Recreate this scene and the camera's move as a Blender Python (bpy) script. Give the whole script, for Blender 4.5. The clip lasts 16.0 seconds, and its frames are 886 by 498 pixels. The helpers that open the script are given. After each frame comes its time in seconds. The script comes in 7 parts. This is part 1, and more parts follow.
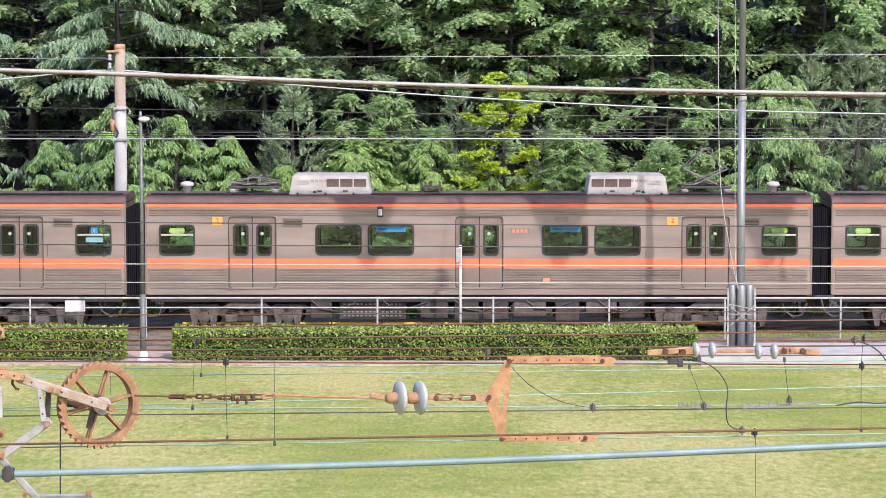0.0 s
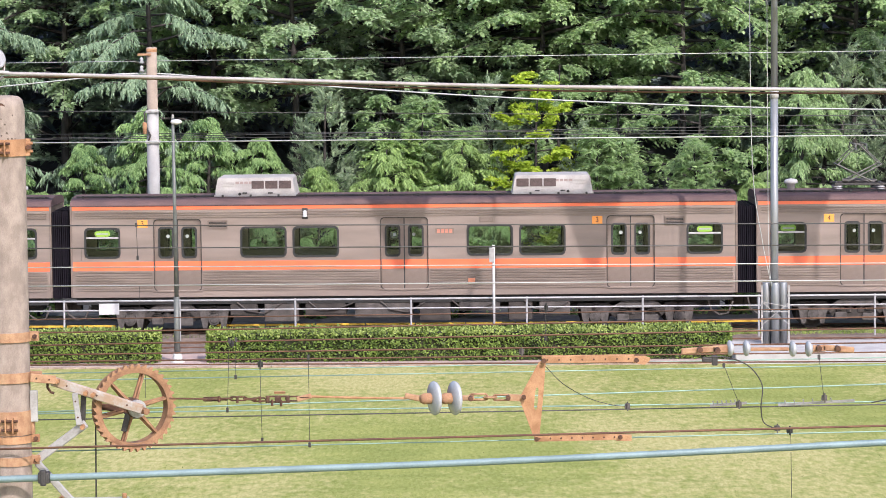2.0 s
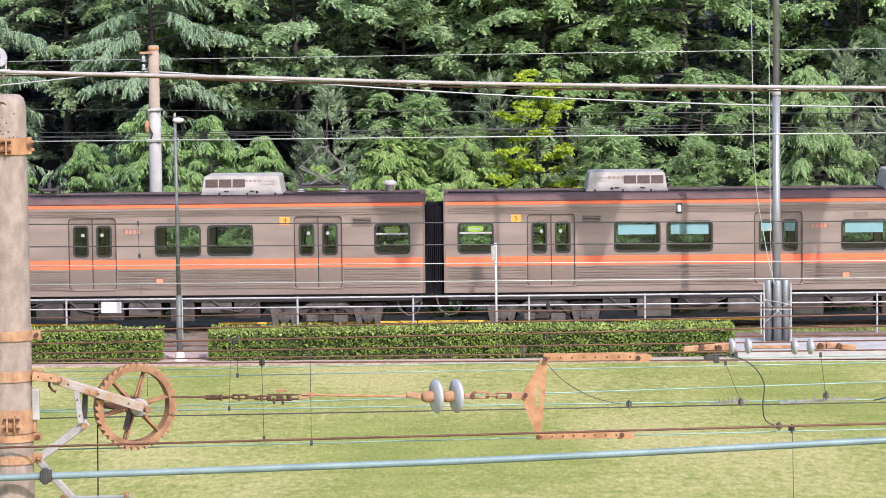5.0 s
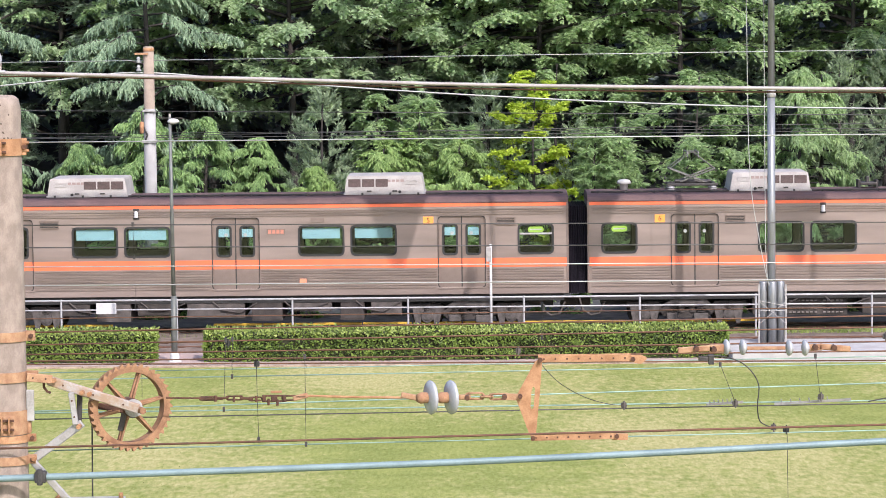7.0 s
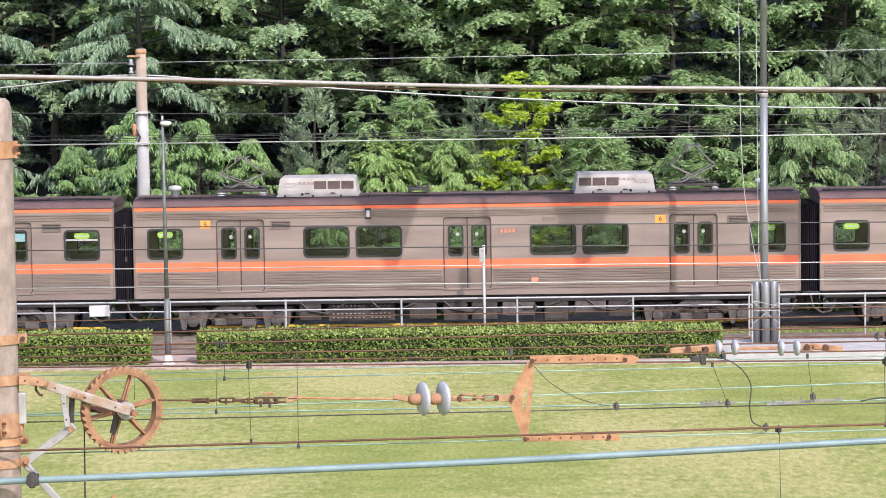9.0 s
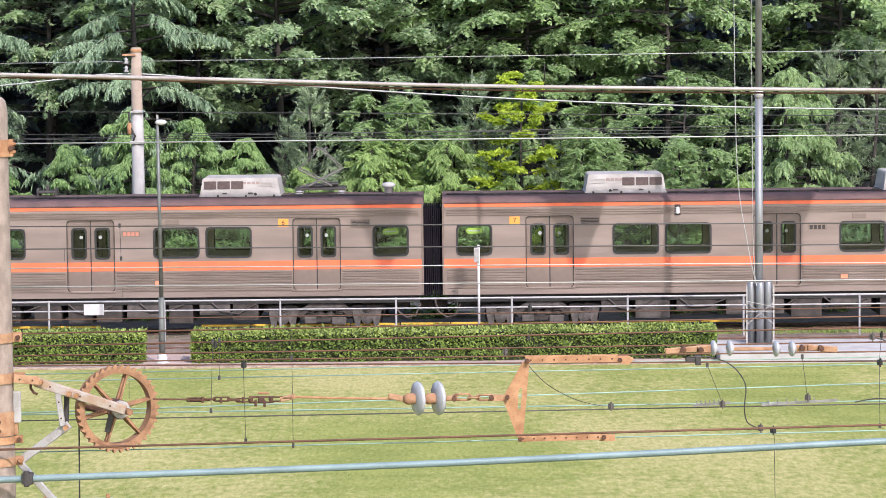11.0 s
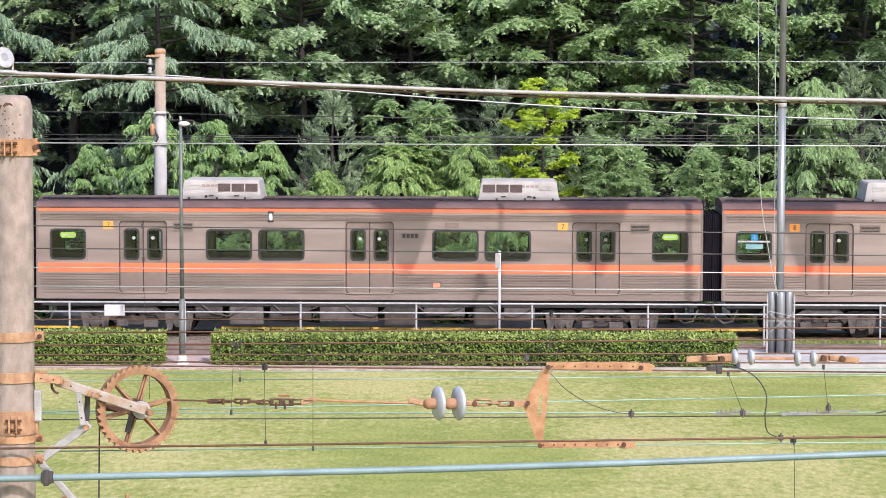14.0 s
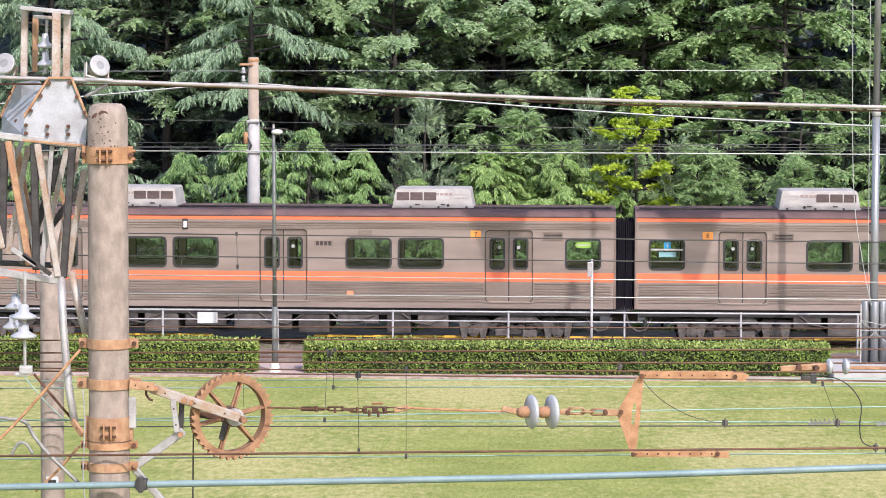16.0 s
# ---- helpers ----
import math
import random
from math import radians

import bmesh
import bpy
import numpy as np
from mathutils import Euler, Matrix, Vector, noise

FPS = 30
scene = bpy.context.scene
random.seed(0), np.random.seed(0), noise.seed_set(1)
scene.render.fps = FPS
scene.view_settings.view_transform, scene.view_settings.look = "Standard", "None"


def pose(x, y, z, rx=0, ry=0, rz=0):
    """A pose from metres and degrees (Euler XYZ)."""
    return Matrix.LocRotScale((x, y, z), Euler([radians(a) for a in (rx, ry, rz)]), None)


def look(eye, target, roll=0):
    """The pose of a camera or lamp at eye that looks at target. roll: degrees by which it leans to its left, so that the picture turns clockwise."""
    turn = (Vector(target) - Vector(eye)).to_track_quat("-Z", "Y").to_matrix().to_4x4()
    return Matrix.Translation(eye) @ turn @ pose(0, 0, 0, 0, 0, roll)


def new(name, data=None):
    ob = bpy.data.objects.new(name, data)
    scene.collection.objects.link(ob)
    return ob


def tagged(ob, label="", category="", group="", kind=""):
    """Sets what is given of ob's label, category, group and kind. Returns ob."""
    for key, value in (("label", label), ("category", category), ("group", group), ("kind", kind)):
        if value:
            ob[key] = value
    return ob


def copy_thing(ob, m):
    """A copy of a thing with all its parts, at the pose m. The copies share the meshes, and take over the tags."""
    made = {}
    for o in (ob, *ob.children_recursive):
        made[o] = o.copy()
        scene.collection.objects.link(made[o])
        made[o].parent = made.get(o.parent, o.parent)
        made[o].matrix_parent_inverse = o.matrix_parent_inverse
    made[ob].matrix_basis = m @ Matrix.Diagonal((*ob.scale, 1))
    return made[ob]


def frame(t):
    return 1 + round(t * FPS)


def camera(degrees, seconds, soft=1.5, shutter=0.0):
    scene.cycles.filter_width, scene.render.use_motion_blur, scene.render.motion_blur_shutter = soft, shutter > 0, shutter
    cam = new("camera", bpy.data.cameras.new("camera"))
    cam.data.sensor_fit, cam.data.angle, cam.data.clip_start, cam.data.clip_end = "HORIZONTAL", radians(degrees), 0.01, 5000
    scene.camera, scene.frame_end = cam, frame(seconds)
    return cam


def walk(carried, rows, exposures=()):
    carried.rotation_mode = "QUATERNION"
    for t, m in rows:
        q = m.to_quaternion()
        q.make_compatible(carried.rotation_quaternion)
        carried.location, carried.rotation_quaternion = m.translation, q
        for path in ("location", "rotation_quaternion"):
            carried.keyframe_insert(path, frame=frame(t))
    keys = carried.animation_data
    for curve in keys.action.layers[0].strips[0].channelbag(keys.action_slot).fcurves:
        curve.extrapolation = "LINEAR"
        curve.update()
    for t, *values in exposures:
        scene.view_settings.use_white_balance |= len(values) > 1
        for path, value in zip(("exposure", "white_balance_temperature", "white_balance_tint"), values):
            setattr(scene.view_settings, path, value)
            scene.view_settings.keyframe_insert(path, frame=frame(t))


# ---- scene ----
import itertools

# ---------------------------------------------------------------- camera
cam = camera(17.239, 16.0, soft=0.65)
PATH = [
    (0.0, -0.001, 8.999, -4.477, -0.002, 0.004),
    (0.5, -0.005, 9.002, -4.464, 0.174, -0.152),
    (1.0, -0.005, 9.003, -4.498, 0.345, -0.337),
    (1.5, -0.004, 9.003, -4.503, 0.509, -0.469),
    (2.0, -0.003, 9.002, -4.473, 0.647, -0.543),
    (2.5, -0.007, 9.003, -4.520, 0.730, -0.574),
    (3.0, -0.005, 9.004, -4.541, 0.793, -0.590),
    (3.5, -0.001, 9.003, -4.531, 0.798, -0.636),
    (4.0, 0.001, 9.003, -4.532, 0.766, -0.646),
    (6.5, 0.007, 9.002, -4.473, 0.618, -0.548),
    (7.0, 0.007, 9.002, -4.489, 0.597, -0.571),
    (7.5, 0.012, 9.006, -4.492, 0.574, -0.650),
    (8.0, 0.017, 9.003, -4.508, 0.534, -0.701),
    (8.5, 0.020, 8.997, -4.497, 0.495, -0.745),
    (9.0, 0.025, 9.003, -4.467, 0.473, -0.765),
    (11.5, 0.016, 9.004, -4.477, 0.330, -0.507),
    (12.0, 0.015, 9.003, -4.409, 0.344, -0.358),
    (12.5, 0.010, 9.003, -4.397, 0.379, -0.190),
    (13.0, 0.007, 9.003, -4.398, 0.467, -0.045),
    (13.5, 0.002, 9.002, -4.354, 0.588, 0.075),
    (14.0, -0.001, 9.001, -4.371, 0.767, 0.180),
    (14.5, -0.005, 9.002, -4.331, 1.055, 0.198),
    (15.0, -0.007, 9.000, -4.287, 1.523, 0.139),
    (15.5, -0.009, 9.001, -4.264, 2.026, 0.130),
    (16.0, -0.017, 8.999, -4.210, 2.571, 0.167),
]
walk(cam, [(t, pose(x, 0, z, 90 + pitch, 0, yaw) @ pose(0, 0, 0, 0, 0, roll)) for t, x, z, pitch, yaw, roll in PATH],
     exposures=[(0.0, 1.0, 6420, 15), (16.0, 1.0, 6420, 15)])

# ---------------------------------------------------------------- light
SUN_ELEVATION, SUN_AZIMUTH = 42.0, 155.0      # degrees; azimuth clockwise from +y
world = bpy.data.worlds.new("sky")
scene.world = world
world.use_nodes = True
wn = world.node_tree.nodes
sky = wn.new("ShaderNodeTexSky")
sky.sky_type = "NISHITA"
sky.sun_disc = False
sky.sun_elevation, sky.sun_rotation = radians(SUN_ELEVATION), radians(SUN_AZIMUTH)
sky.dust_density = 2.0
world.node_tree.links.new(sky.outputs[0], wn["Background"].inputs[0])
wn["Background"].inputs[1].default_value = 0.15
sun = new("sun", bpy.data.lights.new("sun", "SUN"))
sun.data.energy, sun.data.angle, sun.data.color = 2.45, radians(0.55), (1.0, 0.95, 0.90)
sa, se = radians(SUN_AZIMUTH), radians(SUN_ELEVATION)
SUN_FROM = Vector((math.sin(sa) * math.cos(se), math.cos(sa) * math.cos(se), math.sin(se)))
sun.matrix_world = look(SUN_FROM * 50, (0, 0, 0))


# ---------------------------------------------------------------- materials
def material(name, base, other=None, rough=0.6, metal=0.0, grain=8.0, fine=90.0, bump=0.2, vary=0.5, stretch=(1, 1, 1),
             per="", spec=0.5, third=None):
    """A procedural surface: two colours mixed by coarse and fine noise, with relief; per: 'island' or 'object' varies by piece."""
    m = bpy.data.materials.new(name)
    m.use_nodes = True
    n, l = m.node_tree.nodes, m.node_tree.links
    b = n["Principled BSDF"]
    other = other or tuple(c * 0.7 for c in base)
    tc, mp = n.new("ShaderNodeTexCoord"), n.new("ShaderNodeMapping")
    mp.inputs["Scale"].default_value = stretch
    l.new(tc.outputs["Object"], mp.inputs[0])
    big, small = n.new("ShaderNodeTexNoise"), n.new("ShaderNodeTexNoise")
    big.inputs["Scale"].default_value, big.inputs["Detail"].default_value = grain, 6
    small.inputs["Scale"].default_value, small.inputs["Detail"].default_value = fine, 3
    l.new(mp.outputs[0], big.inputs[0]), l.new(mp.outputs[0], small.inputs[0])
    add = n.new("ShaderNodeMath")
    add.operation = "MULTIPLY_ADD"
    l.new(small.outputs[0], add.inputs[0])
    add.inputs[1].default_value = 0.45
    l.new(big.outputs[0], add.inputs[2])
    ramp = n.new("ShaderNodeValToRGB")
    ramp.color_ramp.elements[0].position, ramp.color_ramp.elements[0].color = 0.72 - 0.3 * vary, (*other, 1)
    ramp.color_ramp.elements[1].position, ramp.color_ramp.elements[1].color = 0.72 + 0.3 * (1.1 - vary), (*base, 1)
    l.new(add.outputs[0], ramp.inputs[0])
    col = ramp.outputs[0]
    if per:
        src = n.new("ShaderNodeNewGeometry").outputs["Random Per Island"] if per == "island" else n.new("ShaderNodeObjectInfo").outputs["Random"]
        mix = n.new("ShaderNodeMixRGB")
        l.new(src, mix.inputs[0])
        l.new(col, mix.inputs[1])
        mix.inputs[2].default_value = (*(third or base), 1)
        col = mix.outputs[0]
    l.new(col, b.inputs["Base Color"])
    b.inputs["Roughness"].default_value, b.inputs["Metallic"].default_value = rough, metal
    b.inputs["Specular IOR Level"].default_value = spec
    if bump:
        bp = n.new("ShaderNodeBump")
        bp.inputs["Strength"].default_value, bp.inputs["Distance"].default_value = bump, 0.02
        l.new(add.outputs[0], bp.inputs["Height"])
        l.new(bp.outputs[0], b.inputs["Normal"])
    return m


def leaf_material(name, dark, light, translucent=0.3, rough=0.55):
    """Leaves: a colour of its own for each leaf, lit from both sides."""
    m = bpy.data.materials.new(name)
    m.use_nodes = True
    n, l = m.node_tree.nodes, m.node_tree.links
    b, out = n["Principled BSDF"], n["Material Output"]
    geo, ramp = n.new("ShaderNodeNewGeometry"), n.new("ShaderNodeValToRGB")
    ramp.color_ramp.elements[0].color, ramp.color_ramp.elements[1].color = (*dark, 1), (*light, 1)
    tc, noi, avg = n.new("ShaderNodeTexCoord"), n.new("ShaderNodeTexNoise"), n.new("ShaderNodeMath")
    noi.inputs["Scale"].default_value = 0.9
    l.new(tc.outputs["Object"], noi.inputs[0])
    avg.operation = "MULTIPLY_ADD"
    l.new(geo.outputs["Random Per Island"], avg.inputs[0])
    avg.inputs[1].default_value = 0.55
    l.new(noi.outputs[0], avg.inputs[2])
    ramp.color_ramp.elements[0].position, ramp.color_ramp.elements[1].position = 0.4, 1.05
    l.new(avg.outputs[0], ramp.inputs[0])
    l.new(ramp.outputs[0], b.inputs["Base Color"])
    b.inputs["Roughness"].default_value = rough
    b.inputs["Specular IOR Level"].default_value = 0.3
    tr, mix = n.new("ShaderNodeBsdfTranslucent"), n.new("ShaderNodeMixShader")
    l.new(ramp.outputs[0], tr.inputs[0])
    mix.inputs[0].default_value = translucent
    l.new(b.outputs[0], mix.inputs[1]), l.new(tr.outputs[0], mix.inputs[2]), l.new(mix.outputs[0], out.inputs[0])
    return m


def glass_material(name, tint, gloss=0.9):
    m = bpy.data.materials.new(name)
    m.use_nodes = True
    n, l = m.node_tree.nodes, m.node_tree.links
    n.remove(n["Principled BSDF"])
    t, g, mix, fr = (n.new(k) for k in ("ShaderNodeBsdfTransparent", "ShaderNodeBsdfGlossy", "ShaderNodeMixShader", "ShaderNodeFresnel"))
    t.inputs[0].default_value = (*tint, 1)
    g.inputs["Roughness"].default_value = 0.03
    g.inputs[0].default_value = (gloss, gloss, gloss, 1)
    fr.inputs[0].default_value = 1.6
    l.new(fr.outputs[0], mix.inputs[0]), l.new(t.outputs[0], mix.inputs[1]), l.new(g.outputs[0], mix.inputs[2])
    l.new(mix.outputs[0], n["Material Output"].inputs[0])
    return m


STEEL = material("brushed_stainless", (0.285, 0.226, 0.198), (0.20, 0.157, 0.137), 0.5, 0.35, 0.7, 60, 0.05, 0.5, (0.5, 1, 3))
STEEL_DOOR = material("door_stainless", (0.225, 0.174, 0.15), (0.155, 0.118, 0.10), 0.5, 0.35, 1.2, 60, 0.05, 0.5, (1, 1, 1.5))
STEEL_DIRTY = material("corrugated_stainless", (0.27, 0.215, 0.185), (0.15, 0.115, 0.098), 0.5, 0.35, 0.9, 40, 0.05, 0.5, (0.6, 1, 3))
ROOF = material("brown_roof_paint", (0.115, 0.066, 0.064), (0.075, 0.044, 0.044), 0.75, 0, 1.5, 30, 0.1)
ORANGE = material("orange_stripe", (0.78, 0.155, 0.062), (0.62, 0.13, 0.058), 0.45, 0, 1.5, 40, 0.0)
ORANGE_PALE = material("faded_orange", (0.72, 0.26, 0.14), (0.5, 0.2, 0.12), 0.5, 0, 3, 40, 0.0)
YELLOW_SIGN = material("amber_sign", (0.80, 0.30, 0.055), (0.70, 0.27, 0.05), 0.5, 0, 5, 40, 0.0)
BLACK = material("black_paint", (0.02, 0.02, 0.02), (0.012, 0.012, 0.012), 0.6, 0, 5, 40, 0.1)
GANGWAY = material("black_bellows", (0.012, 0.010, 0.015), (0.008, 0.007, 0.010), 0.95, 0, 5, 40, 0.1, spec=0.1)
RUBBER = material("window_rubber", (0.025, 0.025, 0.025), (0.015, 0.015, 0.015), 0.6, 0, 5, 40, 0.05)
UNDER = material("dusty_underframe", (0.065, 0.054, 0.05), (0.028, 0.024, 0.022), 0.85, 0.1, 3, 30, 0.3)
UNDER_PALE = material("grey_equipment_case", (0.105, 0.09, 0.084), (0.05, 0.043, 0.04), 0.75, 0.1, 3, 30, 0.2)
RAILING_PAINT = material("greyed_white_paint", (0.38, 0.38, 0.40), (0.29, 0.285, 0.29), 0.5, 0.1, 4, 40, 0.05)
WHITE_PAINT = material("white_paint", (0.54, 0.54, 0.55), (0.42, 0.41, 0.41), 0.5, 0, 4, 40, 0.05)
AC_WHITE = material("grey_white_housing", (0.42, 0.395, 0.39), (0.31, 0.285, 0.28), 0.55, 0, 2, 30, 0.05)
AC_GRILLE = material("dark_grille", (0.12, 0.08, 0.075), (0.07, 0.05, 0.05), 0.7, 0, 8, 60, 0.2)
INSIDE = material("cabin_lining", (0.30, 0.31, 0.30), (0.22, 0.22, 0.22), 0.7, 0, 3, 30, 0.0)
SEAT = material("green_seat_cloth", (0.04, 0.09, 0.07), (0.03, 0.06, 0.05), 0.9, 0, 9, 90, 0.1)
PALE_BLUE = material("pale_blue_film", (0.42, 0.66, 0.72), (0.36, 0.58, 0.64), 0.5, 0, 3, 30, 0.0)
SKY_BLUE = material("bright_blue_board", (0.03, 0.38, 0.75), (0.03, 0.33, 0.68), 0.4, 0, 3, 30, 0.0)
BOARD_BLUE = material("dark_blue_print", (0.02, 0.12, 0.32), (0.02, 0.10, 0.28), 0.5, 0, 3, 30, 0.0)
LIME = material("lime_sticker", (0.55, 0.78, 0.12), (0.48, 0.7, 0.1), 0.5, 0, 3, 30, 0.0)
GLASS = glass_material("tinted_glass", (0.82, 0.87, 0.88), 0.7)
RUST = material("orange_rust", (0.45, 0.255, 0.138), (0.29, 0.145, 0.072), 0.85, 0.1, 9, 120, 0.35)
WHEEL_RUST = material("brown_cast_rust", (0.32, 0.178, 0.098), (0.19, 0.095, 0.053), 0.85, 0.1, 7, 90, 0.4)
PLATE_WHITE = material("chalky_white_plate", (0.38, 0.39, 0.425), (0.29, 0.285, 0.295), 0.75, 0, 6, 50, 0.1, 0.7)
PIPE_GREY = material("dull_grey_pipe", (0.27, 0.265, 0.26), (0.19, 0.18, 0.17), 0.5, 0.3, 6, 50, 0.1)
RUST_PALE = material("pale_rust", (0.41, 0.25, 0.145), (0.28, 0.145, 0.082), 0.8, 0.1, 12, 120, 0.3)
PIT_BROWN = material("dark_pitted_concrete", (0.12, 0.09, 0.07), (0.07, 0.055, 0.045), 0.95, 0, 20, 120, 0.3)
LENS_GREY = material("dusty_lens", (0.24, 0.24, 0.25), (0.17, 0.17, 0.175), 0.5, 0, 9, 60, 0.05)
RUST_DARK = material("dark_rust", (0.13, 0.06, 0.035), (0.07, 0.035, 0.025), 0.85, 0.2, 14, 120, 0.35)
GALV = material("galvanised_steel", (0.42, 0.41, 0.415), (0.30, 0.285, 0.28), 0.5, 0.35, 7, 70, 0.1)
GALV_RUSTED = material("rust_stained_steel", (0.42, 0.385, 0.36), (0.28, 0.165, 0.10), 0.6, 0.2, 5, 60, 0.15, 0.72)
DARK_STEEL = material("dark_steel", (0.075, 0.07, 0.07), (0.04, 0.035, 0.035), 0.6, 0.5, 9, 70, 0.15)
MAST = material("polished_steel_tube", (0.29, 0.30, 0.315), (0.21, 0.215, 0.225), 0.38, 0.5, 3, 60, 0.05, 0.5, (3, 3, 0.3))
CONCRETE = material("weathered_concrete", (0.315, 0.255, 0.218), (0.205, 0.162, 0.138), 0.9, 0, 11, 130, 0.35, 0.45, (1, 1, 0.6))
CONCRETE_PALE = material("pale_concrete", (0.40, 0.39, 0.40), (0.31, 0.30, 0.30), 0.9, 0, 2, 60, 0.3)
PORCELAIN = material("grey_porcelain", (0.36, 0.368, 0.39), (0.29, 0.298, 0.32), 0.22, 0, 4, 40, 0.0)
WIRE_PALE = material("pale_wire", (0.42, 0.43, 0.42), (0.32, 0.32, 0.31), 0.5, 0.3, 3, 40, 0.0)
WIRE_DARK = material("dark_wire", (0.09, 0.085, 0.08), (0.05, 0.05, 0.05), 0.6, 0.3, 3, 40, 0.0)
WIRE_GREEN = material("verdigris_wire", (0.27, 0.40, 0.34), (0.18, 0.27, 0.23), 0.6, 0.2, 3, 40, 0.0)
RUST_WIRE = material("rusted_wire", (0.17, 0.085, 0.05), (0.10, 0.05, 0.035), 0.8, 0.2, 6, 60, 0.1)
PIPE_BLUE = material("blue_green_cable", (0.19, 0.265, 0.28), (0.14, 0.20, 0.215), 0.5, 0.1, 3, 50, 0.1)
CABLE_GREY = material("grey_cable", (0.37, 0.345, 0.34), (0.27, 0.24, 0.235), 0.6, 0.1, 3, 50, 0.1)
BALLAST = material("brown_ballast", (0.21, 0.16, 0.135), (0.10, 0.078, 0.068), 0.95, 0, 2.5, 22, 0.9)
RAIL = material("rusty_rail", (0.17, 0.085, 0.055), (0.10, 0.05, 0.035), 0.7, 0.3, 6, 60, 0.2)
PAVING = material("pinkish_paving", (0.44, 0.34, 0.32), (0.33, 0.25, 0.23), 0.9, 0, 2, 40, 0.3)
KERB = material("kerb_stone", (0.36, 0.28, 0.22), (0.22, 0.16, 0.12), 0.9, 0, 5, 40, 0.5)
# dark soil, with the blue-grey haze of the tree gaps in its colour
SOIL = material("hazed_hill_soil", (0.065, 0.066, 0.07), (0.042, 0.044, 0.048), 0.95, 0, 0.6, 9, 0.8)
BARK = material("tree_bark", (0.05, 0.044, 0.04), (0.028, 0.024, 0.022), 0.9, 0, 4, 30, 0.6, 0.5, (1, 1, 0.3))
# inner shade of the hedge as a near-black colour
HEDGE_CORE = material("hedge_inner_shade", (0.035, 0.04, 0.015), (0.02, 0.02, 0.01), 0.95, 0, 6, 40, 0.5)
YELLOW_EDGE = material("yellow_marking", (0.64, 0.39, 0.035), (0.46, 0.29, 0.04), 0.7, 0, 3, 30, 0.1)
LEAF_CEDAR = leaf_material("cedar_needles", (0.143, 0.226, 0.151), (0.373, 0.502, 0.329), 0.45)
LEAF_DARK = leaf_material("dark_broad_leaves", (0.307, 0.413, 0.248), (0.525, 0.665, 0.406), 0.6)
LEAF_GREEN = leaf_material("broad_leaves", (0.211, 0.314, 0.154), (0.480, 0.628, 0.322), 0.6)
LEAF_YELLOW = leaf_material("yellow_green_leaves", (0.32, 0.44, 0.05), (0.60, 0.71, 0.11), 0.55)
LEAF_CEDAR_LIGHT = leaf_material("young_cedar_needles", (0.091, 0.182, 0.072), (0.356, 0.514, 0.211), 0.45)
LEAF_BRIGHT = leaf_material("bright_bush_leaves", (0.173, 0.278, 0.095), (0.447, 0.599, 0.234), 0.5)
# distance haze put into both leaf colours: blue-grey far, weaker mid
LEAF_FAR = leaf_material("hazed_far_leaves", (0.153, 0.194, 0.219), (0.305, 0.381, 0.387), 0.6)
LEAF_MID = leaf_material("hazed_mid_leaves", (0.216, 0.288, 0.219), (0.432, 0.541, 0.380), 0.6)
LEAF_GREY = leaf_material("grey_pine_needles", (0.202, 0.273, 0.170), (0.422, 0.519, 0.339), 0.45)
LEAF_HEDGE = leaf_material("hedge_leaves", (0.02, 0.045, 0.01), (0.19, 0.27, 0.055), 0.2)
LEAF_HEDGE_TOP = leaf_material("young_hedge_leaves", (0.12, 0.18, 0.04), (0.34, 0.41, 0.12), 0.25)


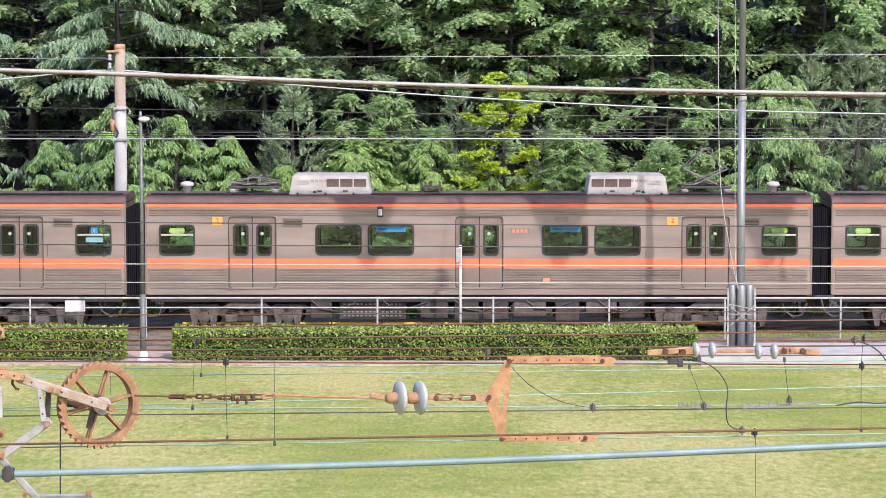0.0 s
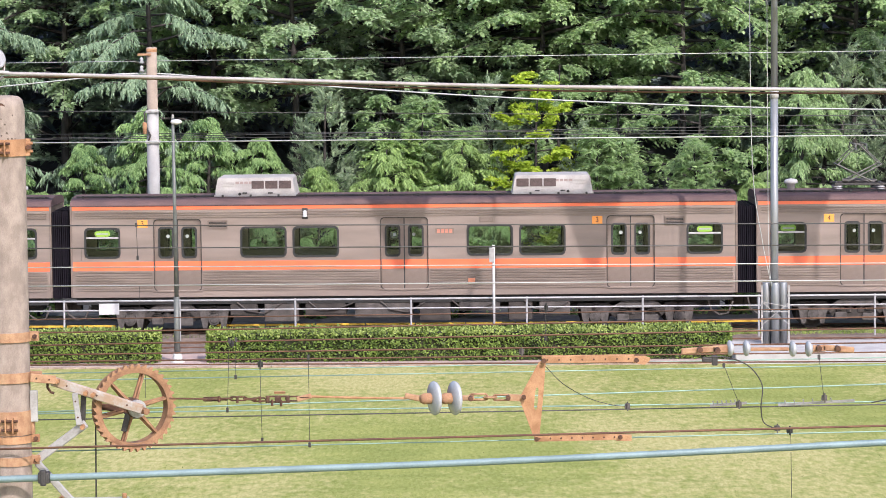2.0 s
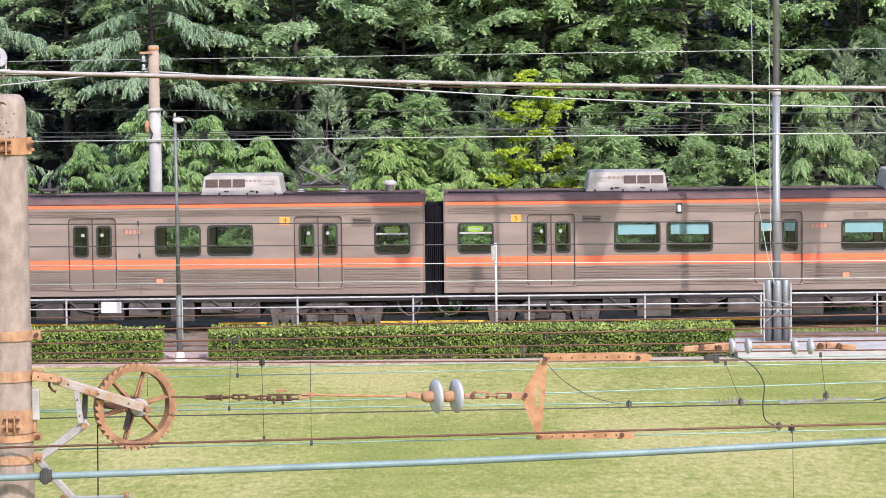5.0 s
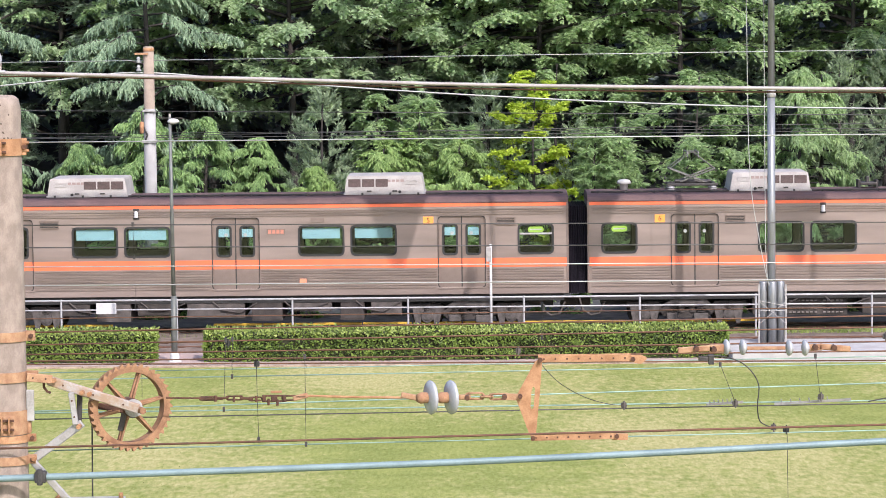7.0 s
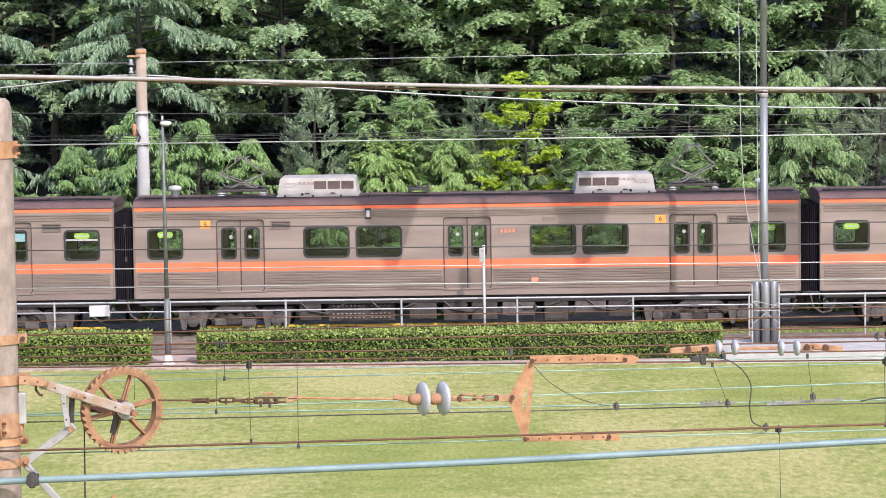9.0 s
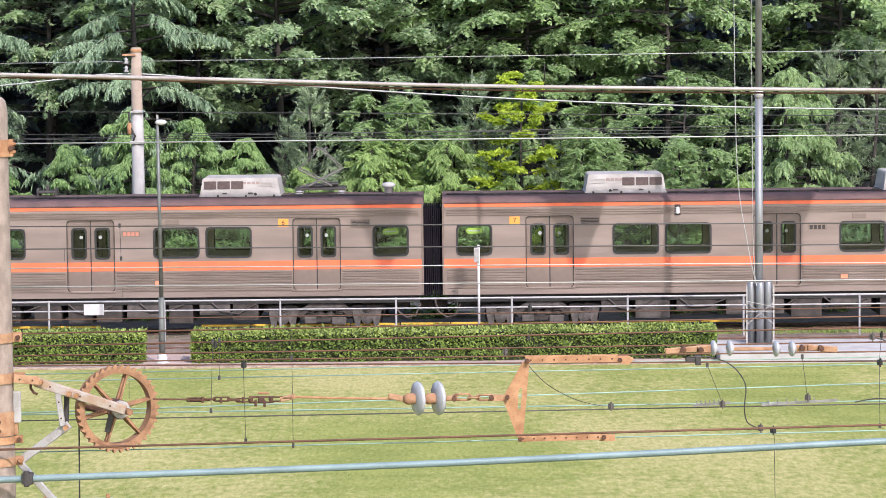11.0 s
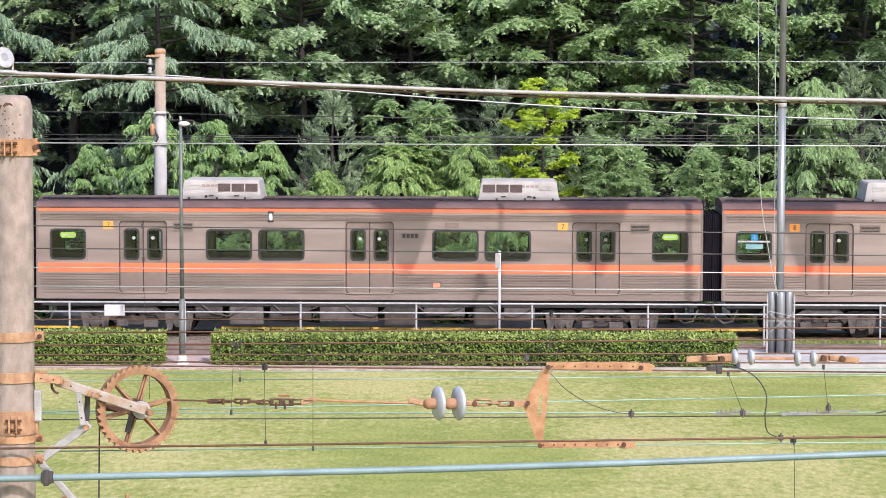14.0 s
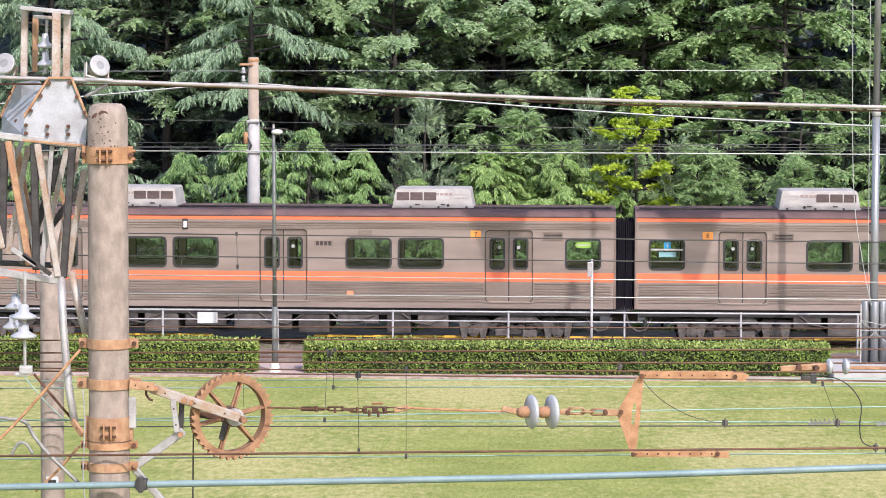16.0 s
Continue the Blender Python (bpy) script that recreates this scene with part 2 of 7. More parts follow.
def grass_material():
    m = material("mown_lawn", (0.275, 0.295, 0.094), (0.21, 0.24, 0.07), 0.95, 0, 1.1, 14, 0.8, 0.5, (0.6, 0.8, 1))
    n, l = m.node_tree.nodes, m.node_tree.links
    b = n["Principled BSDF"]
    col = b.inputs["Base Color"].links[0].from_socket
    tc, big, mid = n.new("ShaderNodeTexCoord"), n.new("ShaderNodeTexNoise"), n.new("ShaderNodeTexNoise")
    mp = n.new("ShaderNodeMapping")
    mp.inputs["Scale"].default_value = (0.6, 0.32, 1)
    l.new(tc.outputs["Object"], mp.inputs[0])
    big.inputs["Scale"].default_value, big.inputs["Detail"].default_value = 0.28, 7
    mid.inputs["Scale"].default_value, mid.inputs["Detail"].default_value = 8.0, 9
    l.new(mp.outputs[0], big.inputs[0]), l.new(mp.outputs[0], mid.inputs[0])
    avg = n.new("ShaderNodeMath")
    avg.operation = "MULTIPLY_ADD"
    l.new(mid.outputs[0], avg.inputs[0])
    avg.inputs[1].default_value = 0.7
    l.new(big.outputs[0], avg.inputs[2])
    ramp, mix = n.new("ShaderNodeValToRGB"), n.new("ShaderNodeMixRGB")
    ramp.color_ramp.elements[0].position, ramp.color_ramp.elements[1].position = 0.78, 1.02
    l.new(avg.outputs[0], ramp.inputs[0]), l.new(ramp.outputs[0], mix.inputs[0])
    l.new(col, mix.inputs[1])
    mix.inputs[2].default_value = (0.40, 0.365, 0.17, 1)
    tuft, fine_map, grey, mul = n.new("ShaderNodeTexNoise"), n.new("ShaderNodeMapping"), n.new("ShaderNodeValToRGB"), n.new("ShaderNodeMixRGB")
    fine_map.inputs["Scale"].default_value = (1, 0.22, 1)
    l.new(tc.outputs["Object"], fine_map.inputs[0]), l.new(fine_map.outputs[0], tuft.inputs[0])
    tuft.inputs["Scale"].default_value, tuft.inputs["Detail"].default_value, tuft.inputs["Roughness"].default_value = 13.0, 8, 0.75
    grey.color_ramp.elements[0].position, grey.color_ramp.elements[1].position = 0.36, 0.66
    grey.color_ramp.elements[0].color, grey.color_ramp.elements[1].color = (0.66, 0.70, 0.55, 1), (1.16, 1.12, 1.2, 1)
    mul.blend_type = "MULTIPLY"
    mul.inputs[0].default_value = 1.0
    l.new(tuft.outputs[0], grey.inputs[0]), l.new(mix.outputs[0], mul.inputs[1]), l.new(grey.outputs[0], mul.inputs[2])
    l.new(mul.outputs[0], b.inputs["Base Color"])
    b.inputs["Specular IOR Level"].default_value = 0.1
    return m


BLADE = leaf_material("grass_blades", (0.21, 0.25, 0.08), (0.36, 0.37, 0.16), 0.5, 0.8)
LAWN = grass_material()


# ---------------------------------------------------------------- mesh helpers
def part(name, bm, mat, parent=None, label="", smooth=False, loc=None):
    """Links a bmesh as one mesh object, under its thing or part where there is one."""
    me = bpy.data.meshes.new(name)
    bm.to_mesh(me)
    bm.free()
    me.materials.append(mat)
    if smooth:
        me.polygons.foreach_set("use_smooth", [True] * len(me.polygons))
    ob = new(name, me)
    if parent:
        ob.parent = parent
    if loc:
        ob.location = loc
    if label:
        tagged(ob, label)
    return ob


def same(name, ob, parent, loc=(0, 0, 0), rot=None, label=""):
    """One more piece on the mesh of ob."""
    c = new(name, ob.data)
    c.parent = parent
    c.location = loc
    if rot:
        c.rotation_euler = rot
    if label:
        tagged(c, label)
    return c


def thing(name, label, category, at=(0, 0, 0), group="", kind=""):
    e = new(name)
    e.location = at
    e.empty_display_size = 0.2
    return tagged(e, label, category, group, kind)


def box(bm, x0, x1, y0, y1, z0, z1, bevel=0.0):
    g = bmesh.ops.create_cube(bm, size=1, matrix=Matrix.Translation(((x0 + x1) / 2, (y0 + y1) / 2, (z0 + z1) / 2)) @ Matrix.Diagonal((abs(x1 - x0), abs(y1 - y0), abs(z1 - z0), 1)))
    if bevel:
        edges = {e for v in g["verts"] for e in v.link_edges}
        bmesh.ops.bevel(bm, geom=list(edges), offset=bevel, segments=2, affect="EDGES", profile=0.6)
    return bm


def boxes(*rows, bevel=0.0):
    bm = bmesh.new()
    for r in rows:
        box(bm, *r, bevel=bevel)
    return bm


def rod(bm, a, b, r, r2=None, seg=10):
    """A round bar from a to b."""
    a, b = Vector(a), Vector(b)
    d = b - a
    m = Matrix.Translation((a + b) / 2) @ d.to_track_quat("Z", "Y").to_matrix().to_4x4()
    bmesh.ops.create_cone(bm, cap_ends=True, segments=seg, radius1=r, radius2=r if r2 is None else r2, depth=d.length, matrix=m)
    return bm


def bar(bm, a, b, w, h):
    """A flat bar from a to b, w wide across and h high."""
    a, b = Vector(a), Vector(b)
    d = b - a
    m = Matrix.Translation((a + b) / 2) @ d.to_track_quat("X", "Z").to_matrix().to_4x4() @ Matrix.Diagonal((d.length, w, h, 1))
    bmesh.ops.create_cube(bm, size=1, matrix=m)
    return bm


def tube(bm, pts, r, seg=8):
    """A round tube through points."""
    pts = [Vector(p) for p in pts]
    rings = []
    for i, p in enumerate(pts):
        d = (pts[min(i + 1, len(pts) - 1)] - pts[max(i - 1, 0)]).normalized()
        u = d.cross(Vector((0, 1, 0.01))).normalized() if abs(d.y) < 0.95 else d.cross(Vector((1, 0, 0))).normalized()
        v = d.cross(u)
        rr = r[i] if isinstance(r, (list, tuple)) else r
        rings.append([bm.verts.new(p + (u * math.cos(k * math.tau / seg) + v * math.sin(k * math.tau / seg)) * rr) for k in range(seg)])
    for a, b in zip(rings, rings[1:]):
        for k in range(seg):
            bm.faces.new((a[k], a[(k + 1) % seg], b[(k + 1) % seg], b[k]))
    bm.faces.new(rings[0][::-1])
    bm.faces.new(rings[-1])
    return bm


def lathe(bm, profile, seg=20, m=Matrix()):
    """Turns a profile of (radius, height) about z."""
    rings = [[bm.verts.new(m @ Vector((r * math.cos(k * math.tau / seg), r * math.sin(k * math.tau / seg), z))) for k in range(seg)] for r, z in profile]
    for a, b in zip(rings, rings[1:]):
        for k in range(seg):
            bm.faces.new((a[k], a[(k + 1) % seg], b[(k + 1) % seg], b[k]))
    bm.faces.new(rings[0][::-1])
    bm.faces.new(rings[-1])
    return bm


def extrude_outline(bm, pts, y0, y1):
    """A plate of the outline (x, z) between y0 and y1."""
    a = [bm.verts.new((x, y0, z)) for x, z in pts]
    b = [bm.verts.new((x, y1, z)) for x, z in pts]
    bm.faces.new(a), bm.faces.new(b[::-1])
    for i in range(len(pts)):
        j = (i + 1) % len(pts)
        bm.faces.new((a[j], a[i], b[i], b[j]))
    return bm


def round_rect(w, h, r, n=5):
    pts = []
    for cx, cz, a0 in ((w / 2 - r, h / 2 - r, 0), (-w / 2 + r, h / 2 - r, 90), (-w / 2 + r, -h / 2 + r, 180), (w / 2 - r, -h / 2 + r, 270)):
        for k in range(n + 1):
            a = radians(a0 + 90 * k / n)
            pts.append((cx + r * math.cos(a), cz + r * math.sin(a)))
    return pts


def ring(bm, w, h, r, t, y0, y1, out=0.0):
    """A frame with rounded corners round an opening w by h; it covers t inwards, and out outwards (square)."""
    inner, outer = round_rect(w - 2 * t, h - 2 * t, max(r - t, 0.01)), round_rect(w + 2 * out, h + 2 * out, r)
    vs = [[bm.verts.new((x, y, z)) for x, z in pts] for pts, y in ((outer, y0), (inner, y0), (inner, y1), (outer, y1))]
    n = len(inner)
    for a, b in zip(vs, vs[1:] + vs[:1]):
        for i in range(n):
            j = (i + 1) % n
            bm.faces.new((a[i], a[j], b[j], b[i]))
    return bm


def text_mesh(body, size, mat, parent, name, loc, depth=0.002):
    cu = bpy.data.curves.new(name, "FONT")
    cu.body, cu.size, cu.align_x, cu.align_y, cu.extrude = body, size, "CENTER", "CENTER", depth
    ob = bpy.data.objects.new(name, cu)
    scene.collection.objects.link(ob)
    dg = bpy.context.evaluated_depsgraph_get()
    me = bpy.data.meshes.new_from_object(ob.evaluated_get(dg))
    bpy.data.objects.remove(ob)
    me.materials.clear()
    me.materials.append(mat)
    o = new(name, me)
    o.parent, o.location, o.rotation_euler = parent, loc, (radians(90), 0, 0)
    return o


def leaf_mesh(name, base, way, up, length, width, mat, parent=None):
    """Many single leaves in one mesh: rows of base point, direction, upper side, length and width."""
    n = len(base)
    way = way / np.linalg.norm(way, axis=1, keepdims=True)
    side = np.cross(way, up)
    side /= np.linalg.norm(side, axis=1, keepdims=True) + 1e-9
    corners = 3 if width.mean() < 0.4 * length.mean() or mat in (LEAF_FAR, LEAF_MID, BLADE) else 4      # needles and far leaves are three-cornered
    length, width = length[:, None], width[:, None]
    v = np.empty((n, corners, 3), np.float32)
    if corners == 4:
        v[:, 0] = base
        v[:, 1] = base + way * length * 0.45 + side * width * 0.5
        v[:, 2] = base + way * length
        v[:, 3] = base + way * length * 0.45 - side * width * 0.5
    else:
        v[:, 0] = base + side * width * 0.5
        v[:, 1] = base + way * length
        v[:, 2] = base - side * width * 0.5
    me = bpy.data.meshes.new(name)
    me.vertices.add(corners * n), me.loops.add(corners * n), me.polygons.add(n)
    me.vertices.foreach_set("co", v.ravel())
    me.loops.foreach_set("vertex_index", np.arange(corners * n, dtype=np.int32))
    me.polygons.foreach_set("loop_start", np.arange(0, corners * n, corners, dtype=np.int32))
    me.update(calc_edges=True)
    me.materials.append(mat)
    ob = new(name, me)
    if parent:
        ob.parent = parent
    return ob


# ---------------------------------------------------------------- ground, tracks, pavement
GROUND_Z, RAIL_Z = -0.23, -0.12


def build_ground():
    bm = bmesh.new()
    xs = [-600, -120, -60, -30, 0, 30, 60, 120, 600]
    ys = [-300, -60, 0, 30, 60, 80, 88, 94, 98, 103, 110, 120, 135, 160, 220, 600]
    zs = [0, 0, 0, 0, 0, 0, 0, 0, 0.5, 1.6, 3.4, 6.5, 11, 20, 34, 60]
    g = [[bm.verts.new((x, y, GROUND_Z + z)) for x in xs] for y, z in zip(ys, zs)]
    for a, b in zip(g, g[1:]):
        for i in range(len(xs) - 1):
            bm.faces.new((a[i], a[i + 1], b[i + 1], b[i]))
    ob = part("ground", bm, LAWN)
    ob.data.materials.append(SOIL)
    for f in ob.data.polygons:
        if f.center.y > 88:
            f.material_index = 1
    tagged(ob, "mown lawn with straw-coloured patches rising to a wooded hill", "ground", kind="structure")


def build_tracks():
    rng = np.random.default_rng(5)
    bm = bmesh.new()
    nx, ny = 420, 34
    vs = []
    for j in range(ny + 1):
        y = 81.2 + (92.0 - 81.2) * j / ny
        edge = min(1, (y - 81.2) / 0.5, (92.0 - y) / 0.5)
        vs.append([bm.verts.new((-42 + 84 * i / nx, y, GROUND_Z + 0.004 + edge * (0.05 + 0.028 * rng.random()))) for i in range(nx + 1)])
    for a, b in zip(vs, vs[1:]):
        for i in range(nx):
            bm.faces.new((a[i], a[i + 1], b[i + 1], b[i]))
    bed = part("track_bed", bm, BALLAST)
    tagged(bed, "brown stone ballast under two rail tracks", "ballast", kind="structure")
    sleeper_bm = bmesh.new()
    box(sleeper_bm, -0.11, 0.11, -1.05, 1.05, -0.02, 0.06, 0.012)
    for cy, name in ((86.4, "rail_track"), (82.55, "rail_track")):
        tr = thing(name, "pair of rusty steel rails on concrete sleepers", "rail track", (0, cy, RAIL_Z), kind="structure")
        for s in (-0.56, 0.56):
            r = bmesh.new()
            box(r, -120, 120, s - 0.032, s + 0.032, -0.04, 0.0, 0.006)
            box(r, -120, 120, s - 0.009, s + 0.009, -0.12, -0.035)
            box(r, -120, 120, s - 0.06, s + 0.06, -0.14, -0.115)
            part("rail", r, RAIL, tr)
        first = None
        for k in range(-55, 56):
            if first is None:
                first = part("sleeper", sleeper_bm, CONCRETE, tr, loc=(k * 0.62, 0, -0.17))
                sleeper_bm = first.data
            else:
                same("sleeper", first, tr, (k * 0.62, 0, -0.17))
        if cy > 84:
            sleeper_bm = bmesh.new()
            box(sleeper_bm, -0.11, 0.11, -1.05, 1.05, -0.02, 0.06, 0.012)
    kerb = thing("kerb", "low weathered kerb stones along the lawn", "kerb", (0, 77.85, GROUND_Z), kind="structure")
    b = bmesh.new()
    box(b, -0.49, 0.49, -0.09, 0.09, -0.1, 0.045, 0.012)
    first = part("kerb_stone", b, KERB, kerb, loc=(-40, 0, 0))
    for k in range(1, 80):
        same("kerb_stone", first, kerb, (-40 + k, 0, 0))
    tagged(part("pavement", boxes((-60, 6.9, 77.94, 81.25, -0.4, -0.222)), PAVING), "worn pinkish paving strip behind the kerb", "pavement", kind="structure")
    tagged(part("concrete_apron", boxes((6.905, 60, 77.7, 80.95, -0.4, 0.045), bevel=0.02), CONCRETE_PALE), "pale concrete slab round the mast foot", "pavement", kind="structure")


def build_grass():
    """Short mown blades on the stretch of lawn before the kerb."""
    rng = np.random.default_rng(8)
    n = 130000
    y = 54 + 24.1 * rng.random(n) ** 1.15
    x = (rng.random(n) * 2 - 1) * (0.158 * y + 2.8) - 1.4
    clump = np.sin(x * 1.7 + np.sin(y * 1.3) * 2) + np.sin(y * 2.3 + x * 0.6)
    keep = rng.random(n) < 0.62 + 0.2 * clump
    x, y = x[keep], y[keep]
    n = len(x)
    way = rng.normal(0, 0.9, (n, 3)) * np.array([1, 1, 0.1]) + np.array([0, 0, 0.16])
    up = rng.normal(0, 0.25, (n, 3)) + np.array([0, -0.2, 1.0])
    o = leaf_mesh("grass", np.stack([x, y, np.full(n, GROUND_Z)], 1), way, up, rng.uniform(0.012, 0.028, n), rng.uniform(0.012, 0.024, n), BLADE)
    tagged(o, "short mown grass blades on the lawn", "grass", kind="stuff")
    n = 26000
    x, y = rng.uniform(-26, 24, n), 84.35 + 0.75 * rng.random(n)
    keep = rng.random(n) < 0.55 + 0.45 * np.sin(x * 0.9 + np.sin(x * 0.37) * 3)
    x, y = x[keep], y[keep]
    n = len(x)
    way = rng.normal(0, 0.4, (n, 3)) + np.array([0, 0, 0.9])
    o = leaf_mesh("weeds", np.stack([x, y, np.full(n, GROUND_Z + 0.04)], 1), way, rng.normal(0, 1, (n, 3)), rng.uniform(0.05, 0.2, n), rng.uniform(0.012, 0.03, n), LEAF_HEDGE_TOP)
    tagged(o, "sparse green weeds between railing and rail", "weeds", kind="stuff")


build_ground()
build_tracks()
build_grass()


# ---------------------------------------------------------------- railing between the tracks
def build_railing():
    fence = thing("railing", "white-painted tubular steel railing beside the track", "railing", (0, 83.9, GROUND_Z))
    for z, r in ((1.237, 0.03), (0.964, 0.022)):
        b = bmesh.new()
        rod(b, (-60, 0, z), (60, 0, z), r, seg=12)
        part("rail", b, RAILING_PAINT, fence, smooth=True)
    first = None
    for k in range(-16, 17):
        x = 1.45 + k * 3.34
        if first is None:
            b = bmesh.new()
            rod(b, (0, 0, 0), (0, 0, 1.275), 0.03, seg=12)
            rod(b, (0, 0, 0), (0, 0, 0.03), 0.075, seg=12)
            first = part("post", b, RAILING_PAINT, fence, loc=(x, 0, 0))
        else:
            same("post", first, fence, (x, 0, 0))


build_railing()


# ---------------------------------------------------------------- trees
def trunk_mesh(bm, height, r, lean, limbs, rng):
    pts = [(lean[0] * s * s + 0.06 * math.sin(7 * s + lean[0]), lean[1] * s * s, height * s) for s in np.linspace(-0.03, 1, 9)]
    tube(bm, pts, [r * (1.12 - s) + 0.012 for s in np.linspace(0, 1, 9)], 8)
    return bm


def limb_mesh(bm, limbs):
    for base, az, length, rise, droop in limbs:
        d = np.array([math.cos(az), math.sin(az)])
        q = [(base[0] + d[0] * length * s, base[1] + d[1] * length * s, base[2] + length * (rise * s - droop * s * s)) for s in (0, 0.35, 0.7, 1)]
        tube(bm, q, [max(0.008, 0.014 * length * (1.1 - s)) for s in (0, 0.35, 0.7, 1)], 4)
    return bm


def make_tree(name, label, height, low, reach, shape, n_branch, n_twig, n_leaf, rise, droop, twig, twig_droop, leaf, leaf_mix, mat, seed, trunk_r=0.16, up_jit=0.5):
    """A tree: tapered trunk with limbs, and a crown of single leaves on twigs along the limbs.
    shape(s): share of the reach at height share s; leaf: length, width; leaf_mix: along twig, sideways, down, jitter."""
    rng = np.random.default_rng(seed)
    t = thing(name, label, "tree")
    hs = low + (height - low) * (np.arange(n_branch) + rng.random(n_branch)) / n_branch
    az = np.arange(n_branch) * 2.399 + rng.normal(0, 0.35, n_branch)
    L = np.array([reach * shape((h - low) / (height - low)) for h in hs]) * rng.uniform(0.6, 1.2, n_branch)
    ri, dr = rise + rng.normal(0, 0.13, n_branch), droop * rng.uniform(0.7, 1.3, n_branch)
    base = np.stack([0 * hs, 0 * hs, hs], 1)
    bm = bmesh.new()
    trunk_mesh(bm, height * 0.97, trunk_r, (rng.normal(0, 0.1), rng.normal(0, 0.1)), (), rng)
    part("trunk", bm, BARK, t, smooth=True)
    tagged(part("branchwork", limb_mesh(bmesh.new(), list(zip(base, az, L, ri, dr))), BARK, t, smooth=True), kind="stuff")
    # twigs along the limbs
    s = rng.uniform(0.18, 1.0, (n_branch, n_twig)) ** 0.75
    out = np.stack([np.cos(az), np.sin(az), 0 * az], 1)[:, None]
    L2 = L[:, None]
    pos = base[:, None] + out * (L2 * s)[..., None]
    pos[..., 2] += L2 * (ri[:, None] * s - dr[:, None] * s * s)
    tan = out + np.array([0, 0, 1.0]) * (ri[:, None] - 2 * dr[:, None] * s)[..., None]
    side = np.stack([-np.sin(az), np.cos(az), 0 * az], 1)[:, None] * rng.choice([-1.0, 1.0], (n_branch, n_twig))[..., None]
    td = tan * 0.7 + side * rng.uniform(0.3, 1.0, (n_branch, n_twig, 1)) + rng.normal(0, 0.22, (n_branch, n_twig, 3))
    td /= np.linalg.norm(td, axis=-1, keepdims=True)
    tl = twig * (1.15 - 0.55 * s) * rng.uniform(0.6, 1.3, s.shape)
    pos, td, tl = pos.reshape(-1, 3), td.reshape(-1, 3), tl.ravel()
    # leaves along the twigs
    u = rng.random((len(tl), n_leaf))
    lp = pos[:, None] + td[:, None] * (tl[:, None] * u)[..., None]
    lp[..., 2] -= twig_droop * tl[:, None] * u * u
    across = np.cross(td, (0, 0, 1.0))
    across = across[:, None] * rng.choice([-1.0, 1.0], u.shape)[..., None]
    a, b_, c_, j = leaf_mix
    ld = td[:, None] * a + across * b_ + np.array([0, 0, -c_]) + rng.normal(0, j, u.shape + (3,))
    up = np.array([0, 0, 1.0]) + rng.normal(0, up_jit, u.shape + (3,))
    n = u.size
    leaf_mesh("crown", lp.reshape(n, 3), ld.reshape(n, 3), up.reshape(n, 3), leaf[0] * rng.uniform(0.6, 1.25, n), leaf[1] * rng.uniform(0.7, 1.2, n), mat, t)
    return t


def cone(s):
    return max(0.06, (1 - s) ** 0.8)


def egg(s):
    return max(0.12, math.sin(math.pi * min(1, 0.18 + 0.8 * s)) ** 0.7)


def column(s):
    return max(0.1, (1 - s) ** 0.45 * min(1, 0.5 + 2 * s))


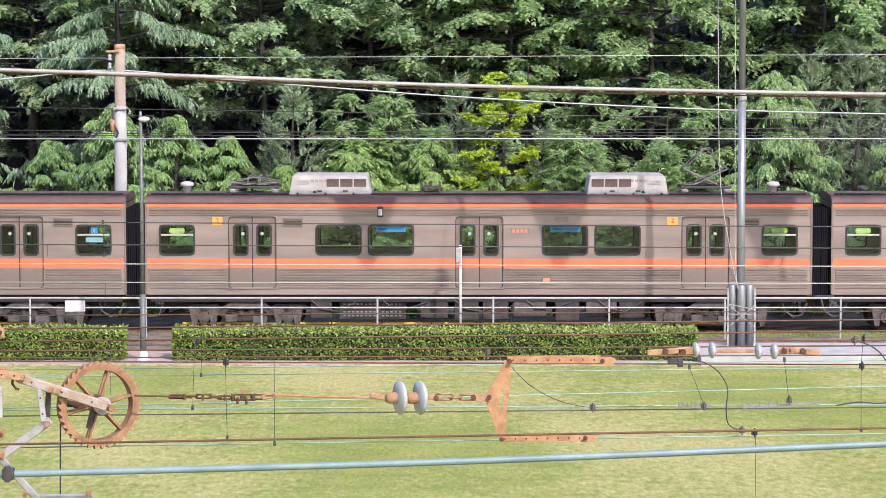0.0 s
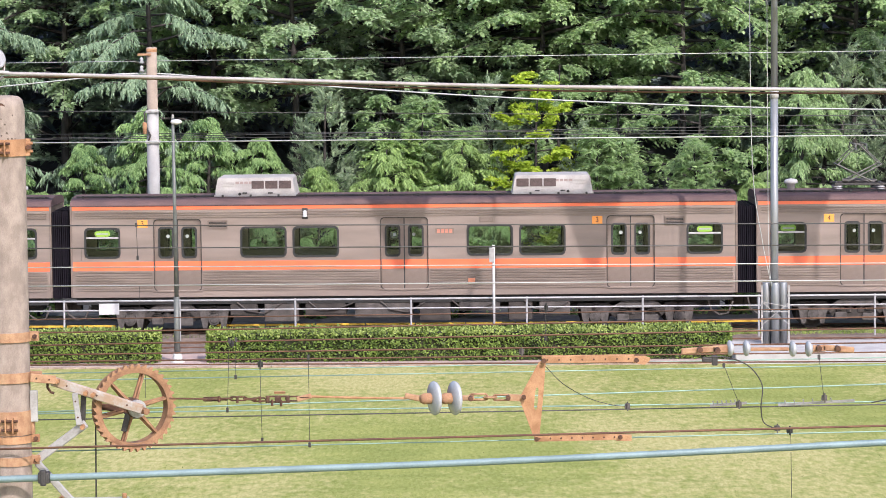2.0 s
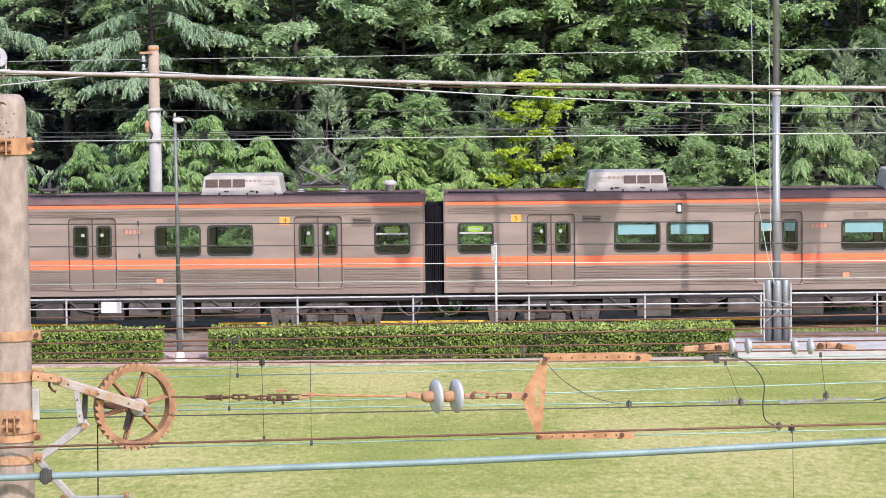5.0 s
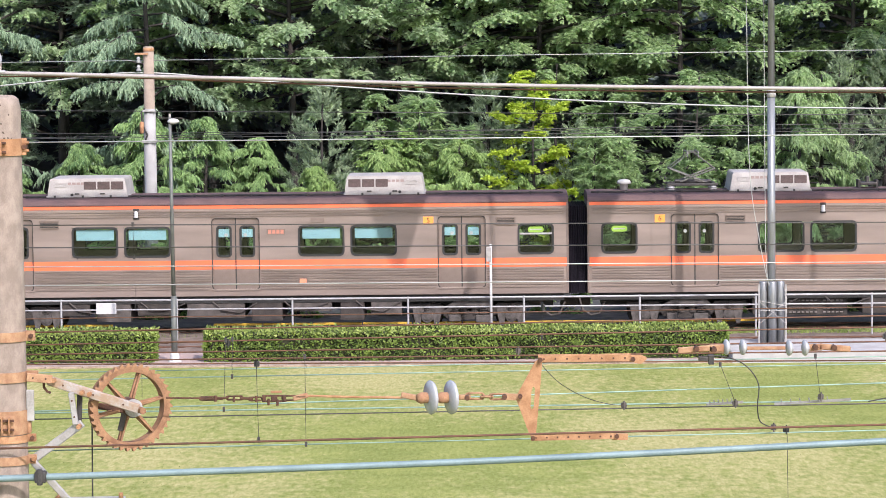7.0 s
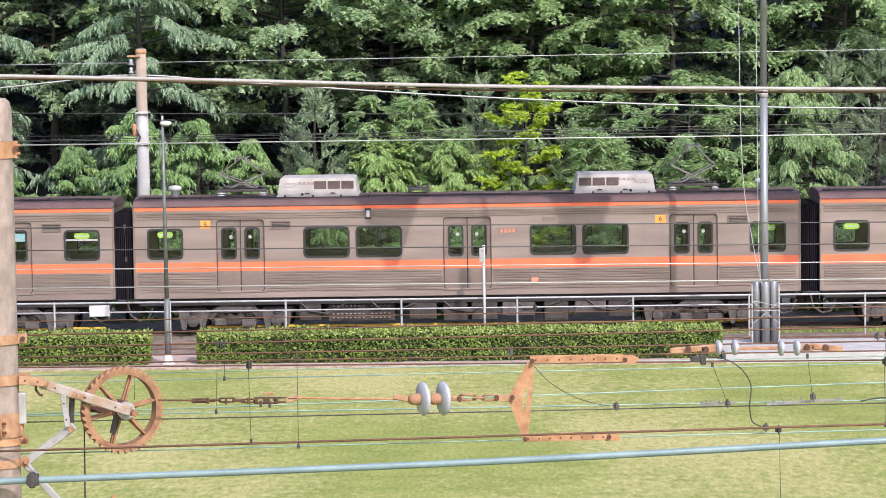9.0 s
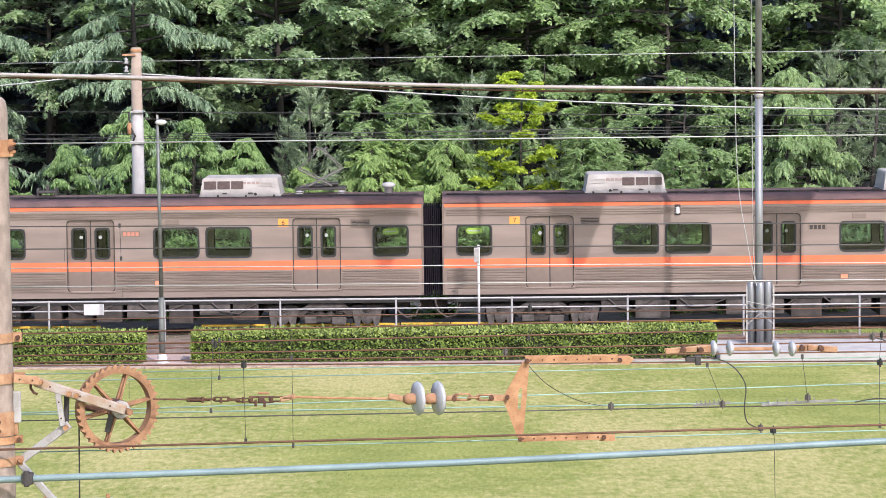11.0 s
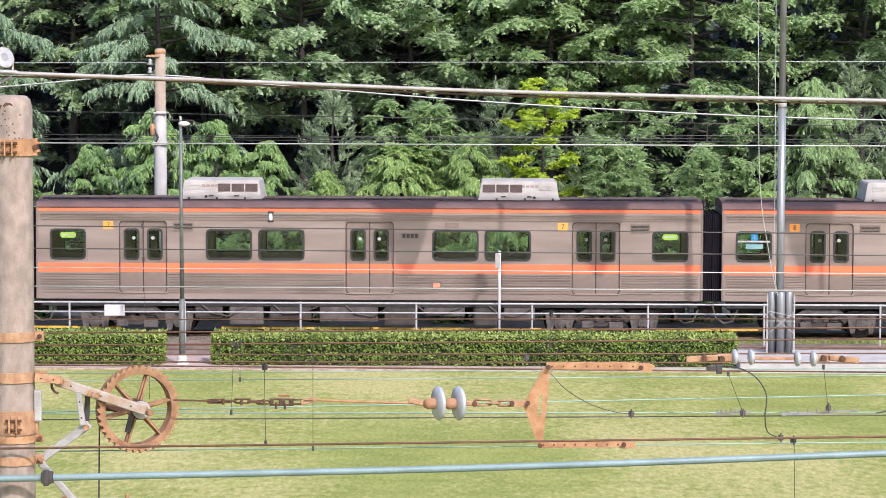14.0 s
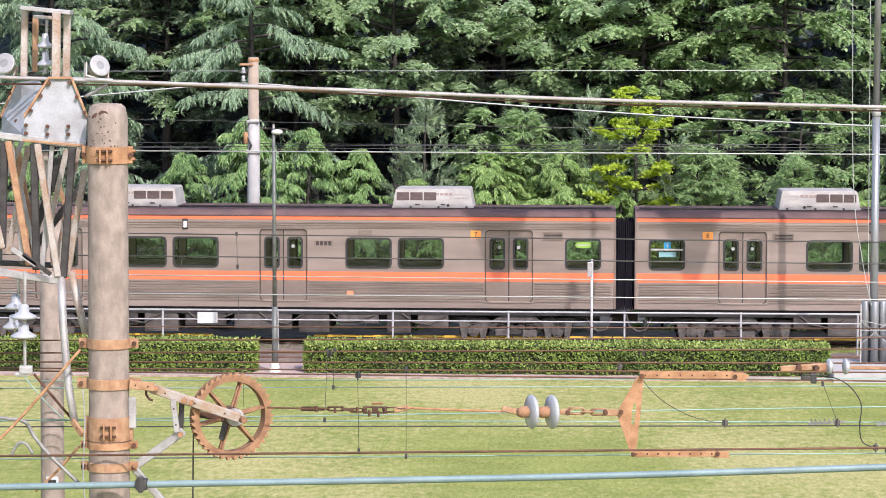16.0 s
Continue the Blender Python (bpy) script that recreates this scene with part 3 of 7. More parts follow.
def build_trees():
    cedar = make_tree("cedar_tree", "tall blue-green cedar with drooping layered fronds", 15, 0.8, 5.2, cone, 70, 56, 20, 0.3, 0.44, 0.5, 0.75,
                      (0.2, 0.05), (0.4, 0.45, 0.95, 0.2), LEAF_CEDAR, 11, 0.13, 0.35)
    small_cedar = make_tree("cedar_tree", "young green cedar with feathery hanging fronds", 6.2, 0.6, 4.1, cone, 50, 50, 16, 0.34, 0.4, 0.42, 0.7,
                            (0.19, 0.058), (0.45, 0.45, 0.85, 0.2), LEAF_CEDAR_LIGHT, 12, 0.12, 0.35)
    broad = make_tree("broadleaf_tree", "large leafy tree with a high crown of layered green foliage", 13, 4.6, 4.6, egg, 58, 44, 18, 0.22, 0.26, 0.75, 0.4,
                      (0.185, 0.118), (0.6, 0.6, 0.35, 0.28), LEAF_DARK, 13, 0.14, 0.3)
    light = make_tree("broadleaf_tree", "light green spreading tree with high layered sprays of leaves", 12.5, 4.9, 4.3, egg, 52, 42, 18, 0.2, 0.26, 0.75, 0.4,
                      (0.185, 0.118), (0.6, 0.6, 0.35, 0.25), LEAF_GREEN, 14, 0.13, 0.3)
    slender = make_tree("broadleaf_tree", "small spreading tree with open sprays of leaves", 7.0, 1.6, 2.4, egg, 26, 26, 22, 0.25, 0.3, 0.6, 0.4,
                        (0.16, 0.09), (0.6, 0.6, 0.35, 0.25), LEAF_GREEN, 31, 0.07, 0.3)
    # background trees, haze of distance painted into their leaves
    far = make_tree("broadleaf_tree", "dense background tree with blue-grey distance haze in its leaf colour", 15, 0.4, 4.4, egg, 70, 14, 6, 0.3, 0.3, 1.0, 0.35,
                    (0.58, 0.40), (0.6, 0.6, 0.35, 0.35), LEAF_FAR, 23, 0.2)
    mid = make_tree("broadleaf_tree", "full green tree further up the hill with faint haze in its leaf colour", 14, 0.5, 3.8, egg, 64, 24, 11, 0.28, 0.28, 0.8, 0.35,
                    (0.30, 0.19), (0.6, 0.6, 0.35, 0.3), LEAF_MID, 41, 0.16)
    shrub = make_tree("shrub_tree", "bushy green tree with bright pointed leaves", 5.2, 0.3, 1.5, egg, 40, 20, 22, 0.6, 0.35, 0.5, 0.4,
                      (0.15, 0.075), (0.6, 0.5, 0.4, 0.3), LEAF_BRIGHT, 15, 0.09)
    fern = make_tree("spreading_conifer", "low light green conifer with arching feathery sprays", 5.3, 1.3, 3.2, cone, 36, 42, 16, 0.5, 0.5, 0.4, 0.75,
                     (0.18, 0.06), (0.5, 0.45, 0.75, 0.2), LEAF_BRIGHT, 37, 0.09, 0.35)
    low = make_tree("shrub", "low bright green bush behind the track", 2.3, 0.05, 1.5, egg, 28, 16, 8, 0.7, 0.4, 0.45, 0.4,
                    (0.18, 0.12), (0.6, 0.6, 0.3, 0.35), LEAF_BRIGHT, 29, 0.05)
    yellow = make_tree("ginkgo_sapling", "slender yellow-green young tree with upright twigs", 7.1, 1.0, 2.2, column, 36, 24, 28, 0.35, 0.1, 0.45, 0.1,
                       (0.12, 0.10), (0.4, 0.7, 0.2, 0.5), LEAF_YELLOW, 16, 0.06)
    hemlock = make_tree("conifer_tree", "light green conifer with hanging branch tips", 7.2, 0.8, 3.7, cone, 48, 46, 18, 0.12, 0.3, 0.42, 0.85,
                        (0.17, 0.054), (0.5, 0.45, 0.95, 0.2), LEAF_GREEN, 17, 0.12)
    pine = make_tree("pine_tree", "greyish young pine with bristly upright candles", 6.2, 0.3, 1.6, cone, 40, 16, 19, 0.6, 0.05, 0.42, -0.5,
                     (0.15, 0.03), (0.8, 0.5, -0.4, 0.4), LEAF_GREY, 18, 0.08)
    cypress = make_tree("cypress_shrub", "upright olive-green cypress shrub with nodding tips", 4.4, 0.1, 0.95, column, 60, 14, 17, 0.9, 0.35, 0.42, 0.3,
                        (0.17, 0.045), (0.7, 0.3, 0.3, 0.25), LEAF_GREEN, 19, 0.06)

    def ground_at(y):
        return float(np.interp(y, [94, 98, 103, 110, 120, 135, 160], [0, 0.5, 1.6, 3.4, 6.5, 11, 20])) + GROUND_Z

    used = set()

    def plant(tree, *spots):
        for x, y, turn, size in spots:
            m = pose(x, y, ground_at(y) - 0.05, 0, 0, turn)
            if tree in used:
                c = copy_thing(tree, m)
            else:
                used.add(tree)
                c = tree
                c.matrix_basis = m
            c.scale = (size, size, size)

    plant(cedar, (-11.1, 100.5, 0, 0.97), (-18.2, 101, 130, 1.0), (-22.5, 102, 60, 1.05))
    plant(small_cedar, (-10.9, 97.2, 20, 0.98), (-9.0, 97.6, 150, 0.92), (-7.2, 98, 40, 0.8), (-13.0, 97.0, 250, 0.8), (-15.3, 96.8, 10, 0.7), (-18.6, 97.5, 90, 0.85))
    plant(broad, (-6.4, 104, 0, 1.0), (-2.6, 105, 70, 1.0), (-9.3, 104.5, 250, 0.95), (0.4, 106, 310, 1.0), (-15.0, 107, 140, 1.0))
    plant(light, (2.4, 104, 0, 1.0), (7.4, 103.5, 120, 1.0), (13.6, 104.5, 200, 1.03), (-10.2, 106.5, 45, 1.0), (4.9, 106, 150, 1.0), (16.6, 106, 260, 1.0))
    plant(slender, (7.6, 98.6, 0, 0.98), (4.9, 100, 120, 0.9), (9.4, 99.5, 220, 0.8), (2.9, 101.5, 300, 0.95), (-3.2, 99.4, 60, 0.85))
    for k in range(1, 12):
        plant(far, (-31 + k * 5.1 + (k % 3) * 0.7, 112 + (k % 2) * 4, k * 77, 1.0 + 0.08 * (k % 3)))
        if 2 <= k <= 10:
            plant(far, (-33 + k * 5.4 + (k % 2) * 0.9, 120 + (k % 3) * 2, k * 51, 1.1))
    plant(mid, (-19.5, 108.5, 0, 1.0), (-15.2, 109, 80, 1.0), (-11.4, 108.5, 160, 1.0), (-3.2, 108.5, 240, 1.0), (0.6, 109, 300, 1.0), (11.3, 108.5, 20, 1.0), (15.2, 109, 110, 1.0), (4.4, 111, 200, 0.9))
    plant(shrub, (-2.6, 97.4, 0, 0.98), (-1.9, 98.3, 130, 0.85))
    plant(fern, (-2.9, 96.2, 0, 0.93), (-0.4, 96.4, 100, 0.97), (-5.2, 96.4, 200, 0.8), (1.5, 95.8, 290, 0.75), (15.8, 96.4, 170, 0.95), (9.2, 96.2, 60, 0.72))
    for k in range(17):
        plant(low, (-22 + k * 2.75 + 0.5 * math.sin(k * 2.1), 90.6 + 0.7 * (k % 2), k * 67, 0.8 + 0.12 * (k % 3)))
    plant(yellow, (2.05, 96.6, 0, 1.0))
    plant(hemlock, (11.0, 98.0, 0, 1.0), (11.75, 98.8, 140, 0.95), (15.6, 98.5, 250, 0.75))
    plant(pine, (-4.9, 97.2, 0, 1.06), (-5.7, 98.2, 80, 0.88), (0.5, 98.0, 120, 1.06), (3.4, 96.8, 40, 0.86), (1.1, 97.4, 200, 0.85), (12.7, 100.5, 40, 1.12), (14.2, 100.5, 200, 1.16), (15.2, 101, 310, 1.05))
    plant(cypress, (4.1, 96.2, 0, 1.22), (4.8, 96.5, 90, 1.15), (-1.7, 98.2, 30, 1.4), (7.2, 96.3, 220, 1.1), (-0.3, 97.5, 160, 1.2))



build_trees()


# ---------------------------------------------------------------- hedges
def build_hedge(x0, x1, seed):
    h = thing("hedge", "clipped box hedge with bright young leaves on top", "hedge", (0, 0, GROUND_Z))
    rng = np.random.default_rng(seed)
    y0, y1, z1 = 78.9, 79.8, 0.86
    # solid dark block that paints the shade between the leaves
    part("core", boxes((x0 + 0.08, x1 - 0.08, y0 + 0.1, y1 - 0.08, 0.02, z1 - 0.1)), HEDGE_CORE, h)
    w = x1 - x0
    n = int(w * 1150)
    face = rng.choice(4, n, p=[0.55, 0.33, 0.06, 0.06])
    x, y, z = x0 + w * rng.random(n), y0 + (y1 - y0) * rng.random(n), 0.02 + (z1 - 0.02) * rng.random(n)
    inn = np.abs(rng.normal(0, 0.07, n)) - 0.03
    bulge = 0.05 * np.sin(x * 1.9 + seed) + 0.03 * np.sin(x * 5.3 + z * 6)
    y = np.where(face == 0, y0 + inn + bulge, y)
    z = np.where(face == 1, z1 - inn + 0.5 * bulge - 0.1 * (np.abs((y - y0) / (y1 - y0) - 0.5) * 2) ** 4, z)
    x = np.where(face == 2, x0 + inn, np.where(face == 3, x1 - inn, x))
    out = np.select([(face == 0)[:, None], (face == 1)[:, None], (face == 2)[:, None]], [(0, -1.0, 0), (0, 0, 1.0), (-1.0, 0, 0)], (1.0, 0, 0))
    way = out * 0.35 + rng.normal(0, 0.5, (n, 3)) + np.array([0, 0, 0.15])
    up = out + rng.normal(0, 0.45, (n, 3)) + np.array([0, 0, 0.35])
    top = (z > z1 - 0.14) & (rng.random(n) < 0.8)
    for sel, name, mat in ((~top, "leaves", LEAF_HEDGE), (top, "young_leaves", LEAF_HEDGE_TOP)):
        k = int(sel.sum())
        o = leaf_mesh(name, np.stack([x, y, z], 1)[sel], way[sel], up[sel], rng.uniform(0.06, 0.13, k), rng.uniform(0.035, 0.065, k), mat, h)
        tagged(o, kind="stuff")


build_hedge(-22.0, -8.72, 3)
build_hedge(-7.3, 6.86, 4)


# ---------------------------------------------------------------- the train
PITCH, BODY, HALF = 20.016, 19.45, 1.4          # metres: car spacing, body length, half width
DOORS = (-6.6, 0.02, 6.62)                     # door centres along the car
WIDE = (-4.09, -2.56, 2.52, 4.05)              # wide windows
ENDS = (-8.8, 8.78)                            # small end windows
DOOR_W, WIDE_W, END_W = 1.36, 1.32, 1.02
Z_SOLE, Z_DOOR0, Z_WIN0, Z_WIN1, Z_DOOR1, Z_EAVE = 1.125, 1.335, 2.29, 3.16, 3.395, 3.81


def spans(x0, x1, holes):
    """The stretches of x0..x1 that the holes (centre, width) leave."""
    out, x = [], x0
    for c, w in sorted(holes):
        out.append((x, c - w / 2))
        x = c + w / 2
    return out + [(x, x1)]


def side_wall(sign):
    bm = bmesh.new()
    doors = [(d, DOOR_W) for d in DOORS]
    windows = [(w, WIDE_W) for w in WIDE] + [(w, END_W) for w in ENDS]
    y0, y1 = sign * HALF, sign * (HALF - 0.06)
    for z0, z1, holes in ((Z_SOLE, Z_DOOR0, []), (Z_DOOR0, Z_WIN0, doors), (Z_WIN0, Z_WIN1, doors + windows), (Z_WIN1, Z_DOOR1, doors), (Z_DOOR1, Z_EAVE, [])):
        for a, b in spans(-BODY / 2, BODY / 2, holes):
            box(bm, a, b, y0, y1, z0, z1)
    return bm


def roof_profile():
    left = [(-1.415, 3.79), (-1.40, 3.83), (-1.36, 3.89), (-1.27, 3.95), (-1.08, 4.0), (-0.75, 4.035), (-0.35, 4.05), (0, 4.055)]
    return left + [(-y, z) for y, z in left[-2::-1]]


PALE_GREY = material("faded_print", (0.30, 0.22, 0.21), (0.24, 0.18, 0.17), 0.6, 0, 5, 40, 0.0)
AXLE_GREY = material("dusty_axle_box", (0.11, 0.096, 0.092), (0.05, 0.044, 0.041), 0.8, 0.1, 6, 40, 0.3)
PLATE_RED = material("faded_red_print", (0.48, 0.19, 0.13), (0.36, 0.15, 0.11), 0.6, 0, 9, 60, 0.0)
FIN_GREY = material("dusty_grey_fin", (0.25, 0.225, 0.21), (0.15, 0.13, 0.12), 0.8, 0.1, 6, 40, 0.1)
PANTO_GREY = material("dull_grey_tube", (0.20, 0.195, 0.175), (0.11, 0.105, 0.095), 0.6, 0.3, 6, 40, 0.1)
MESHES = {}


def once(key, make):
    """A mesh that alike pieces share."""
    if key not in MESHES:
        me = bpy.data.meshes.new(key)
        bm = make()
        bm.to_mesh(me)
        bm.free()
        MESHES[key] = me
    return MESHES[key]


def piece(name, key, make, mat, parent, loc=(0, 0, 0), label="", smooth=False, rot=None):
    first = key not in MESHES
    me = once(key, make)
    if first:
        me.materials.append(mat)
        if smooth:
            me.polygons.foreach_set("use_smooth", [True] * len(me.polygons))
    ob = new(name, me)
    ob.parent, ob.location = parent, loc
    if rot:
        ob.rotation_euler = rot
    if label:
        tagged(ob, label)
    return ob


def window_in(parent, x, w, h, zc, sign, y, key, mat=RUBBER, r=0.15):
    f = piece("window_frame", key + "_frame", lambda: ring(bmesh.new(), w, h, r, 0.036, -0.016, 0.05, 0.02), mat, parent, (x, y, zc))
    piece("pane", key + "_pane", lambda: extrude_outline(bmesh.new(), round_rect(w - 0.05, h - 0.05, r - 0.02), 0.012, 0.018), GLASS, f).visible_shadow = False
    return f


def ac_unit(car, x, flip):
    u = piece("roof_air_conditioner", "ac_body", lambda: ac_shape(), AC_WHITE, car, (x, 0, 4.03), "grey-white roof cooling unit", rot=(0, 0, 0 if flip else math.pi))
    for s in (-1, 1):
        for k in range(3):
            piece("grille", "ac_grille", lambda: grille_shape(0.36, 0.23), AC_GRILLE, u, ((0.08 + 0.40 * k) - (0 if s < 0 else 0), s * 0.915, 0.34), rot=(0, 0, 0 if s < 0 else math.pi))
        piece("vent_panel", "ac_vent", lambda: grille_shape(0.36, 0.13), AC_WHITE, u, (-0.78, s * 0.915, 0.36), rot=(0, 0, 0 if s < 0 else math.pi))
        for k in range(4):
            piece("bar", "ac_bar", lambda: boxes((-0.05, 0.05, -0.006, 0.0, -0.035, 0.035)), PALE_GREY, u, (-0.52 + 0.13 * k, s * 0.914, 0.40))
        for k in range(2):
            piece("latch", "ac_latch", lambda: boxes((-0.07, 0.07, -0.02, 0.01, -0.02, 0.02), bevel=0.006), DARK_STEEL, u, (-0.3 + 0.75 * k, s * 0.93, 0.1))
        piece("lifting_eye", "ac_eye", lambda: rod(bmesh.new(), (0, -0.02, 0), (0, 0.02, 0), 0.045), BLACK, u, (-0.45, s * 0.93, 0.07))
    return u


def ac_shape():
    bm = bmesh.new()
    pts = [(-1.17, 0), (-1.17, 0.1), (-1.1, 0.52), (-1.06, 0.55), (1.06, 0.55), (1.1, 0.52), (1.17, 0.1), (1.17, 0)]
    extrude_outline(bm, pts, -0.91, 0.91)
    bmesh.ops.bevel(bm, geom=bm.edges[:], offset=0.018, segments=2, affect="EDGES")
    box(bm, -1.2, 1.2, -0.95, 0.95, 0.0, 0.045)
    return bm


def grille_shape(w, h):
    bm = ring(bmesh.new(), w, h, 0.02, 0.02, -0.012, 0.01)
    n = max(3, int(h / 0.035))
    for k in range(n):
        z = -h / 2 + 0.02 + (h - 0.04) * (k + 0.5) / n
        bar(bm, (-w / 2 + 0.02, 0.0, z), (w / 2 - 0.02, 0.0, z), 0.008, 0.018)
    box(bm, -w / 2 + 0.01, w / 2 - 0.01, 0.004, 0.01, -h / 2 + 0.01, h / 2 - 0.01)
    return bm


def louvre_shape():
    bm = ring(bmesh.new(), 0.58, 0.24, 0.015, 0.02, -0.02, 0.01)
    for k in range(5):
        bar(bm, (-0.27, -0.008, -0.084 + 0.042 * k), (0.27, -0.008, -0.084 + 0.042 * k), 0.018, 0.018)
    return bm


def bogie(car, x, wheels):
    b = piece("bogie", "bogie_frame", bogie_shape, UNDER, car, (x, 0, 0), "dusty dark steel bogie frame")
    for dx in (-1.23, 1.23):
        w = piece("wheelset", "wheelset", wheelset_shape, UNDER, b, (dx, 0, 0.43), "steel wheels on one axle", smooth=False)
        wheels.append(w)
        for s in (-1, 1):
            piece("axle_box", "axle_box", axle_box_shape, AXLE_GREY, b, (dx, s * 1.0, 0.43))
        piece("spring", "axle_spring", lambda: spring_shape(0.085, 0.22), UNDER, b, (dx, -1.04, 0.6))
    piece("bolster", "bolster", bolster_shape, AXLE_GREY, b, (0, 0, 0), "dusty grey bolster wedge")
    for dx in (-0.42, 0.42):
        piece("spring", "bolster_spring", lambda: spring_shape(0.13, 0.34), UNDER, b, (dx, -1.05, 0.36))
    return b


def axle_box_shape():
    bm = bmesh.new()
    rod(bm, (0, -0.13, 0), (0, 0.09, 0), 0.17, seg=16)
    rod(bm, (0, -0.16, 0), (0, -0.13, 0), 0.1, seg=12)
    for k in (-1, 1):
        pts = [(0.14, 0.30), (0.44, 0.32), (0.40, 0.05), (0.33, -0.26), (0.22, -0.26), (0.17, -0.04)]
        extrude_outline(bm, [(x * k, z) for x, z in (pts if k > 0 else pts[::-1])], -0.09, 0.06)
    box(bm, -0.2, 0.2, -0.06, 0.06, 0.12, 0.24, 0.02)
    return bm


def spring_shape(r, h):
    bm = bmesh.new()
    n = max(4, int(h / 0.05))
    tube(bm, [(r * math.cos(k * math.tau / 8), r * math.sin(k * math.tau / 8), h * k / (8 * n)) for k in range(8 * n + 1)], 0.018, 5)
    return bm


def bolster_shape():
    bm = bmesh.new()
    extrude_outline(bm, [(-0.72, 0.72), (-0.2, 1.02), (0.38, 1.04), (0.72, 0.74), (0.3, 0.68), (-0.3, 0.68)], -1.17, -1.06)
    box(bm, -0.6, -0.25, -1.2, -1.1, 0.3, 0.5, 0.03)
    box(bm, 0.2, 0.62, -1.2, -1.1, 0.26, 0.48, 0.03)
    return bm


def wheelset_shape():
    bm = bmesh.new()
    m = Matrix.Rotation(radians(90), 4, "X")
    for s in (-1, 1):
        prof = [(0.12, -0.09), (0.2, -0.05), (0.36, -0.04), (0.37, -0.065), (0.43, -0.065), (0.43, 0.05), (0.455, 0.055), (0.45, 0.085), (0.36, 0.085), (0.2, 0.04), (0.12, 0.09)]
        lathe(bm, prof if s > 0 else [(r, -z) for r, z in prof[::-1]], 28, Matrix.Translation((0, s * 0.57, 0)) @ m @ Matrix.Diagonal((1, 1, 1, 1)))
    rod(bm, (0, -1.02, 0), (0, 1.02, 0), 0.08)
    for k in range(3):
        a = k * math.tau / 3
        rod(bm, (0.25 * math.cos(a), -0.66, 0.25 * math.sin(a)), (0.25 * math.cos(a), -0.62, 0.25 * math.sin(a)), 0.04, seg=6)
    return bm


def bogie_shape():
    bm = bmesh.new()
    for s in (-1, 1):
        y0, y1 = s * 0.93, s * 1.07
        pts = [(-1.8, 0.66), (-1.72, 0.82), (-0.85, 0.82), (-0.6, 0.6), (0.6, 0.6), (0.85, 0.82), (1.72, 0.82), (1.8, 0.66), (0.95, 0.62), (0.6, 0.34), (-0.6, 0.34), (-0.95, 0.62)]
        extrude_outline(bm, pts, min(y0, y1), max(y0, y1))
        for dx in (-0.16, 0.16):
            rod(bm, (dx, s * 1.0, 0.5), (dx, s * 1.0, 0.98), 0.12, seg=10)
        bar(bm, (-0.75, s * 1.12, 0.5), (-0.25, s * 1.12, 0.95), 0.04, 0.12)
        bar(bm, (0.75, s * 1.12, 0.5), (0.3, s * 1.12, 0.92), 0.04, 0.1)
    box(bm, -0.35, 0.35, -0.95, 0.95, 0.35, 0.6)
    box(bm, -1.35, 1.35, -0.25, 0.25, 0.35, 0.62)
    return bm


def pantograph(car, x, lift, flip):
    p = piece("pantograph", "pantograph_base", panto_base, DARK_STEEL, car, (x, 0, 4.05), "dark steel pantograph on insulators", rot=(0, 0, math.pi if flip else 0))
    for dx in (-0.62, 0.62):
        for s in (-0.5, 0.5):
            piece("insulator", "panto_insulator", lambda: lathe(bmesh.new(), [(0.06, 0), (0.13, 0.03), (0.06, 0.05), (0.12, 0.08), (0.06, 0.11), (0.08, 0.13)], 12), CONCRETE_PALE, p, (dx, s, 0.0))
    key = "panto_arms_%d" % round(lift * 100)

    def arms():
        bm = bmesh.new()
        for s in (-0.45, 0.45):
            for d in (-1, 1):
                knee = (d * (0.74 - 0.1 * lift), s, 0.24 + 0.52 * lift)
                rod(bm, (-d * 0.35, s, 0.24), knee, 0.024, seg=6)
                rod(bm, knee, (d * 0.06, s * 0.6, 0.30 + 1.05 * lift), 0.016, seg=6)
        for d in (-1, 1):
            rod(bm, (d * (0.74 - 0.1 * lift), -0.45, 0.24 + 0.52 * lift), (d * (0.74 - 0.1 * lift), 0.45, 0.24 + 0.52 * lift), 0.02, seg=6)
            tube(bm, [(d * 0.16, y, 0.34 + 1.05 * lift + dz) for y, dz in ((-0.85, -0.16), (-0.65, 0.0), (0.65, 0.0), (0.85, -0.16))], 0.024, 6)
        rod(bm, (-0.16, -0.4, 0.32 + 1.05 * lift), (0.16, -0.4, 0.32 + 1.05 * lift), 0.016, seg=6)
        rod(bm, (-0.16, 0.4, 0.32 + 1.05 * lift), (0.16, 0.4, 0.32 + 1.05 * lift), 0.016, seg=6)
        return bm
    piece("arm_frame", key, arms, PANTO_GREY, p)


def panto_base():
    bm = boxes((-0.75, 0.75, -0.56, -0.46, 0.13, 0.2), (-0.75, 0.75, 0.46, 0.56, 0.13, 0.2), (-0.7, -0.6, -0.5, 0.5, 0.13, 0.2), (0.6, 0.7, -0.5, 0.5, 0.13, 0.2), (-0.3, 0.3, -0.2, 0.2, 0.15, 0.3), bevel=0.012)
    rod(bm, (-0.5, -0.3, 0.26), (0.45, -0.3, 0.22), 0.06, seg=8)
    rod(bm, (-0.3, 0.3, 0.26), (0.6, 0.3, 0.22), 0.05, seg=8)
    return bm


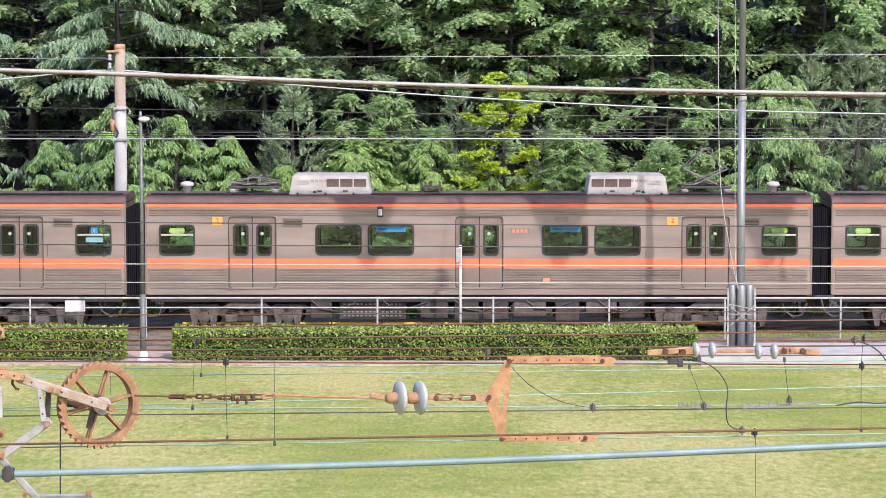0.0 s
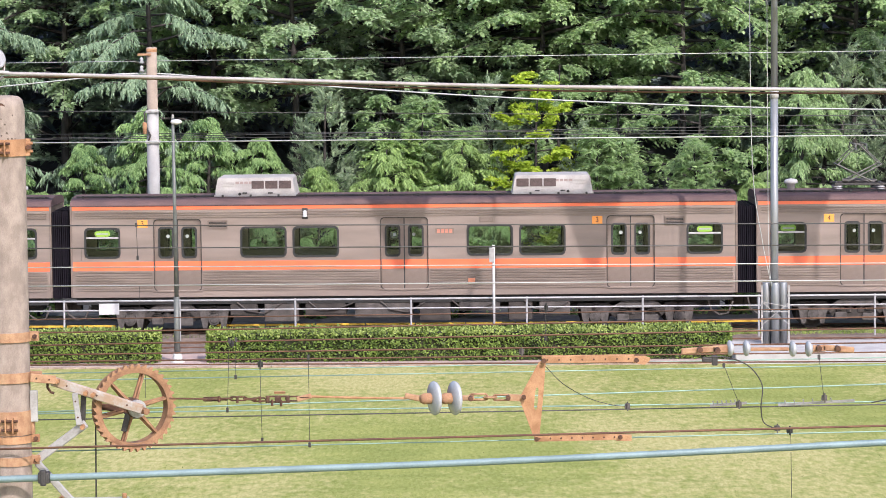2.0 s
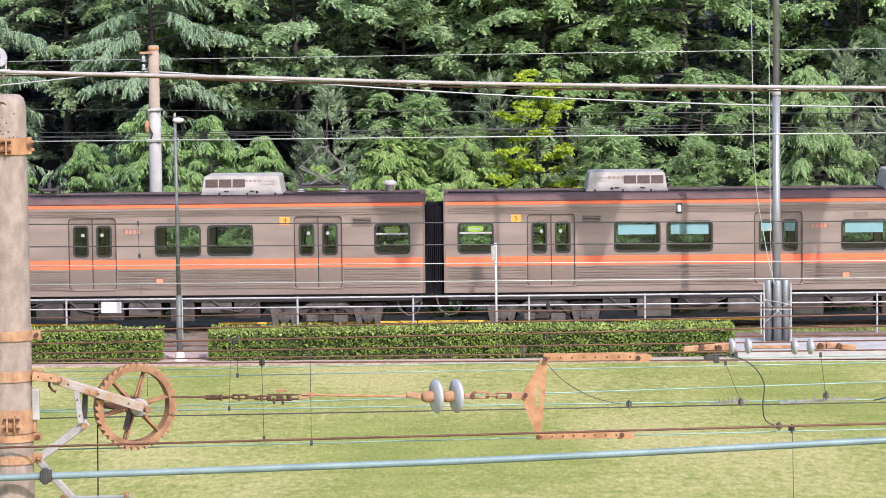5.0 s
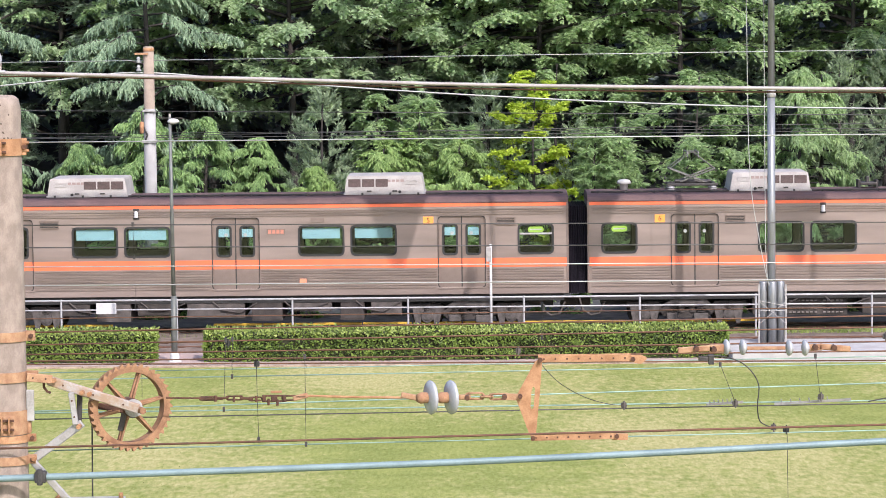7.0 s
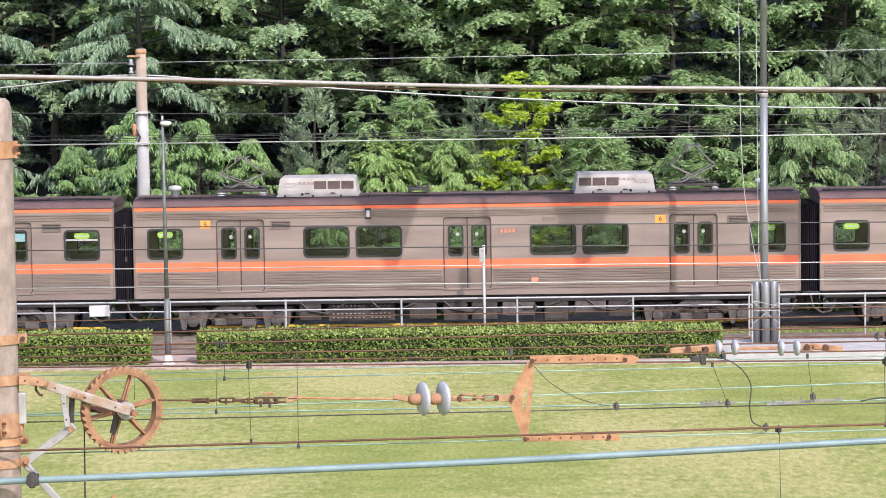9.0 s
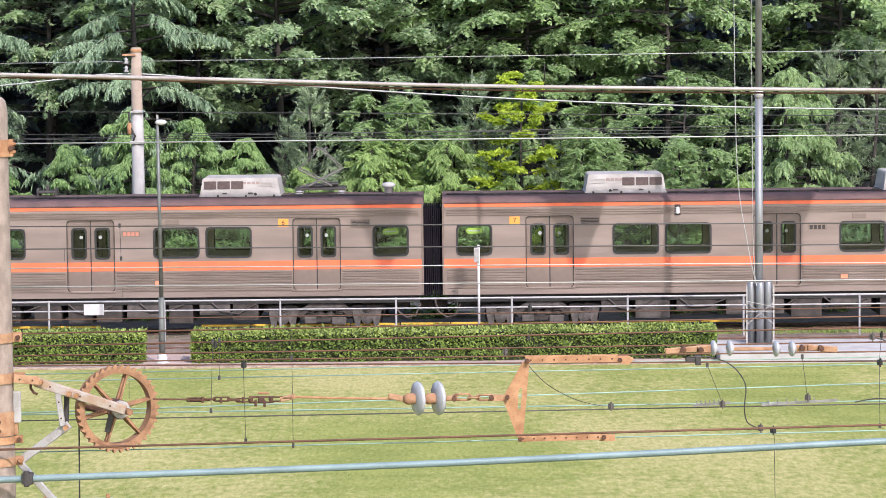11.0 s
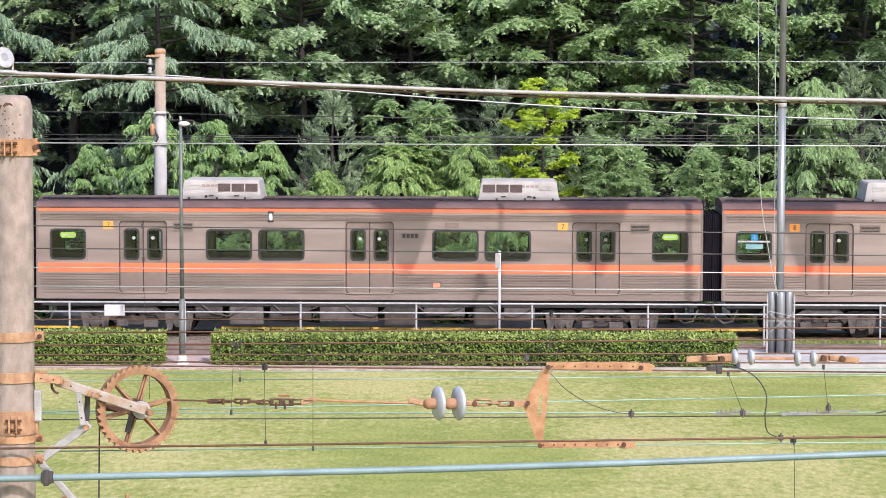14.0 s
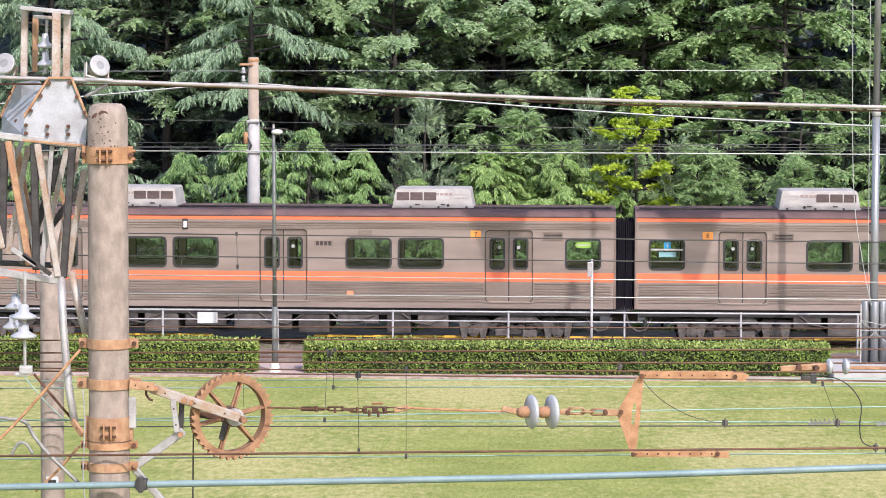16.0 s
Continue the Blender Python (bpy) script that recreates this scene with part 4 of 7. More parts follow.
def equipment(car, kind):
    """Cases hung under the floor between the bogies."""
    rows = ((-4.6, 0.62, 0.55), (-3.1, 1.9, 0.62), (-1.3, 0.8, 0.55), (-0.35, 0.7, 0.60), (0.5, 0.75, 0.58), (1.5, 0.95, 0.50), (2.6, 0.7, 0.62), (3.6, 0.9, 0.42), (4.5, 0.75, 0.55)) if kind == 0 else \
           ((-4.7, 0.8, 0.45), (-3.6, 1.0, 0.6), (-2.3, 1.2, 0.45), (-0.6, 1.7, 0.52), (0.9, 0.9, 0.6), (2.2, 1.2, 0.38), (3.4, 0.7, 0.6), (4.4, 0.9, 0.48))
    for i, (x, w, h) in enumerate(rows):
        h *= 1.22
        if kind == 0 and i == 1:
            c = piece("resistor_case", "resistor_case", lambda: resistor_shape(), UNDER, car, (x, 0, 0), "black resistor bank with rows of pale fins")
            tagged(piece("fin_bank", "resistor_fins", resistor_fins, FIN_GREY, c), kind="stuff")
            continue
        key = "case_%d_%d" % (round(w * 100), round(h * 100))
        c = piece("equipment_case", key, lambda: case_shape(w, h), UNDER_PALE if i % 2 else UNDER, car, (x, 0, 1.1))
        for k in range(2):
            piece("latch", "case_latch", lambda: boxes((-0.03, 0.03, -0.015, 0.01, -0.06, 0.06), bevel=0.005), BLACK, c, (w * (0.25 - 0.5 * k), -1.235, -0.1))


def case_shape(w, h):
    bm = boxes((-w / 2, w / 2, -1.22, 1.22, -h, 0.0), bevel=0.02)
    box(bm, -w / 2 + 0.05, w / 2 - 0.05, -1.232, -1.2, -h + 0.05, -0.06)
    return bm


def resistor_shape():
    return boxes((-0.98, 0.98, -1.1, 1.1, 0.38, 1.12), bevel=0.02)


def resistor_fins():
    bm = bmesh.new()
    for i in range(14):
        if i == 8:
            continue
        for j in range(5):
            box(bm, -0.86 + i * 0.125, -0.785 + i * 0.125, -1.14, -1.1, 0.46 + j * 0.115, 0.495 + j * 0.115)
    return bm


def door(car, xc, sign, key=""):
    for k in (-1, 1):
        x = xc + k * (DOOR_W / 4)
        y = sign * (HALF - 0.045)
        rot = (0, 0, 0 if sign < 0 else math.pi)
        d = piece("door", "door_leaf", door_leaf, STEEL_DOOR, car, (x, y, 0), rot=rot)
        window_in(d, 0, 0.42, 0.89, 2.725, sign, -0.015, "door_window", RUBBER, 0.11)
        piece("stripe", "door_stripe", lambda: boxes((-0.325, 0.325, -0.027, -0.02, 1.912, 2.177)), ORANGE, d, label="orange stripe")
        if k < 0:
            piece("seam", "door_seam", lambda: boxes((-0.016, 0.016, -0.028, 0.0, Z_DOOR0, Z_DOOR1)), RUBBER, d, (sign * -DOOR_W / 4, 0, 0), "black rubber seal")
        piece("sticker", "door_sticker", lambda: extrude_outline(bmesh.new(), round_rect(0.1, 0.1, 0.045), 0.001, 0.004), WHITE_PAINT, d, (0.06 * -k, 0, 2.91))


def door_leaf():
    w = DOOR_W / 4 - 0.006
    bm = boxes((-w, -0.2, -0.02, 0.02, Z_DOOR0, Z_DOOR1), (0.2, w, -0.02, 0.02, Z_DOOR0, Z_DOOR1), (-0.2, 0.2, -0.02, 0.02, Z_DOOR0, 2.29), (-0.2, 0.2, -0.02, 0.02, 3.16, Z_DOOR1))
    return bm


def corrugation(rows, holes):
    bm = bmesh.new()
    for z in rows:
        for a, b in spans(-BODY / 2 + 0.1, BODY / 2 - 0.1, holes):
            if b - a < 0.1:
                continue
            m = [(0, -0.024), (-0.028, -0.02), (-0.028, 0.016), (0, 0.02)]
            va = [bm.verts.new((a + 0.03, y, z + dz)) for y, dz in m]
            vb = [bm.verts.new((b - 0.03, y, z + dz)) for y, dz in m]
            for i in range(3):
                bm.faces.new((va[i], va[i + 1], vb[i + 1], vb[i]))
            bm.faces.new(va[::-1]), bm.faces.new(vb)
    return bm


def rail_car(number, kind, panto, films):
    """One car; kind 0 carries motors and pantographs, 1 does not."""
    car = thing("rail_car", "stainless steel commuter train car with orange stripe and brown roof", "train car", group="cars of the train")
    wheels = []
    doors = [(d, DOOR_W + 0.06) for d in DOORS]
    for sign in (-1, 1):
        piece("side_wall", "side_wall_%d" % sign, lambda: side_wall(sign), STEEL, car)
        rot = (0, 0, 0 if sign < 0 else math.pi)
        y = sign * HALF
        piece("lower_stripe", "lower_stripe", lambda: boxes(*[(a, b, -0.006, 0.001, 1.912, 2.177) for a, b in spans(-BODY / 2 + 0.02, BODY / 2 - 0.02, [(d, DOOR_W + 0.03) for d in DOORS])]), ORANGE, car, (0, y, 0), "orange stripe", rot=rot)
        piece("upper_stripe", "upper_stripe", lambda: boxes((-BODY / 2 + 0.02, BODY / 2 - 0.02, -0.008, 0.001, 3.69, 3.80)), ORANGE, car, (0, y, 0), "orange stripe", rot=rot)
        piece("corrugation", "corrugation_low", lambda: corrugation([1.34 + 0.0755 * k for k in range(8)], doors), STEEL_DIRTY, car, (0, y, 0), rot=rot)
        piece("corrugation", "corrugation_high", lambda: corrugation([3.475, 3.545, 3.615], []), STEEL_DIRTY, car, (0, y, 0), rot=rot)
        piece("gutter", "gutter", lambda: boxes((-BODY / 2, BODY / 2, -0.03, 0.0, 3.80, 3.825)), ROOF, car, (0, y, 0), rot=rot)
        for i, d in enumerate(DOORS):
            door(car, d, sign)
            piece("door_surround", "door_surround", lambda: ring(bmesh.new(), DOOR_W + 0.01, 2.08, 0.12, 0.004, -0.014, 0.02, 0.016), UNDER, car, (d, y, 2.36), rot=rot)
            piece("sill", "door_sill", lambda: boxes((-0.72, 0.72, -0.03, 0.02, 1.285, 1.325), bevel=0.006), STEEL_DIRTY, car, (d, y, 0), rot=rot)
        for x in WIDE:
            window_in(car, x, WIDE_W, 0.87, 2.725, sign, y if sign < 0 else y - 0.028, "wide_window")
        for i, x in enumerate(ENDS):
            f = window_in(car, x, END_W, 0.87, 2.725, sign, y if sign < 0 else y - 0.028, "end_window")
            plain = (number, i) in ((1, 1), (8, 0))
            if sign < 0 and not plain:
                piece("sticker", "lime_sticker", lambda: extrude_outline(bmesh.new(), round_rect(0.46, 0.17, 0.08), 0.02, 0.026), LIME, f, (0, 0, 0.27), "lime-green oval notice")
                piece("bar", "sticker_bar", lambda: boxes((-0.17, 0.17, 0.017, 0.0195, -0.02, 0.02)), WHITE_PAINT, f, (0, 0, 0.27))
            if sign < 0:
                if number not in (6, 7):
                    piece("sash_bar", "sash_bar", lambda: boxes((-0.47, 0.47, -0.012, 0.03, -0.025, 0.025), bevel=0.008), GALV, f, (0, 0, 0.15))
        if sign < 0:
            for x in (-5.42, 7.9):
                piece("vent", "side_vent", louvre_shape, STEEL_DOOR, car, (x, y - 0.012, 3.25))
                piece("vent_back", "vent_back", lambda: boxes((-0.26, 0.26, -0.003, 0.003, -0.09, 0.09)), BLACK, car, (x, y - 0.012, 3.25))
            for x in (-7.62, 5.65):
                s = piece("number_plate", "car_sign", lambda: boxes((-0.15, 0.15, -0.012, 0.0, -0.115, 0.115), bevel=0.004), YELLOW_SIGN, car, (x, y, 3.285), "amber sign with the car number")
                text_mesh(str(number), 0.2, BLACK, s, "numeral", (0, -0.014, 0))
            pl = piece("type_plate", "red_plate", lambda: boxes((-0.27, 0.27, -0.008, 0.0, -0.08, 0.08)), STEEL_DOOR, car, (1.2, y, 3.0))
            for k in range(4):
                piece("bar", "plate_bar_%d" % (number == 7), lambda: boxes((-0.045, 0.045, -0.012, -0.007, -0.06, 0.06)), UNDER if number == 7 else PLATE_RED, pl, (-0.18 + 0.12 * k, 0, 0))
            piece("door_lamp", "door_lamp", lambda: lathe(bmesh.new(), [(0.03, 0), (0.06, 0.01), (0.06, 0.03), (0.05, 0.18), (0.02, 0.2)], 14), WHITE_PAINT, car, (-2.87, y - 0.05, 3.44), "white lamp in a dark ring", smooth=True)
            piece("lamp_ring", "lamp_ring", lambda: boxes((-0.09, 0.09, -0.06, 0.0, -0.16, 0.16), bevel=0.02), DARK_STEEL, car, (-2.87, y + 0.04, 3.55))
            piece("plaque", "plaque", lambda: boxes((-0.2, 0.2, -0.02, 0.0, -0.07, 0.07), bevel=0.01), STEEL_DOOR, car, (2.42, y, 3.33))
            f = piece("tail_plate", "small_plate", lambda: boxes((-0.13, 0.13, -0.012, 0.0, -0.12, 0.12), bevel=0.005), STEEL_DOOR, car, (1.98, y - 0.03, 1.56))
            piece("reflector", "reflector", lambda: boxes((-0.1, 0.1, -0.02, -0.01, -0.06, 0.06)), ORANGE_PALE, f, (0, 0, 0), "amber reflector")
            for x in films:
                wide = x in WIDE
                piece("window_film", "film_%d" % wide, lambda: boxes((-0.55 if wide else -0.16, 0.55 if wide else 0.16, 0.0, 0.006, 0.06 if wide else 0.12, 0.36)), PALE_BLUE, car, (x, y + 0.06, 2.725), "pale blue blind behind the glass")
            if number == 2:
                for x in (-2.56, 2.52):
                    b = piece("blue_board", "blue_board", lambda: boxes((-0.43, 0.43, 0, 0.008, -0.085, 0.085)), SKY_BLUE, car, (x, y + 0.03, 3.045), "bright blue notice strip behind the glass")
                    piece("bar", "board_bar", lambda: boxes((-0.36, -0.1, -0.004, -0.001, -0.025, 0.03), (-0.06, 0.36, -0.004, -0.001, -0.012, 0.02)), BOARD_BLUE, b)
            if number in (1, 8):
                x = ENDS[1] if number == 1 else ENDS[0]
                b = piece("blue_board", "access_board", lambda: boxes((-0.1, 0.1, 0, 0.008, -0.1, 0.1)), SKY_BLUE, car, (x + 0.02, y + 0.03, 3.005), "blue square notice")
                piece("bar", "access_bar", lambda: boxes((-0.02, 0.02, -0.004, -0.001, -0.06, 0.06)), WHITE_PAINT, b)
                piece("window_film", "access_panel", lambda: boxes((-0.25, 0.25, 0, 0.008, -0.08, 0.08)), PALE_BLUE, car, (x + 0.02, y + 0.05, 2.735))
    # roof, floor, ends, inside
    prof = roof_profile()

    def roof():
        bm = bmesh.new()
        a = [bm.verts.new((-BODY / 2, y, z)) for y, z in prof]
        b = [bm.verts.new((BODY / 2, y, z)) for y, z in prof]
        for i in range(len(prof) - 1):
            bm.faces.new((a[i], b[i], b[i + 1], a[i + 1]))
        bm.faces.new(a), bm.faces.new(b[::-1])
        bm.faces.new((a[0], a[-1], b[-1], b[0]))
        return bm
    piece("roof", "car_roof", roof, ROOF, car, label="matt brown curved roof", smooth=False)
    piece("roof_conduit", "roof_conduit", lambda: conduit(), DARK_STEEL, car)
    piece("floor", "car_floor", lambda: boxes((-BODY / 2, BODY / 2, -1.335, 1.335, 1.1, 1.3)), UNDER, car)
    piece("ceiling_lining", "car_ceiling", lambda: boxes((-BODY / 2 + 0.1, BODY / 2 - 0.1, -1.33, 1.33, 3.50, 3.54)), INSIDE, car)
    for s in (-1, 1):
        piece("end_wall", "end_wall", lambda: boxes((-0.04, 0.04, -1.335, -0.5, 1.3, 3.78), (-0.04, 0.04, 0.5, 1.335, 1.3, 3.78), (-0.04, 0.04, -0.5, 0.5, 3.2, 3.78)), STEEL_DIRTY, car, (s * (BODY / 2 - 0.05), 0, 0))
        piece("gangway", "gangway", lambda: gangway(), GANGWAY, car, (s * (BODY / 2 + 0.14), 0, 0), "black pleated gangway bellows")
        piece("corner_post", "corner_post", lambda: boxes((-0.03, 0.03, -0.03, 0.03, 1.13, 3.8), bevel=0.01), STEEL_DOOR, car, (s * (BODY / 2 - 0.02), -HALF + 0.01, 0))
        piece("coupler", "coupler", lambda: boxes((-0.2, 0.2, -0.2, 0.2, 0.62, 0.92), bevel=0.04), UNDER, car, (s * (BODY / 2 + 0.08), 0, 0))
        bogie(car, s * 6.82, wheels)
        piece("cable", "jumper_cable", lambda: tube(bmesh.new(), [(-0.55, 0, 1.0), (-0.45, 0, 0.62), (-0.2, 0, 0.45), (0.05, 0, 0.5), (0.2, 0, 0.85)], 0.03, 6), UNDER_PALE, car, (s * (BODY / 2 - 0.3), -1.1, 0))
        for k in range(2):
            piece("bench", "bench", lambda: boxes((-1.3, 1.3, -0.22, 0.22, 1.6, 1.72), (-1.3, 1.3, 0.14, 0.24, 1.7, 2.05), bevel=0.03), SEAT, car, ((-3.3, 3.3)[k], s * 1.05, 0), rot=(0, 0, 0 if s > 0 else math.pi))
    for s in (-1, 1):
        piece("underframe_beam", "underframe_beam", lambda: boxes((-9.6, 9.6, -0.07, 0.07, 0.9, 1.12), bevel=0.01), BLACK, car, (0, s * 1.18, 0))
    for k in range(5):
        piece("pipe", "under_pipe_%d" % (k % 2), lambda: tube(bmesh.new(), [(-0.7, -1.27, 0.95), (-0.4, -1.28, 0.7), (0.1, -1.28, 0.62 + 0.1 * (k % 2)), (0.6, -1.27, 0.9)], 0.022, 6), UNDER_PALE, car, (-4.2 + 2.1 * k, 0, 0))
    # black block added for the dark underfloor void; stops the view through
    piece("centre_sill", "centre_sill", lambda: boxes((-9.3, 9.3, -0.35, 0.35, 0.66, 1.1), bevel=0.02), BLACK, car)
    equipment(car, kind)
    ac_unit(car, -4.35, True)
    ac_unit(car, 4.37, False)
    for x, lift in panto:
        pantograph(car, x, lift, x > 0)
        piece("roof_vent", "mushroom_vent", lambda: lathe(bmesh.new(), [(0.12, 0), (0.12, 0.2), (0.2, 0.22), (0.2, 0.28), (0.17, 0.33), (0.03, 0.36)], 16), CONCRETE_PALE, car, (x + (-2.0 if x < 0 else 2.0), -0.2, 4.02), "pale mushroom roof vent", smooth=True)
    if kind == 0:
        piece("roof_switch", "roof_switch", lambda: boxes((-0.25, 0.25, -0.3, 0.3, 0.1, 0.18), (-0.3, -0.22, -0.25, 0.25, 0, 0.25), (0.22, 0.3, -0.25, 0.25, 0, 0.25), (-0.05, 0.05, -0.1, 0.1, 0.15, 0.34), bevel=0.02), DARK_STEEL, car, (-1.4, 0, 4.04))
    return car, wheels


def gangway():
    bm = bmesh.new()
    for k in range(5):
        x = -0.11 + 0.055 * k
        w = 1.26 if k % 2 else 1.252
        box(bm, x - 0.02, x + 0.02, -w, w, 1.1, 3.66 if k % 2 else 3.645)
    return bm


def conduit():
    bm = bmesh.new()
    rod(bm, (-9.6, -0.9, 4.05), (9.6, -0.9, 4.05), 0.025, seg=6)
    for k in range(24):
        x = -9.4 + k * 0.82
        box(bm, x - 0.03, x + 0.03, -0.98, -0.86, 4.0, 4.085)
    return bm


CARS = []                                     # (car, wheelsets, place along the train)
for number, kind, panto, films in ((1, 1, (), ()), (2, 0, ((-6.6, 0.12), (6.7, 0.9)), ()), (3, 1, (), ()), (4, 0, ((-6.6, 0.95), (6.7, 0.95)), ()),
                                   (5, 1, (), (-4.09, -2.56, 2.52, 4.05, -0.32, 0.36, 6.28, 6.96)), (6, 0, ((-6.6, 0.75), (6.7, 0.95)), ()), (7, 1, (), ()), (8, 1, (), ())):
    CARS.append((*rail_car(number, kind, panto, films), number))

# seconds and the place of the gap behind the second car, metres
TRAIN = [(0.0, 11.05), (0.5, 5.02), (1.0, -0.87), (1.5, -6.58), (2.0, -12.12), (2.5, -17.47), (3.0, -22.63), (3.5, -27.59), (4.0, -32.36), (4.5, -36.93), (5.0, -41.31),
         (5.5, -45.5), (6.0, -49.51), (6.5, -53.33), (7.0, -56.99), (7.5, -60.48), (8.0, -63.81), (8.5, -67.0), (9.0, -70.04), (9.5, -72.94), (10.0, -75.71), (10.5, -78.36),
         (11.0, -80.88), (11.5, -83.28), (12.0, -85.55), (12.5, -87.71), (13.0, -89.73), (13.5, -91.63), (14.0, -93.37), (14.5, -94.96), (15.0, -96.38), (15.5, -97.6), (16.0, -98.6)]


def motions():
    for car, wheels, number in CARS:
        walk(car, [(t, pose(x - PITCH / 2 + PITCH * (number - 2), 86.4, RAIL_Z)) for t, x in TRAIN])
    # the wheels roll: one row for each thirtieth of a second while the train is fast, fewer as it slows
    ts, xs = np.array([t for t, _ in TRAIN]), np.array([x for _, x in TRAIN])
    curve = np.polyfit(ts, xs, 6)
    rows, last = [(0.0, 0.0)], 0.0
    for k in range(1, 16 * FPS + 1):
        t = k / FPS
        turn = math.degrees((np.polyval(curve, t) - np.polyval(curve, 0)) / 0.43)
        ahead = math.degrees((np.polyval(curve, t + 1 / FPS) - np.polyval(curve, 0)) / 0.43)
        if abs(ahead - rows[-1][1]) > 80 or k == 16 * FPS:
            rows.append((t, turn))
    for car, wheels, number in CARS:
        for w in wheels:
            walk(w, [(t, Matrix.Translation(w.location) @ Matrix.Rotation(radians(a), 4, "Y")) for t, a in rows])


# ---------------------------------------------------------------- overhead wires
def wire(a, b, r, mat, name="overhead_wire", label="thin overhead line wire"):
    bm = bmesh.new()
    rod(bm, a, b, r, seg=6)
    return tagged(part(name, bm, mat, smooth=True), label, "wire", "overhead wires")


wire((-26.345, 92, 7.741), (26.908, 92, 7.978), 0.012, WIRE_PALE)
wire((-26.374, 92, 6.453), (26.961, 92, 5.671), 0.012, WIRE_DARK)
wire((-26.4, 92, 5.313), (26.959, 92, 5.734), 0.011, WIRE_DARK)
wire((-26.513, 92.4, 5.367), (27.084, 92.4, 5.367), 0.011, WIRE_DARK)
wire((-26.508, 92.4, 5.567), (27.084, 92.4, 5.396), 0.009, WIRE_DARK)
wire((-8.609, 30, 7.785), (8.794, 30, 7.785), 0.0062, WIRE_PALE)
wire((-8.627, 30, 6.954), (8.816, 30, 6.854), 0.006, WIRE_DARK)
wire((-8.633, 30, 6.716), (8.821, 30, 6.638), 0.006, WIRE_DARK)
wire((-8.637, 30, 6.512), (8.825, 30, 6.456), 0.006, WIRE_PALE)
wire((-8.642, 30, 6.311), (8.829, 30, 6.289), 0.006, WIRE_PALE)
wire((-8.939, 31, 5.838), (9.129, 31, 5.931), 0.006, RUST_WIRE)
wire((-8.077, 28, 5.991), (8.247, 28, 6.169), 0.0075, RUST_WIRE)
wire((-8.08, 28, 5.865), (8.249, 28, 6.064), 0.0075, RUST_WIRE)
wire((-8.226, 28.5, 5.737), (8.401, 28.5, 5.844), 0.0075, RUST_WIRE)
wire((-8.227, 28.5, 5.683), (8.403, 28.5, 5.736), 0.0075, RUST_WIRE)
wire((-8.227, 28.5, 5.677), (8.406, 28.5, 5.613), 0.0075, RUST_WIRE)
wire((-8.375, 29, 5.475), (8.551, 29, 5.659), 0.0055, WIRE_GREEN)
wire((-8.376, 29, 5.401), (8.553, 29, 5.586), 0.006, WIRE_GREEN)
wire((-7.806, 27, 5.306), (7.965, 27, 5.701), 0.0065, WIRE_GREEN)
wire((-7.892, 27.3, 5.318), (8.06, 27.3, 5.421), 0.007, WIRE_GREEN)
wire((-7.864, 27.2, 5.259), (8.03, 27.2, 5.422), 0.006, WIRE_DARK)
wire((-7.365, 25.45, 5.22), (7.517, 25.45, 5.498), 0.0102, RUST_WIRE)
wire((-7.64, 26.4, 5.057), (7.799, 26.4, 5.306), 0.006, WIRE_GREEN)



def strand(points, r, mat, name, label, category="wire", group="", seg=6):
    """A cable through points, rounded between them."""
    pts = [Vector(p) for p in points]
    out = []
    for i in range(len(pts) - 1):
        p0, p1, p2, p3 = pts[max(i - 1, 0)], pts[i], pts[i + 1], pts[min(i + 2, len(pts) - 1)]
        for k in range(6):
            t = k / 6
            out.append(0.5 * ((2 * p1) + (p2 - p0) * t + (2 * p0 - 5 * p1 + 4 * p2 - p3) * t * t + (3 * p1 - p0 - 3 * p2 + p3) * t ** 3))
    out.append(pts[-1])
    bm = bmesh.new()
    tube(bm, out, r, seg)
    return tagged(part(name, bm, mat, smooth=True), label, category, group)


strand([(-8.447, 26.0, 8.705), (-3.934, 26.0, 8.56), (-1.968, 26.0, 8.495), (0.0, 26.0, 8.424), (1.968, 26.0, 8.379), (3.937, 26.0, 8.344), (8.116, 26.0, 8.289)], 0.017, CABLE_GREY, "feeder_cable", "thick grey-brown feeder cable overhead", "cable", seg=10)
strand([(-8.468, 26.05, 8.534), (-3.942, 26.05, 8.534), (-1.972, 26.05, 8.463), (0.0, 26.05, 8.388), (1.972, 26.05, 8.343), (3.945, 26.05, 8.313), (8.133, 26.05, 8.257)], 0.008, RUST_WIRE, "feeder_cable", "thin dark wire lashed under the feeder cable", "cable")
strand([(-28.166, 92.0, 5.827), (-13.925, 92.0, 7.141), (-10.512, 92.0, 7.424), (-6.821, 92.0, 7.141), (0.0, 92.0, 6.626), (6.968, 92.0, 6.253), (13.938, 92.0, 6.058), (28.735, 92.0, 5.827)], 0.025, WIRE_PALE, "overhead_wire", "pale sagging line wire on the concrete pole", "wire", "overhead wires")
strand([(-8.349, 25.4, 4.897), (-3.885, 25.4, 5.027), (0.0, 25.4, 5.137), (3.882, 25.4, 5.297), (7.998, 25.4, 5.477)], 0.031, PIPE_BLUE, "insulated_cable", "thick blue-green insulated cable", "cable", seg=12)

